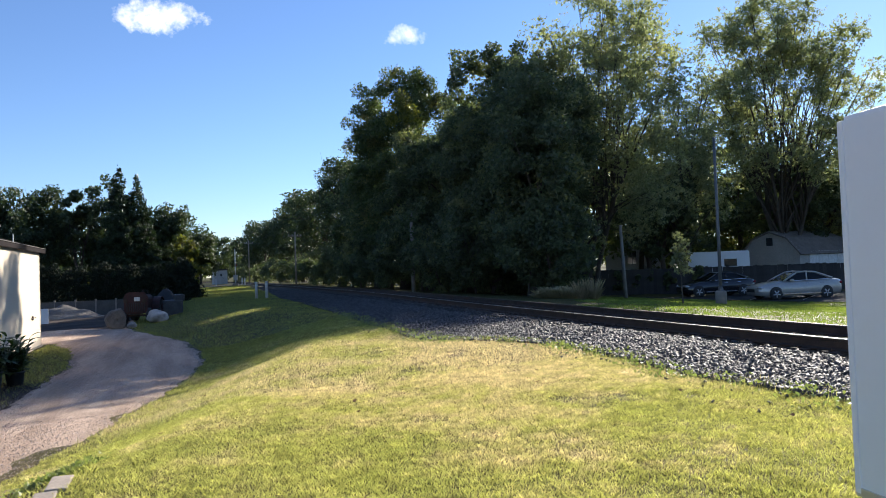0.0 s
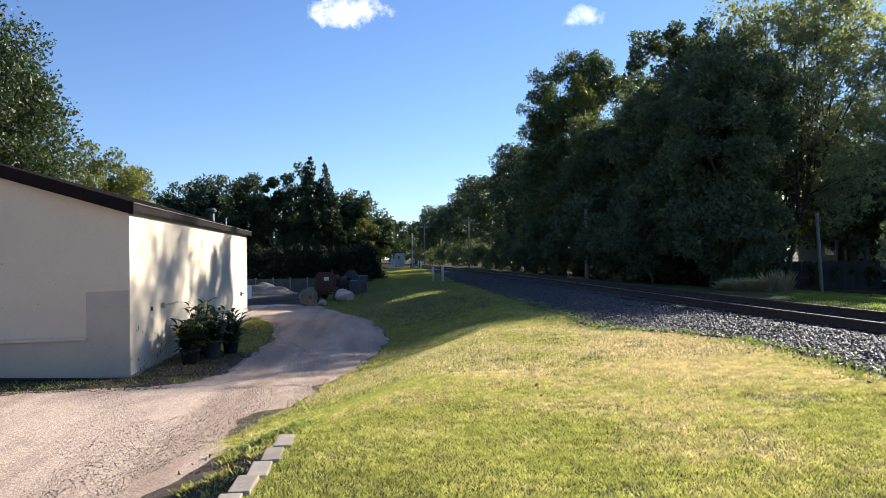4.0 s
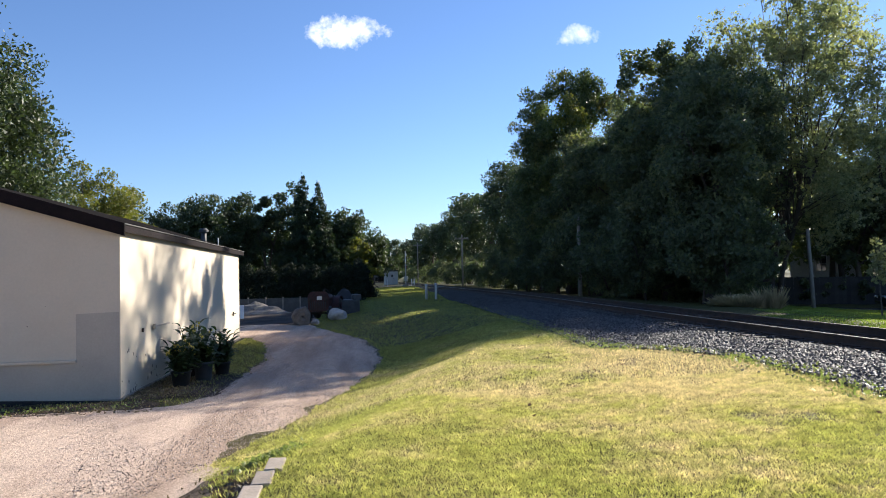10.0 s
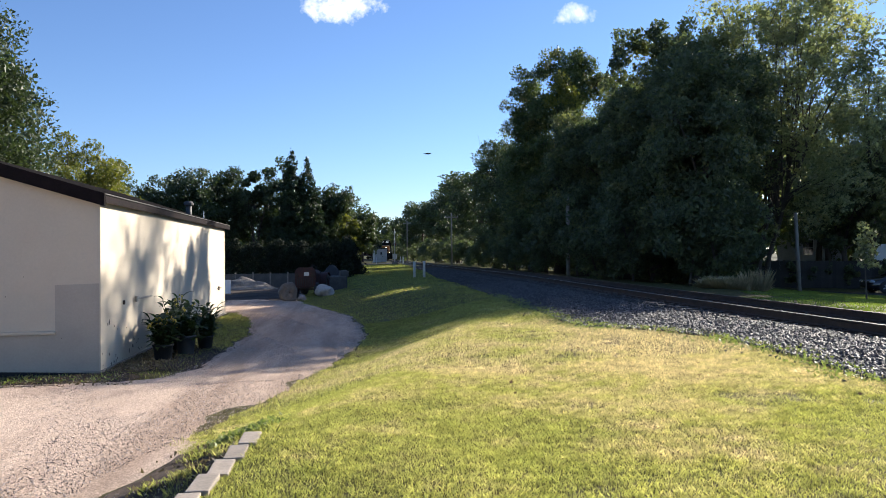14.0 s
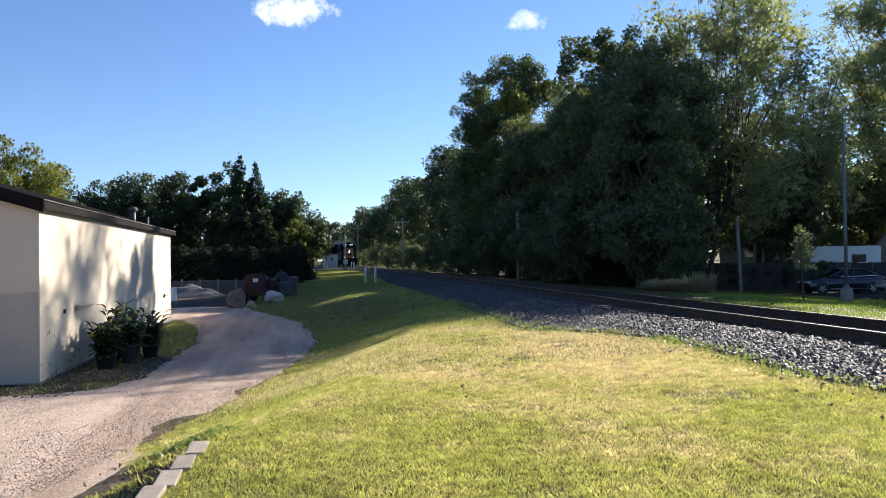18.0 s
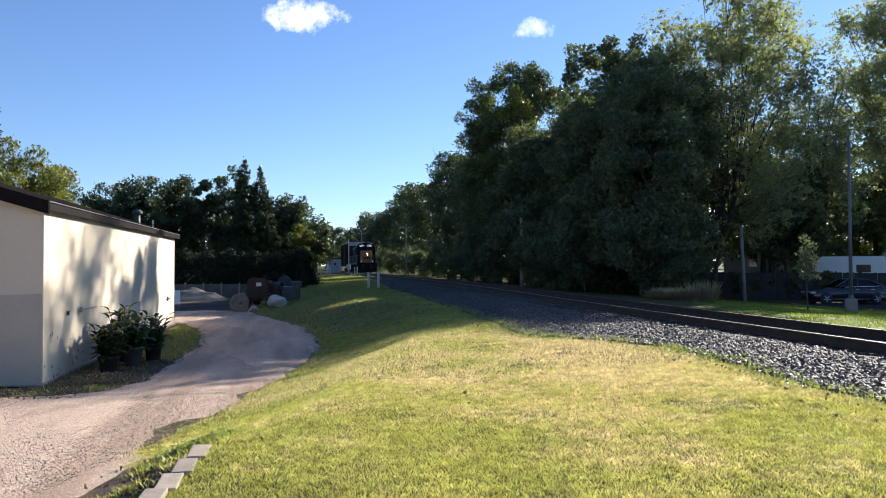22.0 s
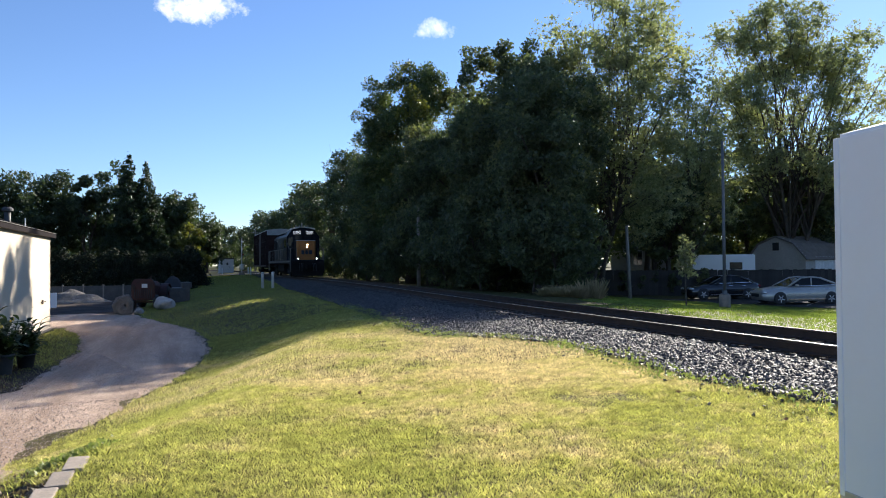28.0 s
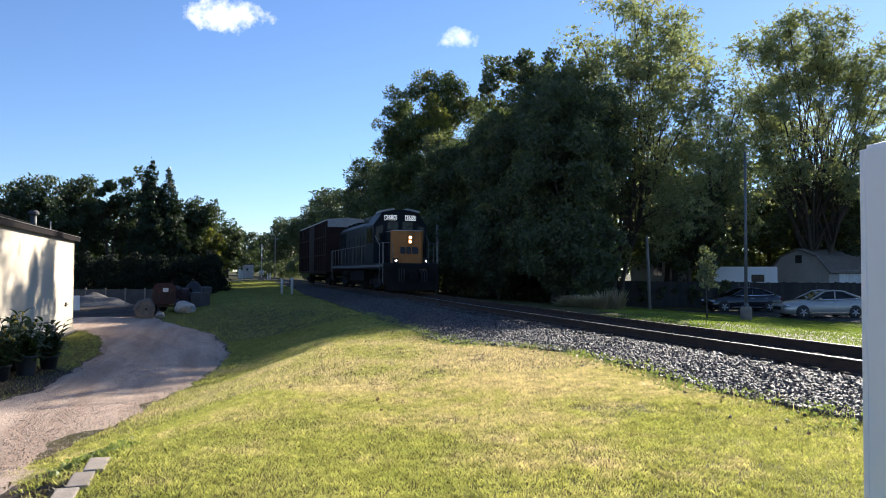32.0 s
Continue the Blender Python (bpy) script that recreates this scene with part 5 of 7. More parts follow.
board = thing("notice_board", -7.62, 44.0, -0.5, 12, "white board standing against the yard fence", "notice board")
bm = bmesh.new()
box(bm, -0.30, 0.30, -0.03, 0.03, 0.0, 0.85, 0.01, Matrix.Rotation(radians(-6), 4, "X"))
part("panel", bm, M_WHITE, board)


def wheel(parent, x, y, z, r, w, spin_axis="X", rim=None, name="wheel"):
    m = Matrix.Translation((x, y, z)) @ (Matrix.Rotation(math.pi / 2, 4, "Y") if spin_axis == "X" else Matrix.Rotation(math.pi / 2, 4, "X"))
    hub = new(name)
    hub.empty_display_size = 0.1
    hub.parent = parent
    bm = bmesh.new()
    lathe(bm, [(r * 0.66, -w / 2), (r * 0.93, -w / 2), (r, -w * 0.32), (r, w * 0.32), (r * 0.93, w / 2), (r * 0.66, w / 2)], 28, m)
    part("tyre", bm, M_BLACK, hub, "black rubber tyre", smooth=True)
    bm = bmesh.new()
    lathe(bm, [(r * 0.2, -w * 0.44), (r * 0.64, -w * 0.40), (r * 0.67, -w * 0.48), (r * 0.67, w * 0.48), (r * 0.64, w * 0.40), (r * 0.2, w * 0.44)], 24, m)
    for k in range(5):
        a = 2 * math.pi * k / 5
        tube(bm, [m @ Vector((0.1 * r * math.cos(a), 0.1 * r * math.sin(a), s * w * 0.47)) for s in (1,)] + [m @ Vector((0.62 * r * math.cos(a), 0.62 * r * math.sin(a), w * 0.47))], [0.12 * r, 0.09 * r], 5)
    part("rim", bm, rim or M_TRIMGREY, hub, "metal wheel rim")
    return hub


def old_tractor():
    t = thing("old_tractor", -2.55, 42.2, -0.48, -12, "old rusty dark-red tractor parked in the shade", "tractor")
    bm = bmesh.new()
    prism(bm, [(-0.40, 0.66), (0.40, 0.66), (0.42, 1.20), (0.30, 1.40), (-0.30, 1.40), (-0.42, 1.20)], "y", -1.2, 0.5)
    bmesh.ops.bevel(bm, geom=bm.edges[:], offset=0.04, segments=2, affect="EDGES")
    part("hood", bm, M_REDPAINT, t)
    bm = bmesh.new()
    prism(bm, [(-0.58, 0.46), (0.58, 0.46), (0.60, 1.34), (0.42, 1.56), (-0.42, 1.56), (-0.60, 1.34)], "y", -1.30, -1.18)
    bmesh.ops.bevel(bm, geom=bm.edges[:], offset=0.03, segments=2, affect="EDGES")
    shell = part("radiator_shell", bm, M_REDPAINT, t)
    for k in range(9):
        bm = bmesh.new()
        box(bm, -0.42 + 0.105 * k - 0.016, -0.42 + 0.105 * k + 0.016, -1.335, -1.29, 0.56, 1.02, 0.005)
        part("grille_bar", bm, M_BLACK, shell)
    bm = bmesh.new()
    box(bm, -0.06, 0.22, -1.33, -1.30, 1.10, 1.30, 0.01)
    part("plate", bm, M_POST, shell, "pale worn plate on the front")
    for s in (-1, 1):
        bm = bmesh.new()
        lathe(bm, [(0.04, 0.10), (0.10, 0.04), (0.115, -0.02), (0.10, -0.03)], 14, Matrix.Translation((s * 0.46, -1.36, 1.12)) @ Matrix.Rotation(-math.pi / 2, 4, "X"))
        part("lamp", bm, M_RUST, shell)
        bm = bmesh.new()
        ring = [(s * 0.62, 0.75 + 0.66 * math.cos(a), 0.58 + 0.66 * math.sin(a)) for a in np.linspace(0.15, math.pi - 0.1, 11)]
        for (x0, y0, z0), (x1, y1, z1) in zip(ring, ring[1:]):
            vs = [bm.verts.new(p) for p in ((x0 - 0.19, y0, z0), (x0 + 0.19, y0, z0), (x1 + 0.19, y1, z1), (x1 - 0.19, y1, z1), (x0 - 0.19, y0, z0 + 0.03), (x0 + 0.19, y0, z0 + 0.03), (x1 + 0.19, y1, z1 + 0.03), (x1 - 0.19, y1, z1 + 0.03))]
            for q in ((0, 1, 2, 3), (4, 5, 6, 7), (0, 1, 5, 4), (2, 3, 7, 6), (1, 2, 6, 5), (0, 3, 7, 4)):
                bm.faces.new([vs[i] for i in q])
        part("mudguard", bm, M_REDPAINT, t)
    bm = bmesh.new()
    box(bm, -0.3, 0.3, 0.6, 1.1, 0.75, 0.95, 0.04), box(bm, -0.28, 0.28, 1.05, 1.15, 0.9, 1.3, 0.04)
    part("seat", bm, M_BLACK, t)
    bm = bmesh.new()
    tube(bm, [(0, 0.1, 1.1), (0, 0.35, 1.45)], 0.02, 6)
    ringp = [(0.19 * math.cos(a), 0.36 + 0.06 * math.sin(a), 1.46 + 0.18 * math.sin(a)) for a in np.linspace(0, 2 * math.pi, 15)]
    tube(bm, ringp, 0.015, 5)
    part("steering_wheel", bm, M_BLACK, t)
    bm = bmesh.new()
    tube(bm, [(0.2, -0.6, 1.35), (0.2, -0.6, 1.72)], 0.035, 8)
    part("exhaust", bm, M_RUST, t)
    for x, y, r, w in ((-0.62, 0.75, 0.58, 0.3), (0.62, 0.75, 0.58, 0.3), (-0.58, -1.0, 0.36, 0.18), (0.58, -1.0, 0.36, 0.18)):
        wheel(t, x, y, r, r, w, rim=M_REDPAINT)
    bm = bmesh.new()
    tube(bm, [(-0.6, 0.75, 0.58), (0.6, 0.75, 0.58)], 0.09, 8), tube(bm, [(-0.6, -1.0, 0.36), (0.6, -1.0, 0.36)], 0.05, 8), box(bm, -0.2, 0.2, -1.1, 0.9, 0.42, 0.68, 0.04)
    part("chassis", bm, M_RUST, t)


old_tractor()
tk = thing("steel_tank", -1.35, 43.6, -0.42, 6, "grey steel box tank on the grass edge", "tank")
bm = bmesh.new()
box(bm, -0.85, 0.75, -0.6, 0.6, 0.05, 0.95, 0.08)
part("body", bm, M_TANK, tk)
bm = bmesh.new()
box(bm, 0.35, 0.85, -0.55, 0.5, 0.9, 1.25, 0.06)
part("lid", bm, M_TANK, tk)
tp = thing("covered_heap", -1.55, 46.2, -0.42, 0, "dark tarpaulin drawn over a pointed heap", "covered heap")
bm = bmesh.new()
lathe(bm, [(0.95, 0.0), (0.85, 0.4), (0.60, 0.95), (0.28, 1.4), (0.08, 1.55)], 18)
for v in bm.verts:
    v.co += Vector((noise.noise(v.co * 2), noise.noise(v.co * 2 + Vector((5, 0, 0))), 0)) * 0.14
part("tarpaulin", bm, M_TARP, tp)

# ---- across the track: sapling, cars, fence, houses ----
gen = np.random.default_rng(31)
sap = tree("sapling", 16.78, 22.6, 2.5, [(0.1 * math.cos(k * 2.1), 0.12 * math.sin(k * 1.7), 1.4 + 0.15 * k, 0.36 - 0.025 * k, 1.0) for k in range(9)], 460, 0.14, M_LEAF_AIRY, 32, "young staked sapling with sunlit leaves", trunk=0.028, category="sapling", branches=9, fork=0.45)

M_GLASS = gloss("dark_car_glass", (0.03, 0.035, 0.04), 0.06)
M_CHROME = gloss("chrome", (0.7, 0.7, 0.72), 0.12, 1.0)
M_LAMPGLASS = gloss("headlamp_glass", (0.65, 0.67, 0.70), 0.1, 0.4)
M_TAIL = gloss("red_tail_lamp", (0.25, 0.01, 0.012), 0.15)


def sedan(x, y, heading, paint, label, L=4.82, W=1.86, H=1.47):
    """A saloon car; its nose points along local -y."""
    z = float(land(x, y)) + 0.02
    t = thing("car", x, y, z, heading, label, "car", "parked cars")
    hl = L / 2
    # body shell as a loft of cross-sections: y, half width, sill, waist
    st = [(-hl, 0.52, 0.34, 0.62), (-hl + 0.12, 0.74, 0.24, 0.72), (-hl + 0.45, 0.86, 0.20, 0.80), (-1.35, 0.91, 0.19, 0.92), (-0.95, W / 2, 0.19, 0.96), (0.6, W / 2, 0.19, 1.0), (1.35, 0.92, 0.19, 1.03), (hl - 0.35, 0.86, 0.24, 1.05), (hl - 0.08, 0.76, 0.32, 0.98), (hl, 0.60, 0.40, 0.80)]
    bm = bmesh.new()
    rings = []
    for yy, w, lo, hi in st:
        pts = [(-w * 0.92, lo), (-w, lo + 0.16), (-w * 1.0, (lo + hi) / 2), (-w * 0.97, hi - 0.10), (-w * 0.86, hi), (0, hi + 0.035), (w * 0.86, hi), (w * 0.97, hi - 0.10), (w, (lo + hi) / 2), (w, lo + 0.16), (w * 0.92, lo)]
        rings.append([bm.verts.new((px, yy, pz)) for px, pz in pts])
    for a, b in zip(rings, rings[1:]):
        for k in range(len(a)):
            j = (k + 1) % len(a)
            bm.faces.new((a[k], a[j], b[j], b[k]))
    bm.faces.new(rings[0]), bm.faces.new(rings[-1])
    part("body", bm, paint, t, smooth=True)
    # cabin: roof, pillars and glass
    roof = [(-1.00, 0.96), (-0.12, H - 0.06), (0.38, H), (0.92, H - 0.05), (1.78, 1.08)]
    bm = bmesh.new()
    rings = []
    for yy, zz in roof:
        w = 0.60 if zz > 1.3 else 0.78
        rings.append([bm.verts.new(p) for p in ((-w, yy, zz), (0, yy, zz + 0.03), (w, yy, zz))])
    for a, b in zip(rings[1:4], rings[2:4]):
        bm.faces.new((a[0], a[1], b[1], b[0])), bm.faces.new((a[1], a[2], b[2], b[1]))
    for s in (-1, 1):
        for (y0, z0), (y1, z1), wd in ((roof[0], roof[1], 0.05), (roof[4], roof[3], 0.07)):
            tube(bm, [(s * 0.80, y0, z0), (s * 0.62, y1, z1)], [wd, wd * 0.8], 6)
        tube(bm, [(s * 0.62, -0.12, H - 0.06), (s * 0.625, 0.38, H - 0.005), (s * 0.62, 0.92, H - 0.05)], 0.045, 6)
        tube(bm, [(s * 0.84, 0.32, 1.0), (s * 0.63, 0.42, H - 0.02)], 0.04, 6)
    part("roof", bm, paint, t, smooth=True)
    def pane(name, pts):
        b = bmesh.new()
        b.faces.new([b.verts.new(p) for p in pts])
        r = bmesh.ops.solidify(b, geom=b.faces[:], thickness=0.008)
        part(name, b, M_GLASS, t)
    pane("windscreen", [(-0.76, -0.98, 0.97), (0.76, -0.98, 0.97), (0.58, -0.13, H - 0.07), (-0.58, -0.13, H - 0.07)])
    pane("rear_window", [(-0.74, 1.76, 1.08), (0.74, 1.76, 1.08), (0.57, 0.94, H - 0.06), (-0.57, 0.94, H - 0.06)])
    for s in (-1, 1):
        pane("side_window", [(s * 0.835, -0.84, 1.0), (s * 0.835, 0.30, 1.02), (s * 0.635, 0.38, H - 0.05), (s * 0.635, -0.09, H - 0.09)])
        pane("side_window", [(s * 0.835, 0.37, 1.02), (s * 0.81, 1.50, 1.07), (s * 0.635, 0.88, H - 0.08), (s * 0.635, 0.46, H - 0.05)])
        bm = bmesh.new()
        box(bm, s * 0.93 - 0.07, s * 0.93 + 0.07, -0.62, -0.46, 0.98, 1.10, 0.03)
        part("mirror", bm, paint, t)
        bm = bmesh.new()
        tube(bm, [(s * 0.89, -0.72, 1.0), (s * 0.88, 0.5, 1.025), (s * 0.85, 1.68, 1.065)], 0.014, 5)
        part("window_trim", bm, M_CHROME, t)
        bm = bmesh.new()
        box(bm, s * (W / 2 - 0.005) - 0.012, s * (W / 2 - 0.005) + 0.012, -1.0, 1.2, 0.27, 0.33, 0.005)
        part("sill_trim", bm, M_CHROME, t)
        for yy in (0.18, 1.02):
            bm = bmesh.new()
            tube(bm, [(s * (W / 2 + 0.015), yy, 0.86), (s * (W / 2 + 0.015), yy + 0.2, 0.865)], 0.014, 5)
            part("door_handle", bm, M_CHROME, t)
        bm = bmesh.new()
        lump(bm, (s * 0.66, -hl + 0.2, 0.66), (0.19, 0.16, 0.085), 1.0, 0.02, 2)
        part("headlight", bm, M_LAMPGLASS, t, smooth=True)
        bm = bmesh.new()
        lump(bm, (s * 0.68, hl - 0.12, 0.84), (0.16, 0.12, 0.09), 2.0, 0.02, 2)
        part("tail_light", bm, M_TAIL, t, smooth=True)
        for yy in (-1.45, 1.38):
            bm = bmesh.new()
            lathe(bm, [(0.365, -0.02), (0.365, 0.02)], 24, Matrix.Translation((s * (W / 2 - 0.03), yy, 0.34)) @ Matrix.Rotation(math.pi / 2, 4, "Y"))
            part("wheel_arch", bm, M_BLACK, t)
            wheel(t, s * (W / 2 - 0.07), yy, 0.33, 0.33, 0.22)
    bm = bmesh.new()
    box(bm, -0.42, 0.42, -hl - 0.01, -hl + 0.10, 0.42, 0.60, 0.02)
    part("grille", bm, M_BLACK, t)
    bm = bmesh.new()
    box(bm, -0.26, 0.26, hl - 0.05, hl + 0.012, 0.60, 0.71, 0.005)
    part("number_plate", bm, M_POST, t)
    return t


sedan(31.36, 32.24, -105, gloss("silver_beige_car_paint", (0.44, 0.42, 0.39), 0.3, 0.35, 0.6), "silver-beige saloon car parked at the lawn's edge", H=1.49)
sedan(31.1, 38.25, -105, gloss("black_car_paint", (0.018, 0.02, 0.024), 0.22, 0.2, 0.7), "dark saloon car parked beside a silver one", L=4.6, H=1.48)
M_LINE = mat("white_line_paint", (0.72, 0.72, 0.70), (0.6, 0.6, 0.58), 3.0, 0.8, where="world")
marks = thing("parking_lines", 0, 0, 0, 0, "white painted parking lines", "road marking", kind="structure")
for k in range(4):
    bm = bmesh.new()
    cx, cy = 29.0 + 1.55 * k, 32.9 - 2.15 * k
    prism(bm, [(cx, cy), (cx + 0.10, cy + 0.06), (cx + 3.4, cy + 2.5), (cx + 3.3, cy + 2.44)], "z", float(land(cx, cy)) + 0.005, float(land(cx, cy)) + 0.045)
    part("line", bm, M_LINE, marks)

M_DARKFENCE = mat("dark_stained_fence", (0.055, 0.05, 0.048), (0.035, 0.032, 0.03), 2.0, 0.85, relief=0.4, vary=0.4)
gfence = thing("garden_fence", 0, 0, 0, 0, "dark wooden board fence behind the parking lot", "fence")
f0, f1 = Vector((25.6, 47.5, 0)), Vector((48.0, 34.3, 0))
n_board = 118
bm = bmesh.new()
box(bm, -0.118, 0.118, -0.012, 0.012, 0.0, 1.80, 0.004)
b0 = part("board", bm, M_DARKFENCE, gfence)
ang = math.degrees(math.atan2(f1.y - f0.y, f1.x - f0.x))
for k in range(n_board):
    p = f0.lerp(f1, k / (n_board - 1))
    ob = b0 if k == 0 else new("board", b0.data)
    ob.parent = gfence
    ob.matrix_basis = pose(p.x, p.y, float(land(p.x, p.y)) + rng.uniform(-0.02, 0.03), 0, rng.uniform(-0.6, 0.6), ang)
for k in range(9):
    p = f0.lerp(f1, k / 8)
    bm = bmesh.new()
    box(bm, -0.06, 0.06, 0.02, 0.14, -0.1, 1.86, 0.01)
    part("post", bm, M_DARKFENCE, gfence).matrix_basis = pose(p.x, p.y, float(land(p.x, p.y)), 0, 0, ang)
# leafy tops hanging over the fence
for k, f in enumerate((0.02, 0.09, 0.16, 0.22, 0.29, 0.37)):
    p = f0.lerp(f1, f)
    gen = np.random.default_rng(330 + k)
    tree("fence_creeper", p.x, p.y + 0.3, 1.7, clumps((0, 0, 1.15), (1.1, 0.6, 0.85), 14, gen, (0.3, 0.5), lift=-1.1), 1800, 0.17, M_LEAF_DARK, 340 + k, "creeper growing over the dark garden fence", trunk=0.04, category="shrub", group="creepers on the fence", branches=5)

M_SIDING = mat("pale_grey_siding", (0.50, 0.50, 0.50), (0.44, 0.44, 0.44), 1.0, 0.75, relief=0.15, where="world")
M_TANSIDING = mat("tan_garage_siding", (0.46, 0.42, 0.38), (0.40, 0.37, 0.33), 1.0, 0.8, relief=0.15, where="world")
M_WFRAME = mat("white_window_frame", (0.75, 0.75, 0.74), None, 3.0, 0.5, relief=0)


def house(name, x, y, rz, w, d, eave, ridge, wallm, label, window=None, wing=None, door=None):
    z = float(land(x, y)) - 0.1
    t = thing(name, x, y, z, rz, label, "house")
    bm = bmesh.new()
    prism(bm, [(-w / 2, 0), (w / 2, 0), (w / 2, eave), (0, ridge), (-w / 2, eave)], "y", 0, d)
    walls = part("wall", bm, wallm, t)
    sl = (ridge - eave) / (w / 2)
    for s in (-1, 1):
        bm = bmesh.new()
        e = 0.3
        prism(bm, [(0, ridge + 0.02), (s * (w / 2 + e), eave - sl * e + 0.02), (s * (w / 2 + e), eave - sl * e + 0.16), (0, ridge + 0.17)], "y", -0.3, d + 0.3)
        part("roof", bm, M_SHINGLE, t)
    # clapboard courses on the gable
    n = int(ridge / 0.22)
    for k in range(n):
        zz = 0.1 + 0.22 * k
        hw = w / 2 if zz < eave else max((ridge - zz) / sl, 0.05)
        if hw < 0.2:
            continue
        bm = bmesh.new()
        prism(bm, [(-0.022, zz), (0.0, zz + 0.2), (0.0, zz)], "x", -hw + 0.01, hw - 0.01)
        part("siding_board", bm, wallm, walls)
    if window:
        wx, wz, ww, wh = window
        win = new("window")
        win.parent = t
        bm = bmesh.new()
        for a in ((wx - ww / 2 - 0.07, wx - ww / 2, wz - 0.07, wz + wh + 0.07), (wx + ww / 2, wx + ww / 2 + 0.07, wz - 0.07, wz + wh + 0.07), (wx - ww / 2, wx + ww / 2, wz - 0.07, wz), (wx - ww / 2, wx + ww / 2, wz + wh, wz + wh + 0.07), (wx - ww / 2, wx + ww / 2, wz + wh / 2 - 0.02, wz + wh / 2 + 0.02), (wx - 0.02, wx + 0.02, wz, wz + wh)):
            box(bm, a[0], a[1], -0.06, 0.0, a[2], a[3], 0.005)
        part("frame", bm, M_WFRAME, win)
        bm = bmesh.new()
        box(bm, wx - ww / 2, wx + ww / 2, -0.034, -0.026, wz, wz + wh)
        part("pane", bm, M_GLASS, win)
    if wing:
        a, b, z0, z1 = wing
        bm = bmesh.new()
        prism(bm, [(a, 0), (b, 0), (b, z1), (a, z0)], "y", 0.8, d - 0.4)
        part("wing", bm, wallm, t)
        bm = bmesh.new()
        prism(bm, [(a - 0.02, z0 + 0.02), (b + 0.25, z1 - 0.08), (b + 0.25, z1 + 0.06), (a - 0.02, z0 + 0.17)], "y", 0.5, d - 0.1)
        part("wing_roof", bm, M_SHINGLE, t)
    if door:
        a, b, h = door
        dr = new("garage_door")
        dr.parent = t
        for k in range(4):
            bm = bmesh.new()
            box(bm, a, b, -0.05, -0.0, 0.1 + k * h / 4, 0.1 + (k + 1) * h / 4 - 0.02, 0.01)
            part("door_panel", bm, M_WFRAME, dr)
    return t


house("house", 40.4, 62.1, -32, 4.2, 9.0, 4.3, 5.25, M_SIDING, "grey-sided house with a gable behind the trees", (0.45, 2.1, 0.8, 1.3), (2.1, 3.6, 3.5, 2.7))


def barn():
    """A gambrel-roofed garden barn."""
    x, y = 45.0, 48.3
    t = thing("garden_barn", x, y, float(land(x, y)) - 0.05, -78, "tan garden barn with a gambrel roof behind the fence", "barn")
    w, d, e, k, r = 2.6, 7.5, 2.68, 3.78, 4.38
    bm = bmesh.new()
    prism(bm, [(-w, 0), (w, 0), (w, e), (w * 0.62, k), (0, r), (-w * 0.62, k), (-w, e)], "y", 0, d)
    walls = part("wall", bm, M_TANSIDING, t)
    for q in range(18):
        zz = 0.1 + 0.235 * q
        hw = w if zz < e else (w - (zz - e) / (k - e) * 0.38 * w if zz < k else 0.62 * w * (r - zz) / (r - k))
        bm = bmesh.new()
        prism(bm, [(-0.022, zz), (0.0, zz + 0.215), (0.0, zz)], "x", -hw + 0.01, hw - 0.01)
        part("siding_board", bm, M_TANSIDING, walls)
    for s in (-1, 1):
        bm = bmesh.new()
        prism(bm, [(s * (w + 0.18), e - 0.2), (s * 0.62 * w, k + 0.01), (s * 0.62 * w, k + 0.11), (s * (w + 0.26), e - 0.16)], "y", -0.2, d + 0.2)
        part("roof", bm, M_ROOFTAN, t)
        bm = bmesh.new()
        prism(bm, [(s * 0.62 * w, k + 0.012), (0, r + 0.012), (0, r + 0.12), (s * 0.62 * w, k + 0.115)], "y", -0.2, d + 0.2)
        part("roof", bm, M_ROOFTAN, t)
    bm = bmesh.new()
    box(bm, -0.28, 0.28, -0.06, -0.005, 3.3, 3.95, 0.01)
    part("loft_hatch", bm, M_BLACK, t)
    for q in range(4):
        bm = bmesh.new()
        box(bm, w + 0.005, w + 0.06, 1.2 + 1.3 * q, 2.46 + 1.3 * q, 0.2, 2.75, 0.01)
        part("door_panel", bm, M_WFRAME, t, "pale door panel")


M_ROOFTAN = mat("weathered_brown_shingle", (0.20, 0.17, 0.15), (0.15, 0.13, 0.115), 2.0, 0.9, relief=0.5, where="world")
barn()


def camper():
    x, y = 38.0, 46.6
    t = thing("camper_trailer", x, y, float(land(x, y)), -41, "white camper trailer parked behind the fence", "camper trailer")
    bm = bmesh.new()
    prism(bm, [(-2.5, 0.55), (2.5, 0.55), (2.5, 2.90), (-2.2, 2.90), (-2.5, 2.5)], "y", 0, 2.2)
    bmesh.ops.bevel(bm, geom=bm.edges[:], offset=0.05, segments=2, affect="EDGES")
    part("body", bm, M_WHITE, t)
    bm = bmesh.new()
    box(bm, 0.7, 1.6, -0.02, 0.01, 1.75, 2.3, 0.01)
    part("window", bm, M_GLASS, t)
    bm = bmesh.new()
    box(bm, -2.1, -1.85, -0.02, 0.01, 2.15, 2.5, 0.01)
    part("vent", bm, M_BLACK, t)
    bm = bmesh.new()
    box(bm, -2.45, 2.45, -0.015, 0.01, 1.08, 1.16, 0.004)
    part("stripe", bm, M_TANK, t)
    for xx in (-0.4, 0.5):
        wheel(t, xx, 0.12, 0.35, 0.35, 0.22, "Y")
    bm = bmesh.new()
    box(bm, -2.4, 2.4, 0.2, 2.0, 0.4, 0.56, 0.01)
    part("chassis", bm, M_BLACK, t)


camper()


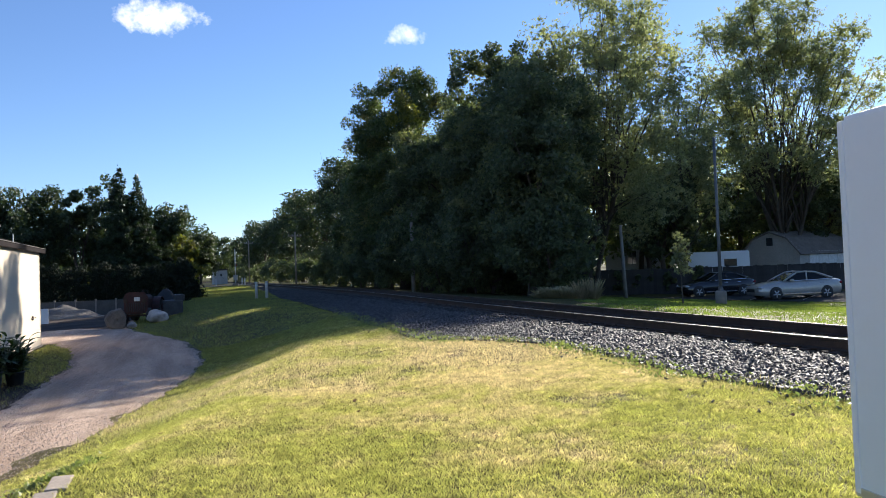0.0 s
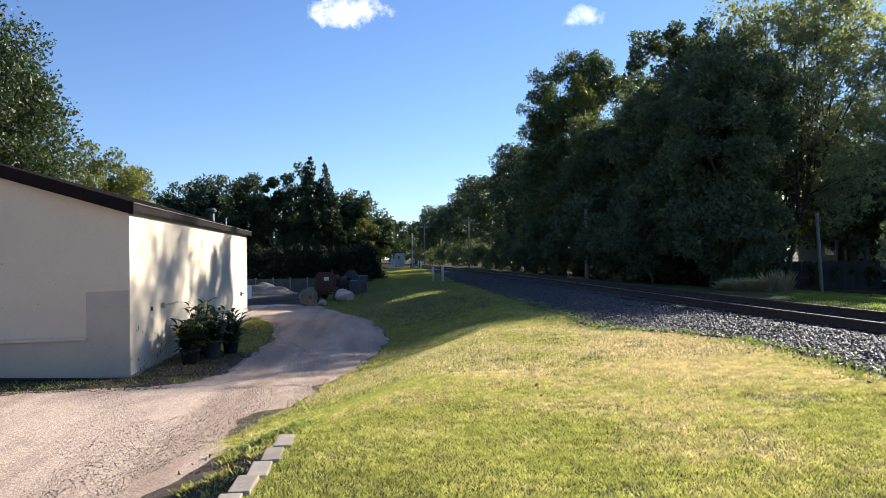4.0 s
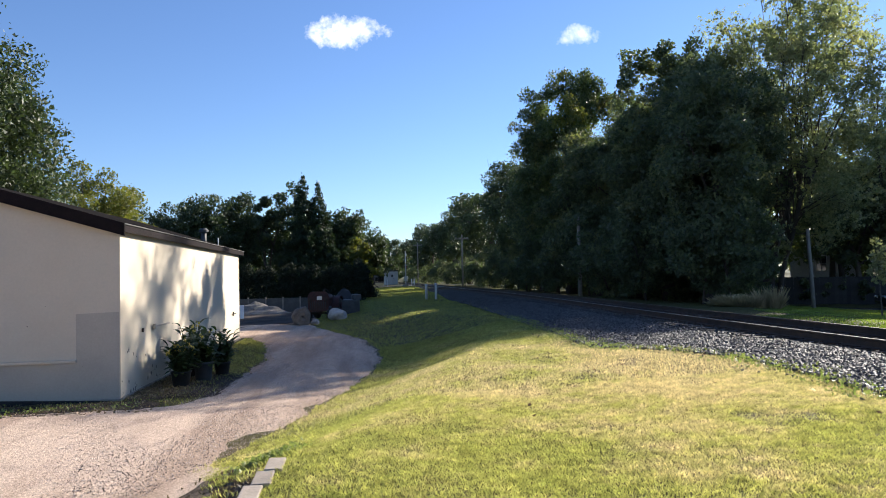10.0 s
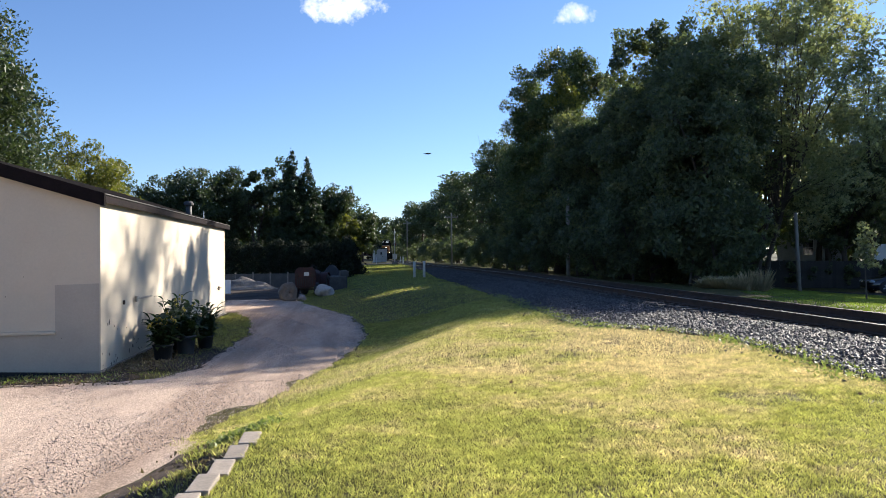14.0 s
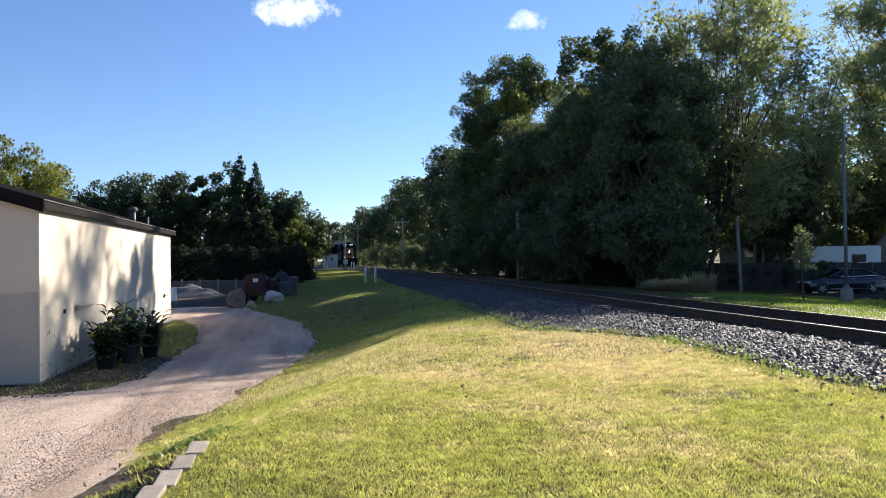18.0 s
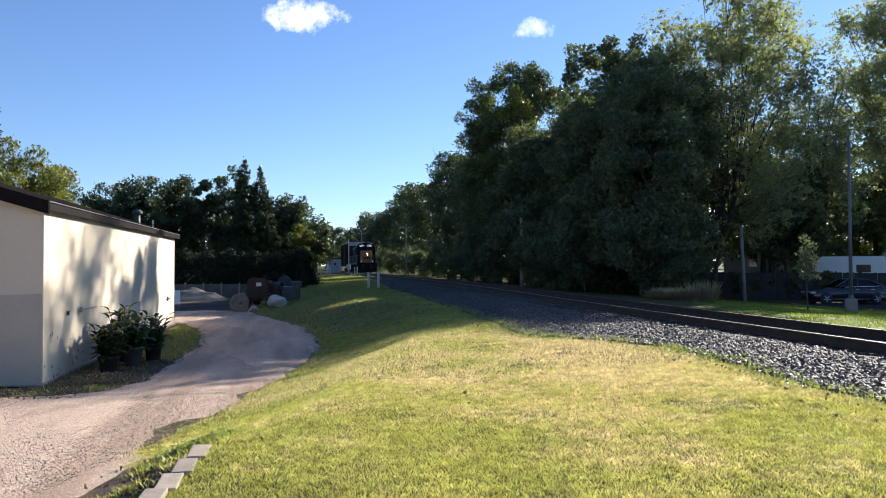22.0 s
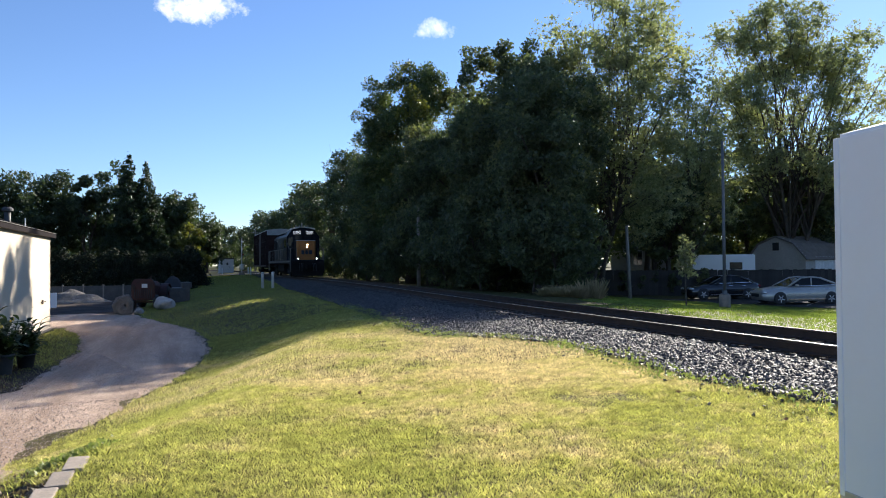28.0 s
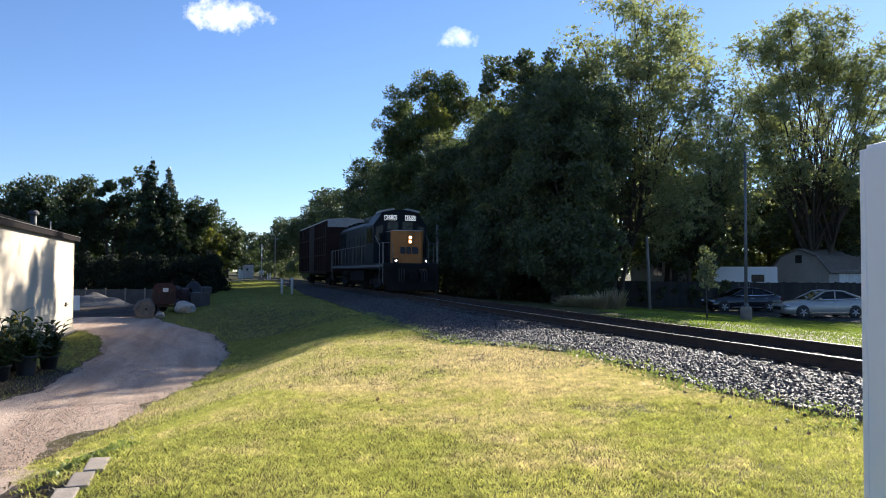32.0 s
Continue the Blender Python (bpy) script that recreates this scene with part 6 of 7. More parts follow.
# dry ornamental grass and dead stalks by the track
def tussock(x, y, h, r, count, seed, label, m, wd=0.009):
    gen = np.random.default_rng(seed)
    t = thing("grass_tussock", x, y, float(land(x, y)) - 0.02, 0, label, "ornamental grass", "dry grass by the track")
    a, rr = gen.uniform(0, 2 * math.pi, count), r * 0.35 * np.sqrt(gen.uniform(0, 1, count))
    base = np.stack([rr * np.cos(a), rr * np.sin(a), np.zeros(count)], -1)
    hh = h * gen.uniform(0.15, 1.1, count) ** 0.8
    out = gen.uniform(0.0, 1.0, count) * r
    tip = base + np.stack([out * np.cos(a), out * np.sin(a), hh], -1)
    mid = base + (tip - base) * 0.55 + np.stack([np.zeros(count), np.zeros(count), 0.12 * hh], -1)
    side = np.stack([-np.sin(a + gen.normal(size=count)), np.cos(a), np.zeros(count)], -1) * wd
    v = np.stack([base - side, base + side, mid + side, tip, mid - side], 1).reshape(-1, 3)
    finish("foliage", np_mesh("foliage", v, np.arange(5 * count).reshape(-1, 5)), m, t)


for k, (x, y, h, r, n) in enumerate([(14.6, 29.3, 0.42, 0.60, 700), (14.9, 29.0, 0.55, 0.62, 700), (15.2, 28.7, 0.46, 0.62, 700), (15.5, 28.4, 0.60, 0.55, 500), (15.8, 28.1, 0.85, 0.45, 300), (16.15, 27.8, 0.95, 0.48, 260)]):
    tussock(x, y, h, r, n, 400 + k, "clump of dry feathery grass beside the track" if h < 0.8 else "clump of tall dead stalks beside the track", M_STRAW)


# ---- the train ----
M_NAVY = mat("dark_blue_engine_paint", (0.009, 0.013, 0.019), (0.006, 0.008, 0.012), 1.5, 0.5, relief=0.08, stain=(0.022, 0.021, 0.019))
M_GOLD = mat("golden_yellow_engine_paint", (0.42, 0.17, 0.035), (0.34, 0.13, 0.03), 1.5, 0.6, relief=0.06, stain=(0.24, 0.11, 0.04))
M_OLDGOLD = mat("faded_dull_yellow", (0.10, 0.075, 0.03), (0.05, 0.04, 0.02), 2.0, 0.7, relief=0.05)
M_UNDER = mat("grimy_underframe", (0.018, 0.017, 0.016), (0.010, 0.010, 0.010), 2.0, 0.85, relief=0.3)
M_BOXCAR = mat("brown_boxcar_paint", (0.042, 0.023, 0.020), (0.030, 0.018, 0.016), 1.0, 0.7, relief=0.15, stain=(0.05, 0.04, 0.035))
M_CARROOF = mat("pale_galvanised_and_sunlit_roof", (0.48, 0.48, 0.47), (0.38, 0.38, 0.37), 1.0, 0.6, 0.3, relief=0.2)
M_LAMP = glow("lit_headlamp", (1.0, 0.90, 0.70), 7.0)
M_DITCH = glow("lit_ditch_lamp", (1.0, 0.93, 0.80), 5.0)
M_BOARD = glow("lit_board_digits", (0.85, 0.88, 0.90), 0.32)
M_RAILING = mat("pale_handrail_paint", (0.20, 0.20, 0.19), (0.13, 0.13, 0.12), 3.0, 0.7, relief=0)


for m in (M_NAVY, M_UNDER, M_BOXCAR):
    m.node_tree.nodes["Principled BSDF"].inputs["Specular IOR Level"].default_value = 0.15


def wheelset(parent, y, r, name="wheelset"):
    ob = new(name)
    ob.empty_display_size = 0.2
    ob.parent = parent
    ob.location = (0, y, r)
    for s in (-1, 1):
        bm = bmesh.new()
        lathe(bm, [(0.14, -0.06), (r * 0.8, -0.05), (r * 0.84, -0.07), (r, -0.07), (r, 0.045), (r + 0.028, 0.05), (r + 0.028, 0.075), (0.16, 0.07)], 26, Matrix.Translation((s * 0.755, 0, 0)) @ Matrix.Rotation(-s * math.pi / 2, 4, "Y"))
        for k in range(4):
            a = math.pi * k / 2
            box(bm, s * 0.755 + s * 0.055, s * 0.755 + s * 0.075, r * 0.5 * math.cos(a) - 0.05, r * 0.5 * math.cos(a) + 0.05, r * 0.5 * math.sin(a) - 0.05, r * 0.5 * math.sin(a) + 0.05)
        part("wheel", bm, M_UNDER, ob)
    bm = bmesh.new()
    tube(bm, [(-0.75, 0, 0), (0.75, 0, 0)], 0.085, 10)
    part("axle", bm, M_UNDER, ob)
    return ob


def bogie(parent, y, base, r):
    bm = bmesh.new()
    for s in (-1, 1):
        prism(bm, [(y - base / 2 - 0.45, r + 0.16), (y + base / 2 + 0.45, r + 0.16), (y + base / 2 + 0.40, r - 0.10), (y + base / 2 - 0.30, r - 0.12), (y + 0.55, r - 0.30), (y - 0.55, r - 0.30), (y - base / 2 + 0.30, r - 0.12), (y - base / 2 - 0.40, r - 0.10)], "x", s * 0.98 - 0.07, s * 0.98 + 0.07)
        for k in (-1, 1):
            box(bm, s * 1.02 - 0.10, s * 1.02 + 0.10, y + k * base / 2 - 0.17, y + k * base / 2 + 0.17, r - 0.17, r + 0.14, 0.03)
    box(bm, -0.95, 0.95, y - 0.3, y + 0.3, r - 0.2, r + 0.2, 0.03)
    part("bogie", bm, M_UNDER, parent)


def locomotive():
    """A hood engine; its nose points along local -y, rail level is z = 0."""
    t = thing("locomotive", 8.9, 60, 0, 0, "dark blue diesel locomotive with a golden-yellow nose and lit headlights", "locomotive")
    deck = 1.52
    bm = bmesh.new()
    box(bm, -1.45, 1.45, -8.6, 8.6, deck - 0.28, deck, 0.02)
    part("frame", bm, M_NAVY, t)
    bm = bmesh.new()
    for s in (-1, 1):
        box(bm, s * 1.47 - 0.012, s * 1.47 + 0.012, -8.5, 8.5, deck - 0.20, deck - 0.08, 0.004)
    part("sill_stripe", bm, M_RAILING, t, "pale grimy frame stripe")
    # long hood
    bm = bmesh.new()
    prism(bm, [(-0.92, deck), (0.92, deck), (0.92, deck + 2.35), (0.62, deck + 2.62), (-0.62, deck + 2.62), (-0.92, deck + 2.35)], "y", -4.2, 8.1)
    hood = part("long_hood", bm, M_NAVY, t)
    for k in range(12):
        for s in (-1, 1):
            bm = bmesh.new()
            box(bm, s * 0.93 - 0.018, s * 0.93 + 0.018, -3.9 + k, -3.06 + k, deck + 0.15, deck + 1.75, 0.01)
            part("hood_door", bm, M_NAVY, hood)
    for k in range(3):
        bm = bmesh.new()
        lathe(bm, [(0.62, deck + 2.60), (0.62, deck + 2.80), (0.50, deck + 2.84)], 20, Matrix.Translation((0, 3.4 + 1.5 * k, 0)))
        part("fan", bm, M_UNDER, hood)
    bm = bmesh.new()
    box(bm, -0.72, 0.72, -2.6, 0.2, deck + 2.55, deck + 2.86, 0.06)
    part("blower_housing", bm, M_NAVY, hood)
    bm = bmesh.new()
    box(bm, -0.2, 0.2, 1.3, 1.9, deck + 2.6, deck + 2.95, 0.04)
    part("exhaust_stack", bm, M_UNDER, hood)
    for s in (-1, 1):
        bm = bmesh.new()
        for k in range(8):
            box(bm, s * 0.94 - 0.02, s * 0.94 + 0.02, 5.4 + 0.3 * k, 5.62 + 0.3 * k, deck + 1.2, deck + 2.2, 0.005)
        part("radiator_grille", bm, M_UNDER, hood)
    # large faded strokes of the railway's mark along the hood
    for s in (-1, 1):
        for k, y in enumerate((-3.3, -2.5, -1.5, -0.6, 0.5, 1.3)):
            bm = bmesh.new()
            box(bm, s * 0.955 - 0.006, s * 0.955 + 0.006, y, y + 0.26, deck + 0.55, deck + 1.95, 0.004, Matrix.Translation((0, y, deck + 1.2)) @ Matrix.Rotation(radians((8, -10, 12, -6, 14, -14)[k]), 4, "X") @ Matrix.Translation((0, -y, -deck - 1.2)))
            part("mark", bm, M_OLDGOLD, hood, "faded dull-yellow mark")
    # cab with a peaked roof
    bm = bmesh.new()
    prism(bm, [(-1.48, deck), (1.48, deck), (1.48, deck + 2.10), (1.02, deck + 2.78), (0.3, deck + 2.94), (-0.3, deck + 2.94), (-1.02, deck + 2.78), (-1.48, deck + 2.10)], "y", -6.3, -4.2)
    cab = part("cab", bm, M_NAVY, t)
    # sunlight on the cab roof, put in as two pale slabs
    bm = bmesh.new()
    for s in (-1, 1):
        prism(bm, [(s * 0.36, deck + 2.955), (s * 1.0, deck + 2.815), (s * 1.06, deck + 2.79), (s * 1.06, deck + 2.90), (s * 0.36, deck + 3.03)], "y", -6.42, -4.9)
    part("cab_roof_panel", bm, M_CARROOF, cab, "roof panel coloured pale to look sunlit")
    def pane(pts):
        b = bmesh.new()
        b.faces.new([b.verts.new(p) for p in pts])
        bmesh.ops.solidify(b, geom=b.faces[:], thickness=0.02)
        part("window", b, M_GLASS, cab)
    yf = -6.315
    for s in (-1, 1):
        pane([(s * 0.12, yf, deck + 1.86), (s * 0.72, yf, deck + 1.86), (s * 0.72, yf, deck + 2.30), (s * 0.12, yf, deck + 2.30)])
        pane([(s * 0.95, yf, deck + 1.2), (s * 1.36, yf, deck + 1.2), (s * 1.36, yf, deck + 2.0), (s * 0.95, yf, deck + 2.1)])
        pane([(s * 1.493, -6.0, deck + 1.15), (s * 1.493, -5.3, deck + 1.15), (s * 1.493, -5.3, deck + 1.95), (s * 1.493, -6.0, deck + 1.95)])
        pane([(s * 1.493, -5.2, deck + 1.15), (s * 1.493, -4.5, deck + 1.15), (s * 1.493, -4.5, deck + 1.95), (s * 1.493, -5.2, deck + 1.95)])
        # lit number boards, turned a little outwards
        turn = Matrix.Translation((s * 0.55, -6.36, deck + 2.50)) @ Matrix.Rotation(radians(s * 14), 4, "Z")
        bm = bmesh.new()
        box(bm, -0.34, 0.34, -0.03, 0.09, -0.15, 0.15, 0.03, turn)
        board = part("number_board", bm, M_BLACK, cab, "black number board")
        bm = bmesh.new()
        for a, b, c, d in ((-0.33, 0.33, 0.115, 0.135), (-0.33, 0.33, -0.135, -0.115), (-0.335, -0.315, -0.12, 0.12), (0.315, 0.335, -0.12, 0.12)):
            box(bm, a, b, -0.042, -0.028, c, d, 0.003, turn)
        part("board_rim", bm, M_BOARD, board, "pale lit rim")
        cu = bpy.data.curves.new("digits", "FONT")
        cu.body, cu.size, cu.align_x, cu.align_y, cu.extrude = "2680", 0.27, "CENTER", "CENTER", 0.004
        tmp = bpy.data.objects.new("digits_source", cu)
        scene.collection.objects.link(tmp)
        me = bpy.data.meshes.new_from_object(tmp.evaluated_get(bpy.context.evaluated_depsgraph_get()))
        bpy.data.objects.remove(tmp)
        me.transform(turn @ pose(0, -0.036, 0, 90, 0, 0))
        me.materials.clear()
        finish("digits", me, M_BOARD, board, "lit white digits")
    # short hood: the golden nose
    bm = bmesh.new()
    prism(bm, [(-0.84, -7.5), (-0.84, -7.93), (-0.74, -8.05), (0.74, -8.05), (0.84, -7.93), (0.84, -7.5)], "z", deck, deck + 1.70)
    bmesh.ops.bevel(bm, geom=bm.edges[:], offset=0.03, segments=2, affect="EDGES")
    nose = part("nose_front", bm, M_GOLD, t, "golden-yellow nose")
    bm = bmesh.new()
    box(bm, -0.86, 0.86, -7.5, -6.3, deck, deck + 1.70, 0.04)
    part("short_hood", bm, M_NAVY, t)
    bm = bmesh.new()
    box(bm, -0.80, 0.80, -8.0, -6.3, deck + 1.69, deck + 1.74, 0.015)
    part("nose_top", bm, M_CARROOF, nose, "pale nose top")
    bm = bmesh.new()
    box(bm, -0.66, -0.20, -8.075, -8.04, deck + 0.1, deck + 1.5, 0.01)
    part("nose_door", bm, M_GOLD, nose)
    # the railway's mark, as plain dark strokes
    M_MARK = mat("dark_blue_mark", (0.02, 0.025, 0.04), None, 3.0, 0.6, relief=0)
    for cx, w in ((-0.30, 0.13), (0.02, 0.12), (0.36, 0.16)):
        bm = bmesh.new()
        prism(bm, [(cx - w, deck + 0.56), (cx - w + 0.05, deck + 0.50), (cx + w, deck + 0.50), (cx + w, deck + 0.80), (cx + w - 0.05, deck + 0.86), (cx - w, deck + 0.86)], "y", -8.09, -8.06)
        part("mark", bm, M_MARK, nose)
    bm = bmesh.new()
    box(bm, -0.06, 0.22, -8.12, -8.0, deck + 1.02, deck + 1.48, 0.03)
    hb = part("headlight_housing", bm, M_GOLD, nose)
    for z in (1.13, 1.35):
        bm = bmesh.new()
        lathe(bm, [(0.06, 0.0), (0.06, 0.03), (0.035, 0.05)], 16, Matrix.Translation((0.08, -8.12, deck + z)) @ Matrix.Rotation(math.pi / 2, 4, "X"))
        part("headlight", bm, M_LAMP, hb, "lit headlight")
    for s in (-1, 1):
        bm = bmesh.new()
        lathe(bm, [(0.05, 0.0), (0.05, 0.03), (0.03, 0.05)], 14, Matrix.Translation((s * 0.80, -8.64, deck + 0.12)) @ Matrix.Rotation(math.pi / 2, 4, "X"))
        part("ditch_light", bm, M_DITCH, t, "lit ditch light")
        bm = bmesh.new()
        box(bm, s * 0.80 - 0.13, s * 0.80 + 0.13, -8.64, -8.45, deck - 0.02, deck + 0.26, 0.02)
        part("ditch_light_box", bm, M_NAVY, t)
    # pilot, steps, coupler
    bm = bmesh.new()
    prism(bm, [(-1.45, 0.35), (1.45, 0.35), (1.45, deck - 0.1), (-1.45, deck - 0.1)], "y", -8.75, -8.6)
    prism(bm, [(-1.3, 0.12), (1.3, 0.12), (1.4, 0.6), (-1.4, 0.6)], "y", -8.95, -8.75)
    part("pilot", bm, M_UNDER, t)
    bm = bmesh.new()
    box(bm, -0.17, 0.17, -9.3, -8.7, 0.72, 1.05, 0.05), tube(bm, [(-0.1, -9.25, 0.72), (-0.1, -9.25, 1.1)], 0.1, 10)
    part("coupler", bm, M_UNDER, t)
    for s in (-1, 1):
        for k in range(3):
            bm = bmesh.new()
            x = s * (0.42 + 0.13 * k)
            tube(bm, [(x, -8.78, 1.22), (x + s * 0.03, -9.0, 1.16), (x + s * 0.06, -9.08, 0.85), (x + s * 0.04, -9.02, 0.55)], 0.028, 6)
            part("brake_hose", bm, M_BLACK, t)
    for s in (-1, 1):
        for e in (-1, 1):
            bm = bmesh.new()
            for k in range(4):
                box(bm, s * 1.30 - 0.2, s * 1.30 + 0.2, e * 8.15 - 0.35, e * 8.15 + 0.35, 0.42 + 0.3 * k, 0.45 + 0.3 * k, 0.005)
            part("step", bm, M_UNDER, t)
            bm = bmesh.new()
            tube(bm, [(s * 1.47, e * 8.55, 0.5), (s * 1.47, e * 8.55, deck + 1.05)], 0.025, 6), tube(bm, [(s * 1.47, e * 7.75, 0.5), (s * 1.47, e * 7.75, deck + 1.05)], 0.025, 6)
            part("grab_iron", bm, M_RAILING, t, "pale grab iron")
        bm = bmesh.new()
        tube(bm, [(s * 1.42, -4.0, deck + 1.05), (s * 1.42, 8.5, deck + 1.05)], 0.022, 6)
        hr = part("handrail", bm, M_RAILING, t, "pale handrail")
        for k in range(10):
            bm = bmesh.new()
            tube(bm, [(s * 1.42, -4.0 + 1.38 * k, deck - 0.05), (s * 1.42, -4.0 + 1.38 * k, deck + 1.05)], 0.02, 6)
            part("stanchion", bm, M_RAILING, hr)
        bm = bmesh.new()
        tube(bm, [(s * 1.42, -8.5, deck + 0.02), (s * 1.42, -8.5, deck + 1.05), (s * 1.42, -7.3, deck + 1.05), (s * 1.42, -6.4, deck + 1.5)], 0.022, 6)
        tube(bm, [(s * 1.42, -8.5, deck + 1.05), (s * 0.95, -8.55, deck + 1.05), (s * 0.95, -8.55, deck)], 0.022, 6)
        part("front_handrail", bm, M_RAILING, t, "pale handrail")
    bm = bmesh.new()
    prism(bm, [(-1.2, 1.15), (1.2, 1.15), (1.2, 0.55), (0.85, 0.22), (-0.85, 0.22), (-1.2, 0.55)], "y", -2.3, 2.3)
    part("fuel_tank", bm, M_UNDER, t)
    bm = bmesh.new()
    for s in (-1, 1):
        tube(bm, [(s * 1.25, 2.45, 0.95), (s * 1.25, 4.2, 0.95)], 0.17, 12)
    part("air_reservoir", bm, M_UNDER, t)
    sets = []
    for y in (-5.2, 5.2):
        bogie(t, y, 2.74, 0.508)
        for k in (-1.37, 1.37):
            sets.append(wheelset(t, y + k, 0.508))
    return t, sets


def boxcar():
    t = thing("boxcar", 9.0, 80, 0, 0, "tall brown ribbed boxcar with a pale roof", "railway wagon")
    L, z0, z1 = 15.6, 1.05, 4.95
    bm = bmesh.new()
    box(bm, -1.52, 1.52, -L / 2, L / 2, z0, z1, 0.02)
    body = part("body", bm, M_BOXCAR, t)
    bm = bmesh.new()
    prism(bm, [(-1.57, z1 - 0.02), (1.57, z1 - 0.02), (1.57, z1 + 0.06), (0, z1 + 0.22), (-1.57, z1 + 0.06)], "y", -L / 2 - 0.06, L / 2 + 0.06)
    part("roof", bm, M_CARROOF, t, "pale galvanised roof")
    for e in (-1, 1):
        bm = bmesh.new()
        box(bm, -1.53, 1.53, e * (L / 2 + 0.035) - 0.025, e * (L / 2 + 0.035) + 0.025, z1 - 0.52, z1 + 0.03, 0.01)
        part("end_fascia", bm, M_CARROOF, t, "pale board across the top of the end")
    for s in (-1, 1):
        for k in range(17):
            y = -L / 2 + 0.05 + k * (L - 0.1) / 16
            if abs(y) < 1.6:
                continue
            bm = bmesh.new()
            box(bm, s * 1.59 - 0.08, s * 1.59 + 0.08, y - 0.06, y + 0.06, z0 + 0.05, z1 - 0.05, 0.01)
            part("side_post", bm, M_BOXCAR, body)
        bm = bmesh.new()
        box(bm, s * 1.56 - 0.035, s * 1.56 + 0.035, -1.6, 1.6, z0 + 0.1, z1 - 0.15, 0.015)
        door = part("sliding_door", bm, M_BOXCAR, t)
        for k in range(6):
            bm = bmesh.new()
            box(bm, s * 1.60 - 0.02, s * 1.60 + 0.02, -1.5, 1.5, z0 + 0.35 + 0.6 * k, z0 + 0.42 + 0.6 * k, 0.008)
            part("door_rib", bm, M_BOXCAR, door)
        for z in (z0 + 1.25, z0 + 2.65):
            bm = bmesh.new()
            box(bm, s * 1.575 - 0.05, s * 1.575 + 0.05, -L / 2, -1.65, z, z + 0.09, 0.01)
            part("side_rail", bm, M_BOXCAR, body)
            bm = bmesh.new()
            box(bm, s * 1.575 - 0.05, s * 1.575 + 0.05, 1.65, L / 2, z, z + 0.09, 0.01)
            part("side_rail", bm, M_BOXCAR, body)
        bm = bmesh.new()
        box(bm, s * 1.58 - 0.04, s * 1.58 + 0.04, -L / 2, L / 2, z0 - 0.14, z0 + 0.06, 0.01)
        part("side_sill", bm, M_BOXCAR, t)
        bm = bmesh.new()
        for k in range(10):
            tube(bm, [(s * 1.62, -L / 2 + 0.15, z0 + 0.2 + 0.38 * k), (s * 1.62, -L / 2 + 0.6, z0 + 0.2 + 0.38 * k)], 0.016, 5)
        part("ladder", bm, M_RAILING, t)
    for e in (-1, 1):
        bm = bmesh.new()
        for k in range(9):
            box(bm, -1.4, 1.4, e * L / 2 - 0.05, e * L / 2 + 0.05, z0 + 0.3 + 0.4 * k, z0 + 0.42 + 0.4 * k, 0.02)
        part("end_rib", bm, M_BOXCAR, t)
        bm = bmesh.new()
        box(bm, -0.15, 0.15, e * (L / 2 + 0.35) - 0.4, e * (L / 2 + 0.35) + 0.4, 0.72, 1.02, 0.04)
        part("coupler", bm, M_UNDER, t)
    bm = bmesh.new()
    box(bm, -0.3, 0.3, -L / 2, L / 2, 0.7, 1.06, 0.02)
    part("centre_sill", bm, M_UNDER, t)
    sets = []
    for y in (-5.6, 5.6):
        bogie(t, y, 1.75, 0.42)
        for k in (-0.875, 0.875):
            sets.append(wheelset(t, y + k, 0.42))
    return t, sets


engine, engine_wheels = locomotive()
wagon, wagon_wheels = boxcar()


# ---- clouds and the bird ----
def cloud_mat(name, seed, soft, full):
    m, nt, p, out = nodes_of(name)
    nt.nodes.remove(p)
    vec = nt.nodes.new("ShaderNodeTexCoord").outputs["Object"]
    off = nt.nodes.new("ShaderNodeVectorMath")
    off.inputs[1].default_value = (seed, seed * 1.7, 0)
    link(nt, vec, off.inputs[0])
    n = noise_node(nt, off.outputs[0], 0.026, 7.0, 0.62)
    ln = nt.nodes.new("ShaderNodeVectorMath")
    ln.operation = "MULTIPLY"
    ln.inputs[1].default_value = soft
    link(nt, vec, ln.inputs[0])
    le = nt.nodes.new("ShaderNodeVectorMath")
    le.operation = "LENGTH"
    link(nt, ln.outputs[0], le.inputs[0])
    f = nt.nodes.new("ShaderNodeMath")
    f.operation, f.inputs[1].default_value = "MULTIPLY_ADD", 1.9
    sub = nt.nodes.new("ShaderNodeMath")
    sub.operation, sub.inputs[0].default_value = "SUBTRACT", -0.15
    link(nt, le.outputs["Value"], sub.inputs[1])
    link(nt, n, f.inputs[0]), link(nt, sub.outputs[0], f.inputs[2])
    cover = ramp(nt, f.outputs[0], (0, 0, 0), (full, full, full), 0.0, 0.85)
    e = nt.nodes.new("ShaderNodeEmission")
    shade = ramp(nt, noise_node(nt, off.outputs[0], 0.05, 5.0), (0.72, 0.78, 0.90), (1.0, 0.98, 0.97), 0.35, 0.55)
    link(nt, shade, e.inputs[0])
    e.inputs[1].default_value = CLOUD_GLOW
    tr = nt.nodes.new("ShaderNodeBsdfTransparent")
    ms = nt.nodes.new("ShaderNodeMixShader")
    link(nt, cover, ms.inputs[0]), link(nt, tr.outputs[0], ms.inputs[1]), link(nt, e.outputs[0], ms.inputs[2])
    link(nt, ms.outputs[0], out.inputs[0])
    return m


CLOUD_GLOW = 0.85
FAR = 1500.0


def sky_place(az, el):
    a, e = radians(az), radians(el)
    return Vector((FAR * math.sin(a), FAR * math.cos(a), 1.7 + FAR * math.tan(e)))


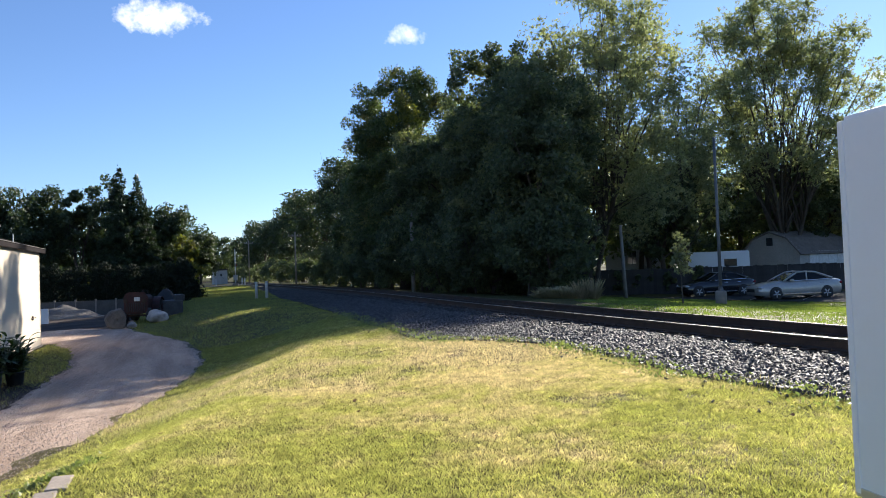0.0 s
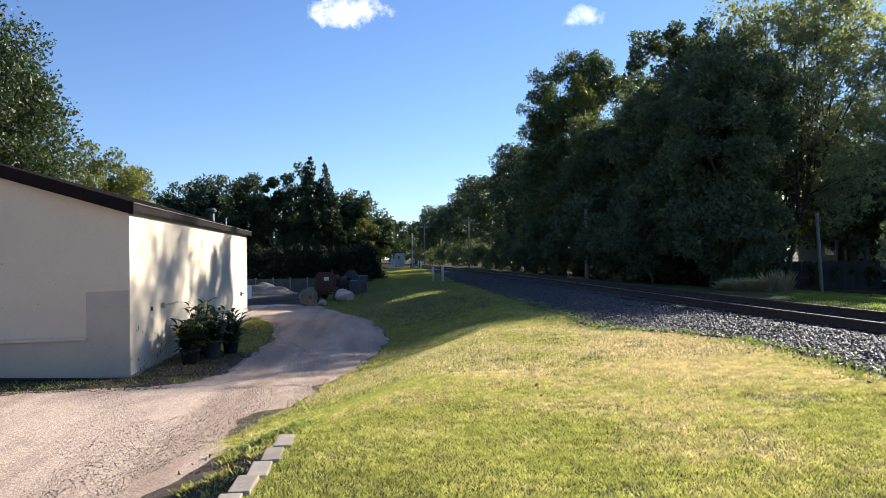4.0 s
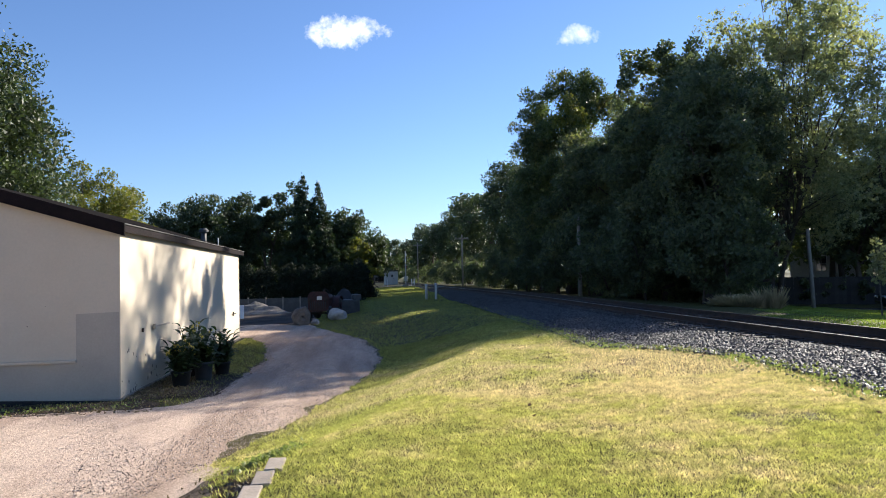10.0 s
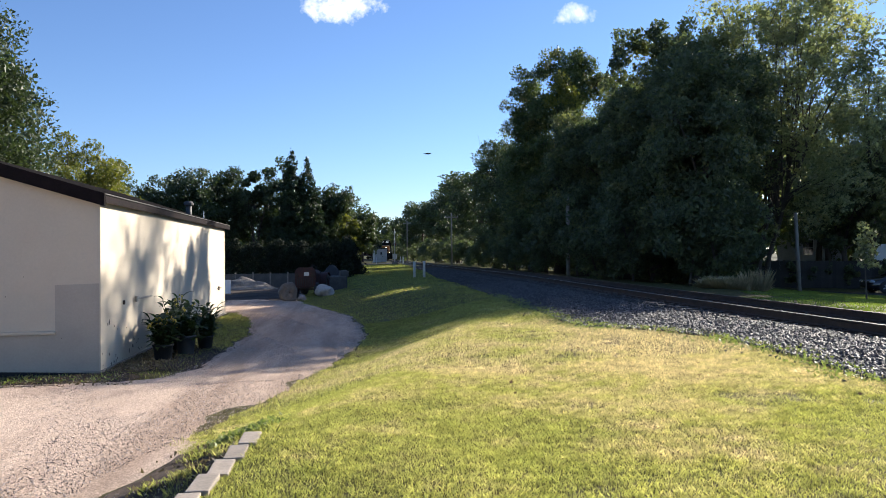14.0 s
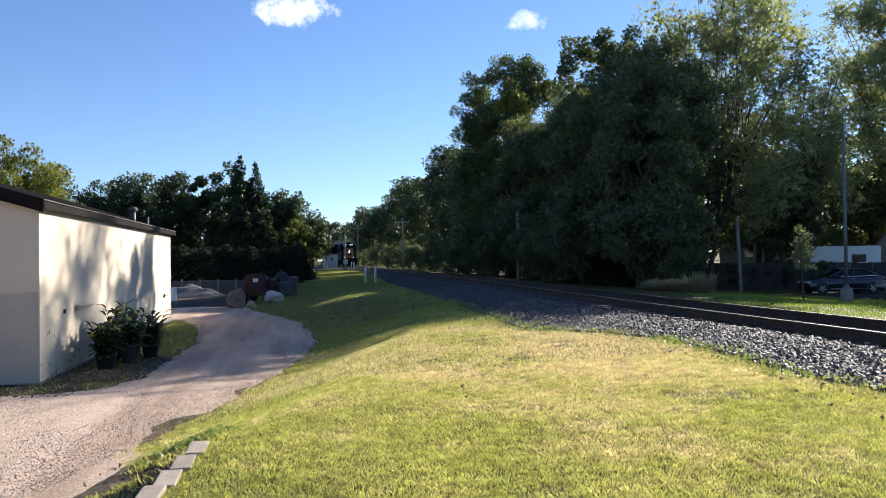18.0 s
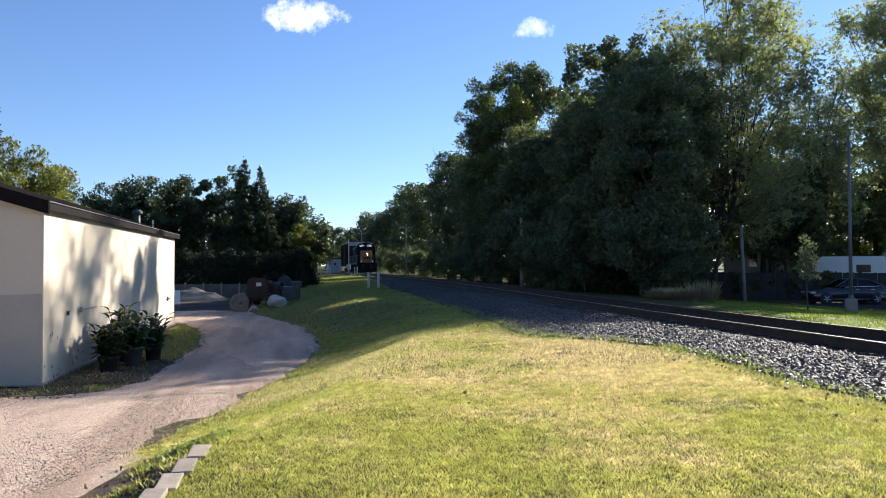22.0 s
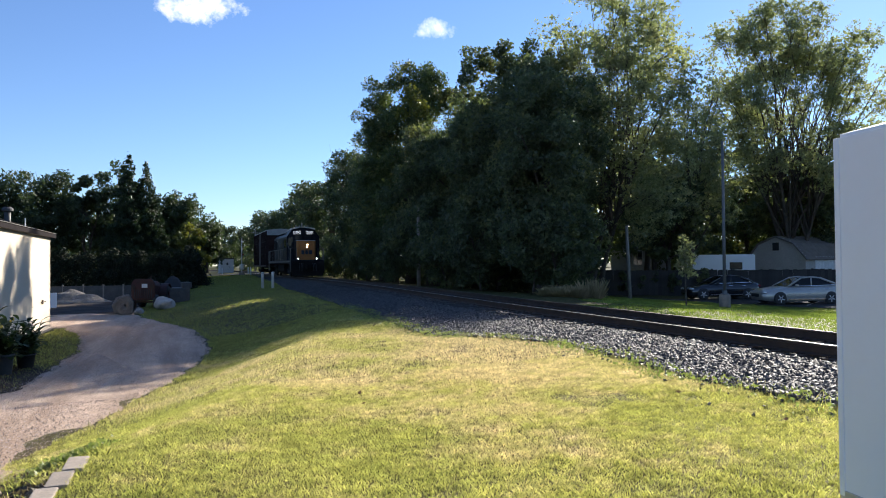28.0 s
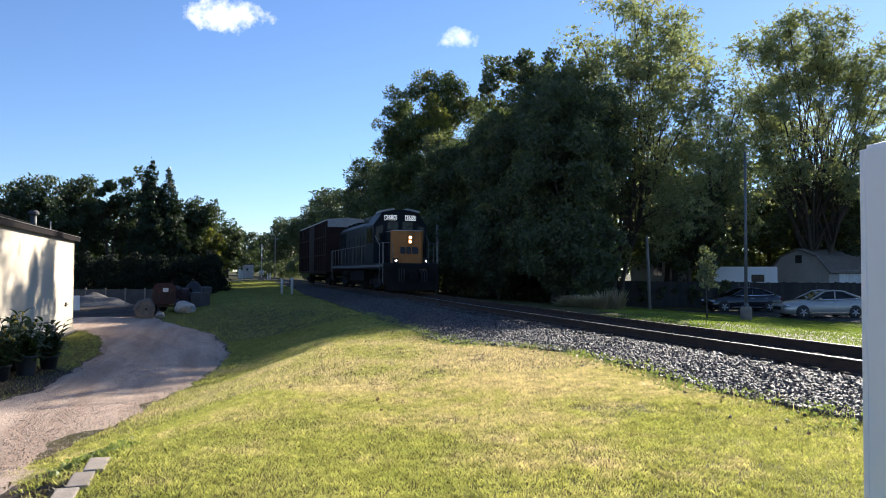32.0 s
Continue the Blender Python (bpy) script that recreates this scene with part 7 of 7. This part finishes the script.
def cloud(az, el, half_w, half_h, seed, label, full=1.0):
    bm = bmesh.new()
    bmesh.ops.create_grid(bm, x_segments=2, y_segments=2, size=1.0)
    for v in bm.verts:
        v.co = Vector((v.co.x * half_w * 1.5, v.co.y * half_h * 1.9, 0))
    ob = part("cloud", bm, cloud_mat("cloud_vapour", seed, (1 / half_w, 1 / half_h, 0), full))
    ob.matrix_basis = look(sky_place(az, el), (0, 0, 1.7))
    return tagged(ob, label, "cloud", "clouds", "structure")


CLOUDS = [(cloud(-2.0, 18.85, 106, 42, 3.0, "small white fair-weather cloud"), -2.0, 18.75), (cloud(16.75, 17.95, 48, 28, 41.0, "small faint white cloud", 0.8), 16.75, 17.95),
          (cloud(50.2, 11.8, 36, 13, 77.0, "small white cloud low over the trees"), 50.2, 11.8), (cloud(56.5, 13.2, 70, 20, 120.0, "thin white cloud near the sun", 0.6), 56.5, 13.2)]

M_BIRD = mat("dark_plumage", (0.02, 0.02, 0.022), (0.03, 0.028, 0.028), 20.0, 0.7, relief=0)
bird = thing("bird", -12.0, 20.5, 4.4, 0, "small dark bird crossing the open sky", "bird")
bm = bmesh.new()
lump(bm, (0, 0, 0), (0.045, 0.12, 0.042), 1.0, 0.03, 2), lump(bm, (0, -0.13, 0.02), (0.03, 0.035, 0.03), 2.0, 0.02, 2)
part("body", bm, M_BIRD, bird, smooth=True)
bm = bmesh.new()
prism(bm, [(-0.015, 0.09), (0.015, 0.09), (0.04, 0.22), (-0.04, 0.22)], "z", -0.006, 0.006)
part("tail", bm, M_BIRD, bird)
bm = bmesh.new()
lathe(bm, [(0.012, 0.0), (0.002, 0.035)], 6, Matrix.Translation((0, -0.155, 0.02)) @ Matrix.Rotation(math.pi / 2, 4, "X"))
part("beak", bm, M_BLACK, bird)
wings = []
for s in (-1, 1):
    bm = bmesh.new()
    prism(bm, [(0, -0.07), (s * 0.10, -0.085), (s * 0.27, 0.0), (s * 0.20, 0.04), (s * 0.08, 0.06), (0, 0.07)], "z", -0.005, 0.005)
    wings.append((s, part("wing", bm, M_BIRD, bird)))
for ob in bird.children:
    ob.data.transform(Matrix.Scale(0.62, 4))


# ---- grass, stones and litter ----
def blades(name, n, xr, yr, height, width, gen, keep, material, label):
    """Single blades of grass on the land, as many as pass the test keep(x, y)."""
    x, y = gen.uniform(*xr, n), gen.uniform(*yr, n)
    ok = keep(x, y)
    worn = np.sin(1.9 * x + 2.3 * np.sin(0.8 * y) + 0.7) * np.sin(1.3 * y + 1.9 * np.sin(1.1 * x)) + 0.35 * np.sin(6.1 * x + 3.0 * y) * np.sin(5.3 * y - 2.0 * x)
    ok &= (worn < 0.92) | (gen.uniform(0, 1, n) < 0.45)
    x, y = x[ok], y[ok]
    n = len(x)
    tuft = 0.75 + 0.4 * np.sin(3.1 * x + 1.7 * np.sin(2.3 * y)) * np.sin(2.7 * y + 1.3 * np.sin(1.9 * x)) + 0.45 * np.sin(13 * x + 2.1 * np.sin(7 * y)) * np.sin(11 * y + 1.9 * np.sin(8 * x))
    h = height * gen.uniform(0.45, 1.15, n) * (0.7 + 0.4 * tuft)
    a = gen.uniform(0, 2 * math.pi, n)
    lean = h * gen.uniform(0.10, 1.0, n)
    z = land(x, y) - 0.004
    w = width * gen.uniform(0.7, 1.3, n)
    b = a + math.pi / 2 + gen.normal(size=n) * 0.4
    p = np.stack([x, y, z], -1)
    s = np.stack([np.cos(b) * w, np.sin(b) * w, 0 * w], -1)
    mid = p + np.stack([lean * 0.35 * np.cos(a), lean * 0.35 * np.sin(a), h * 0.62], -1)
    tip = p + np.stack([lean * np.cos(a), lean * np.sin(a), h], -1)
    k = 4 if width < 0.005 else 3      # bent blades close by, straight ones further off
    v = np.stack([p - s, p + s, mid + s * 0.8, tip] if k == 4 else [p - s, p + s, tip], 1).reshape(-1, 3)
    ob = finish(name, np_mesh(name, v, np.arange(k * n).reshape(-1, k)), material)
    return tagged(ob, label, "grass", kind="stuff")


def on_lawn(x, y):
    edge = drive_edge(y) + waver(y, 0.12, 2.0) - 0.08
    walled = ((y < 7.3) & (x < wall_x(y) + 0.10)) | ((y >= 7.3) & (y < 9.0) & (x < wall_x(7.25) + (drive_edge(y) + 0.15 - wall_x(7.25)) * ss(7.25, 9.0, y) + waver(y, 0.06, 4.0)))
    return (x > edge) & ~walled & (x < track_x(y) - foot(y) + waver(y, 0.15, 5.0) + 0.15)


gen = np.random.default_rng(51)
def in_view(x, y):
    return (np.abs(np.arctan2(x, y + 0.001) - 0.16) < 0.86)
blades("lawn_grass", 640000, (-2.6, 7.2), (2.9, 10.5), 0.034, 0.0020, gen, lambda x, y: on_lawn(x, y) & in_view(x, y), M_BLADE, "short lawn grass, green and straw-coloured")
blades("lawn_grass", 300000, (-2.0, 7.5), (10.5, 24), 0.046, 0.006, gen, on_lawn, M_BLADE, "short lawn grass, green and straw-coloured")
blades("lawn_grass", 110000, (-3.5, 7.5), (24, 60), 0.06, 0.011, gen, on_lawn, M_BLADE, "short lawn grass in the shade of the trees")
blades("lawn_grass", 200000, (11.4, 31), (8, 44), 0.055, 0.012, gen, lambda x, y: (x > track_x(y) + 2.55) & (x < 38.1 - 0.3 * y) & (np.arctan2(x, y) > 0.52 + 0.02 * np.sin(3 * x)), M_BLADE_FAR, "sunlit lawn across the track")
blades("lawn_grass", 40000, (-5.0, 6.5), (60, 97), 0.09, 0.03, gen, on_lawn, M_BLADE, "short grass towards the level crossing")
blades("lawn_grass", 120000, (-2.6, 6.4), (-7, 2.9), 0.05, 0.006, gen, on_lawn, M_BLADE, "short lawn grass round the standing place")
# longer, untidy grass at edges: the ballast's foot, the wall blocks, the drive
blades("rough_grass", 80000, (-3.2, 7.6), (4.5, 34), 0.11, 0.005, gen, lambda x, y: (np.abs(x - (track_x(y) - foot(y) - 0.05 + waver(y, 0.25, 6.0))) < 0.28 + 0.2 * np.sin(2 * y)) | ((np.abs(x - drive_edge(y) - 0.02) < 0.10) & (y > 9.0)), M_BLADE, "longer rough grass along the edges")
blades("rough_grass", 36000, (-2.8, -0.75), (4.6, 9.6), 0.07, 0.004, gen, lambda x, y: (np.hypot((x + 1.25) * 1.2, y - 7.75) < 0.42) | ((x > drive_edge(y) + spill(y) - 0.05) & (x < wall_x(np.minimum(y, 7.3)) - 0.15) & (np.sin(4 * x + 3 * y) * np.sin(5 * y - 2 * x) + gen.uniform(-0.4, 0.4, len(x)) > 0.42)), M_BLADE, "patchy rough grass beside the wall blocks")
blades("rough_grass", 22000, (-5.0, -2.9), (13.2, 29.6), 0.06, 0.007, gen, lambda x, y: (x < verge(y) + waver(y, 0.15, 1.0)) & (x > -4.95) & ((y > 18.6) | (gen.uniform(0, 1, len(x)) < 0.32)), M_BLADE, "weedy grass strip along the wall")
blades("rough_grass", 2600, (-9.0, -4.6), (12.6, 14.9), 0.10, 0.008, gen, lambda x, y: (np.abs(y - (14.75 + 0.1 * (x + 5)) + 0.35) < 0.22) & (gen.uniform(0, 1, len(x)) < 0.6), M_BLADE, "weeds along the gable wall")


def stones(name, x, y, z, size, gen, material, label):
    """Angular little stones: each a roughened octahedron."""
    n = len(x)
    dirs = np.array([(1, 0, 0), (0, 1, 0), (-1, 0, 0), (0, -1, 0), (0, 0, 1), (0, 0, -1)], float)
    v = dirs[None] * gen.uniform(0.55, 1.25, (n, 6, 1)) + gen.normal(size=(n, 6, 3)) * 0.16
    q = gen.normal(size=(n, 4))
    q /= np.linalg.norm(q, axis=1)[:, None]
    w, a, b, c = q.T
    rot = np.stack([np.stack([1 - 2 * (b * b + c * c), 2 * (a * b - c * w), 2 * (a * c + b * w)], -1), np.stack([2 * (a * b + c * w), 1 - 2 * (a * a + c * c), 2 * (b * c - a * w)], -1), np.stack([2 * (a * c - b * w), 2 * (b * c + a * w), 1 - 2 * (a * a + b * b)], -1)], 1)
    s = size * gen.uniform(0.6, 1.3, n)
    v = np.einsum("nij,nkj->nki", rot, v) * s[:, None, None] * np.array([1, 1, 0.95])
    v += np.stack([x, y, z + s * 0.25], -1)[:, None]
    f = np.array([(0, 1, 4), (1, 2, 4), (2, 3, 4), (3, 0, 4), (1, 0, 5), (2, 1, 5), (3, 2, 5), (0, 3, 5)])
    faces = (np.arange(n)[:, None, None] * 6 + f[None]).reshape(-1, 3)
    return tagged(finish(name, np_mesh(name, v.reshape(-1, 3), faces), material), label, "stones", kind="stuff")


def ballast(n, y0, y1, size, u0, u1):
    y = gen.uniform(y0, y1, n)
    u = gen.uniform(u0, u1, n)
    x = track_x(y) + np.where(u < 0, u * (foot(y) / 2.4), u)
    ok = (np.abs(x - track_x(y)) > 1.32) | (np.mod(y + 6, 0.53) > 0.13)
    ok &= (np.abs(np.abs(x - track_x(y)) - 0.755) > 0.10)
    x, y = x[ok], y[ok]
    stones("ballast_stones", x, y, bed_height(x, y), size, gen, M_BALLAST, "loose angular grey ballast stones")


ballast(24000, 4.5, 16, 0.040, -2.45, -0.95)
ballast(26000, 16, 34, 0.043, -2.45, -0.95)
ballast(9000, 34, 70, 0.045, -2.4, -0.95)
ballast(7000, 6, 40, 0.04, -0.9, 2.6)
# stones that have rolled onto the grass
n = 110
y = gen.uniform(5, 24, n)
x = track_x(y) - foot(y) - np.abs(gen.normal(size=n)) * 0.35
stones("ballast_stones", x, y, land(x, y) + 0.015, 0.024, gen, M_BALLAST, "ballast stones rolled onto the grass")
# loose gravel on the drive
n = 110000
y = 5.0 + 24 * gen.uniform(0, 1, n) ** 1.5
x = gen.uniform(-9.5, 0.2, n)
ok = (x < np.where(y < 7.2, wall_x(y) - 0.2, drive_edge(y) - 0.05)) & (x > verge(y)) & ((x < drive_edge(y) - 0.1) | (gen.uniform(0, 1, n) < 0.45))
x, y = x[ok], y[ok]
stones("drive_gravel", x, y, np.maximum(land(x, y), -0.5) + 0.022, 0.0085, gen, M_PEBBLE, "loose pale gravel on the drive")

# leafy weeds that creep over the ballast's foot and round the wall blocks
n = 4500
y = gen.uniform(4.8, 26, n)
x = track_x(y) - foot(y) + waver(y, 0.3, 6.0) + gen.normal(size=n) * 0.22
x2, y2 = -1.35 + gen.normal(size=900) * 0.16, 8.35 + gen.normal(size=900) * 0.22
x3 = gen.uniform(-8.5, -4.4, 500)
y3 = 13.95 + 0.1 * (x3 + 5) + gen.normal(size=500) * 0.18
x, y = np.concatenate([x, x2, x3]), np.concatenate([y, y2, y3])
v, f = leaf_quads(np.stack([x, y, np.maximum(land(x, y), -0.5) + gen.uniform(0.01, 0.09, len(x))], -1), 0.05, gen)
tagged(finish("weeds", np_mesh("weeds", v, f), M_WEED), "low leafy weeds along the edges", "weeds", kind="stuff")

# dead leaves and twigs along the wall's foot and beside the wall blocks
M_LITTER = leaf_mat("dead_litter", (0.10, 0.07, 0.04), (0.30, 0.22, 0.13), 0.2)
n = 2600
y = np.concatenate([gen.uniform(15.0, 18.8, n), gen.uniform(13.3, 14.6, n // 2), gen.uniform(5.0, 8.6, n // 2)])
x = np.concatenate([-4.95 + np.abs(gen.normal(size=n)) * 0.6, gen.uniform(-9.0, -4.0, n // 2), wall_x(np.minimum(y[-(n // 2):], 7.2)) - 0.15 - np.abs(gen.normal(size=n // 2)) * 0.35])
v, f = leaf_quads(np.stack([x, y, np.maximum(land(x, y), -0.5) + gen.uniform(0.02, 0.045, len(x))], -1), 0.05, gen, 0.0)
tagged(finish("leaf_litter", np_mesh("leaf_litter", v, f), M_LITTER), "scattered dead leaves on the bare soil", "leaf litter", kind="stuff")

# fallen leaves on the lawn
M_FALLEN = mat("fallen_leaf", (0.26, 0.15, 0.075), (0.18, 0.10, 0.05), 9.0, 0.8, relief=0, vary=0.5)
for k in range(16):
    x, y = gen.uniform(-0.5, 6.0), gen.uniform(5.0, 13.0)
    if k == 0:
        x, y = 4.35, 9.4
    bm = bmesh.new()
    pts = [(0, -0.035, 0.01), (0.018, -0.012, 0.0), (0.022, 0.012, 0.012), (0, 0.038, 0.02), (-0.022, 0.012, 0.006), (-0.018, -0.012, 0.016)]
    vs = [bm.verts.new(p) for p in pts]
    c = bm.verts.new((0, 0, 0.0))
    for i in range(6):
        bm.faces.new((vs[i], vs[(i + 1) % 6], c))
    ob = part("fallen_leaf", bm, M_FALLEN)
    ob.matrix_basis = pose(x, y, float(land(x, y)) + 0.05, gen.uniform(-25, 25), gen.uniform(-25, 25), gen.uniform(0, 360))
    tagged(ob, "brown curled fallen leaf on the lawn", "leaf", "fallen leaves")


# far belt of woods that closes the horizon
def woods(name, r0, r1, a0, a1, count, h, leaf, label, material):
    a = gen.uniform(radians(a0), radians(a1), count)
    r = gen.uniform(r0, r1, count)
    top = h * (0.75 + 0.18 * np.sin(a * 23) + 0.14 * np.sin(a * 61 + 1) + 0.08 * np.sin(a * 131))
    p = np.stack([r * np.sin(a), r * np.cos(a), top * np.sqrt(gen.uniform(0, 1, count)) * gen.uniform(0.5, 1.0, count) ** 0.4], -1)
    v, f = leaf_quads(p, leaf, gen)
    tagged(finish(name, np_mesh(name, v, f), material), label, "woods", kind="stuff")


woods("distant_woods", 235, 275, -75, 0.5, 16000, 13, 2.2, "far belt of broadleaf woods", M_LEAF_MID)
woods("distant_woods", 235, 275, 3.5, 95, 22000, 13, 2.2, "far belt of broadleaf woods", M_LEAF_MID)
woods("distant_woods", 330, 380, -10, 14, 7000, 13, 2.4, "far belt of broadleaf woods", M_LEAF_MID)
woods("distant_woods", 235, 275, 95, 285, 9000, 13, 3.4, "far belt of broadleaf woods", M_LEAF_MID)


# ---- everything that moves ----
NOSE_END, SPEED = 37.1, 7.03     # where the headlights stand at the end, and the train's pace


def on_track(y):
    a = math.degrees(math.atan(float(track_x(y + 4) - track_x(y - 4)) / 8))
    return pose(float(track_x(y)), y, float(rail_z(y)), 0, 0, -a)


def motions():
    steps = [k * 0.5 for k in range(65)]
    for ob, behind in ((engine, 8.1), (wagon, 8.1 + 17.6)):
        walk(ob, [(t, on_track(NOSE_END + behind + SPEED * (32 - t))) for t in steps])
    for sets, r in ((engine_wheels, 0.508), (wagon_wheels, 0.42)):
        gap = 0.1 if r > 0.45 else 0.08
        n = int(round(32 / gap))
        for ob in sets:
            x, y, z = ob.location
            walk(ob, [(32 * k / n, pose(x, y, z, math.degrees(SPEED * 32 * k / n / r), 0, 0)) for k in range(n + 1)])
    for ob, az, el in CLOUDS:
        walk(ob, [(t, look(sky_place(az + 0.068 * t * (0.72 if az > 10 else 1.0), el), (0, 0, 1.7))) for t in (0, 8, 16, 24, 32)])
    # the bird leaves the roof, crosses the sky and goes into the wood
    way = [(0.0, -12.0, 20.5, 4.42), (11.9, -12.0, 20.5, 4.42), (12.4, -10.9, 20.3, 6.0), (12.9, -8.15, 20.72, 6.72), (13.2, -6.0, 21.42, 6.11), (13.5, -2.9, 22.1, 5.47), (13.8, 0.2, 22.25, 5.08), (14.0, 2.1, 22.3, 4.81), (14.5, 6.6, 24.5, 4.6), (15.2, 11.6, 29.5, 5.2), (16.2, 15.0, 37.0, 6.4), (32.0, 15.0, 37.0, 6.4)]
    rows = []
    for k, (t, x, y, z) in enumerate(way):
        a, b = way[max(k - 1, 0)], way[min(k + 1, len(way) - 1)]
        flying = 1 < k < len(way) - 2
        h = math.degrees(math.atan2(b[1] - a[1], -(b[2] - a[2]))) if flying else 90.0
        rows.append((t, pose(x, y, z, 0, 0, h)))
    walk(bird, rows)
    for s, ob in wings:
        beat = [(0.0, 12), (12.0, 12)] + [(12.1 + 0.1 * k, (-38, 0, 40, 0)[k % 4]) for k in range(41)] + [(16.4, 12), (32.0, 12)]
        walk(ob, [(t, pose(0, 0, 0, 0, -s * a, 0)) for t, a in beat])


motions()
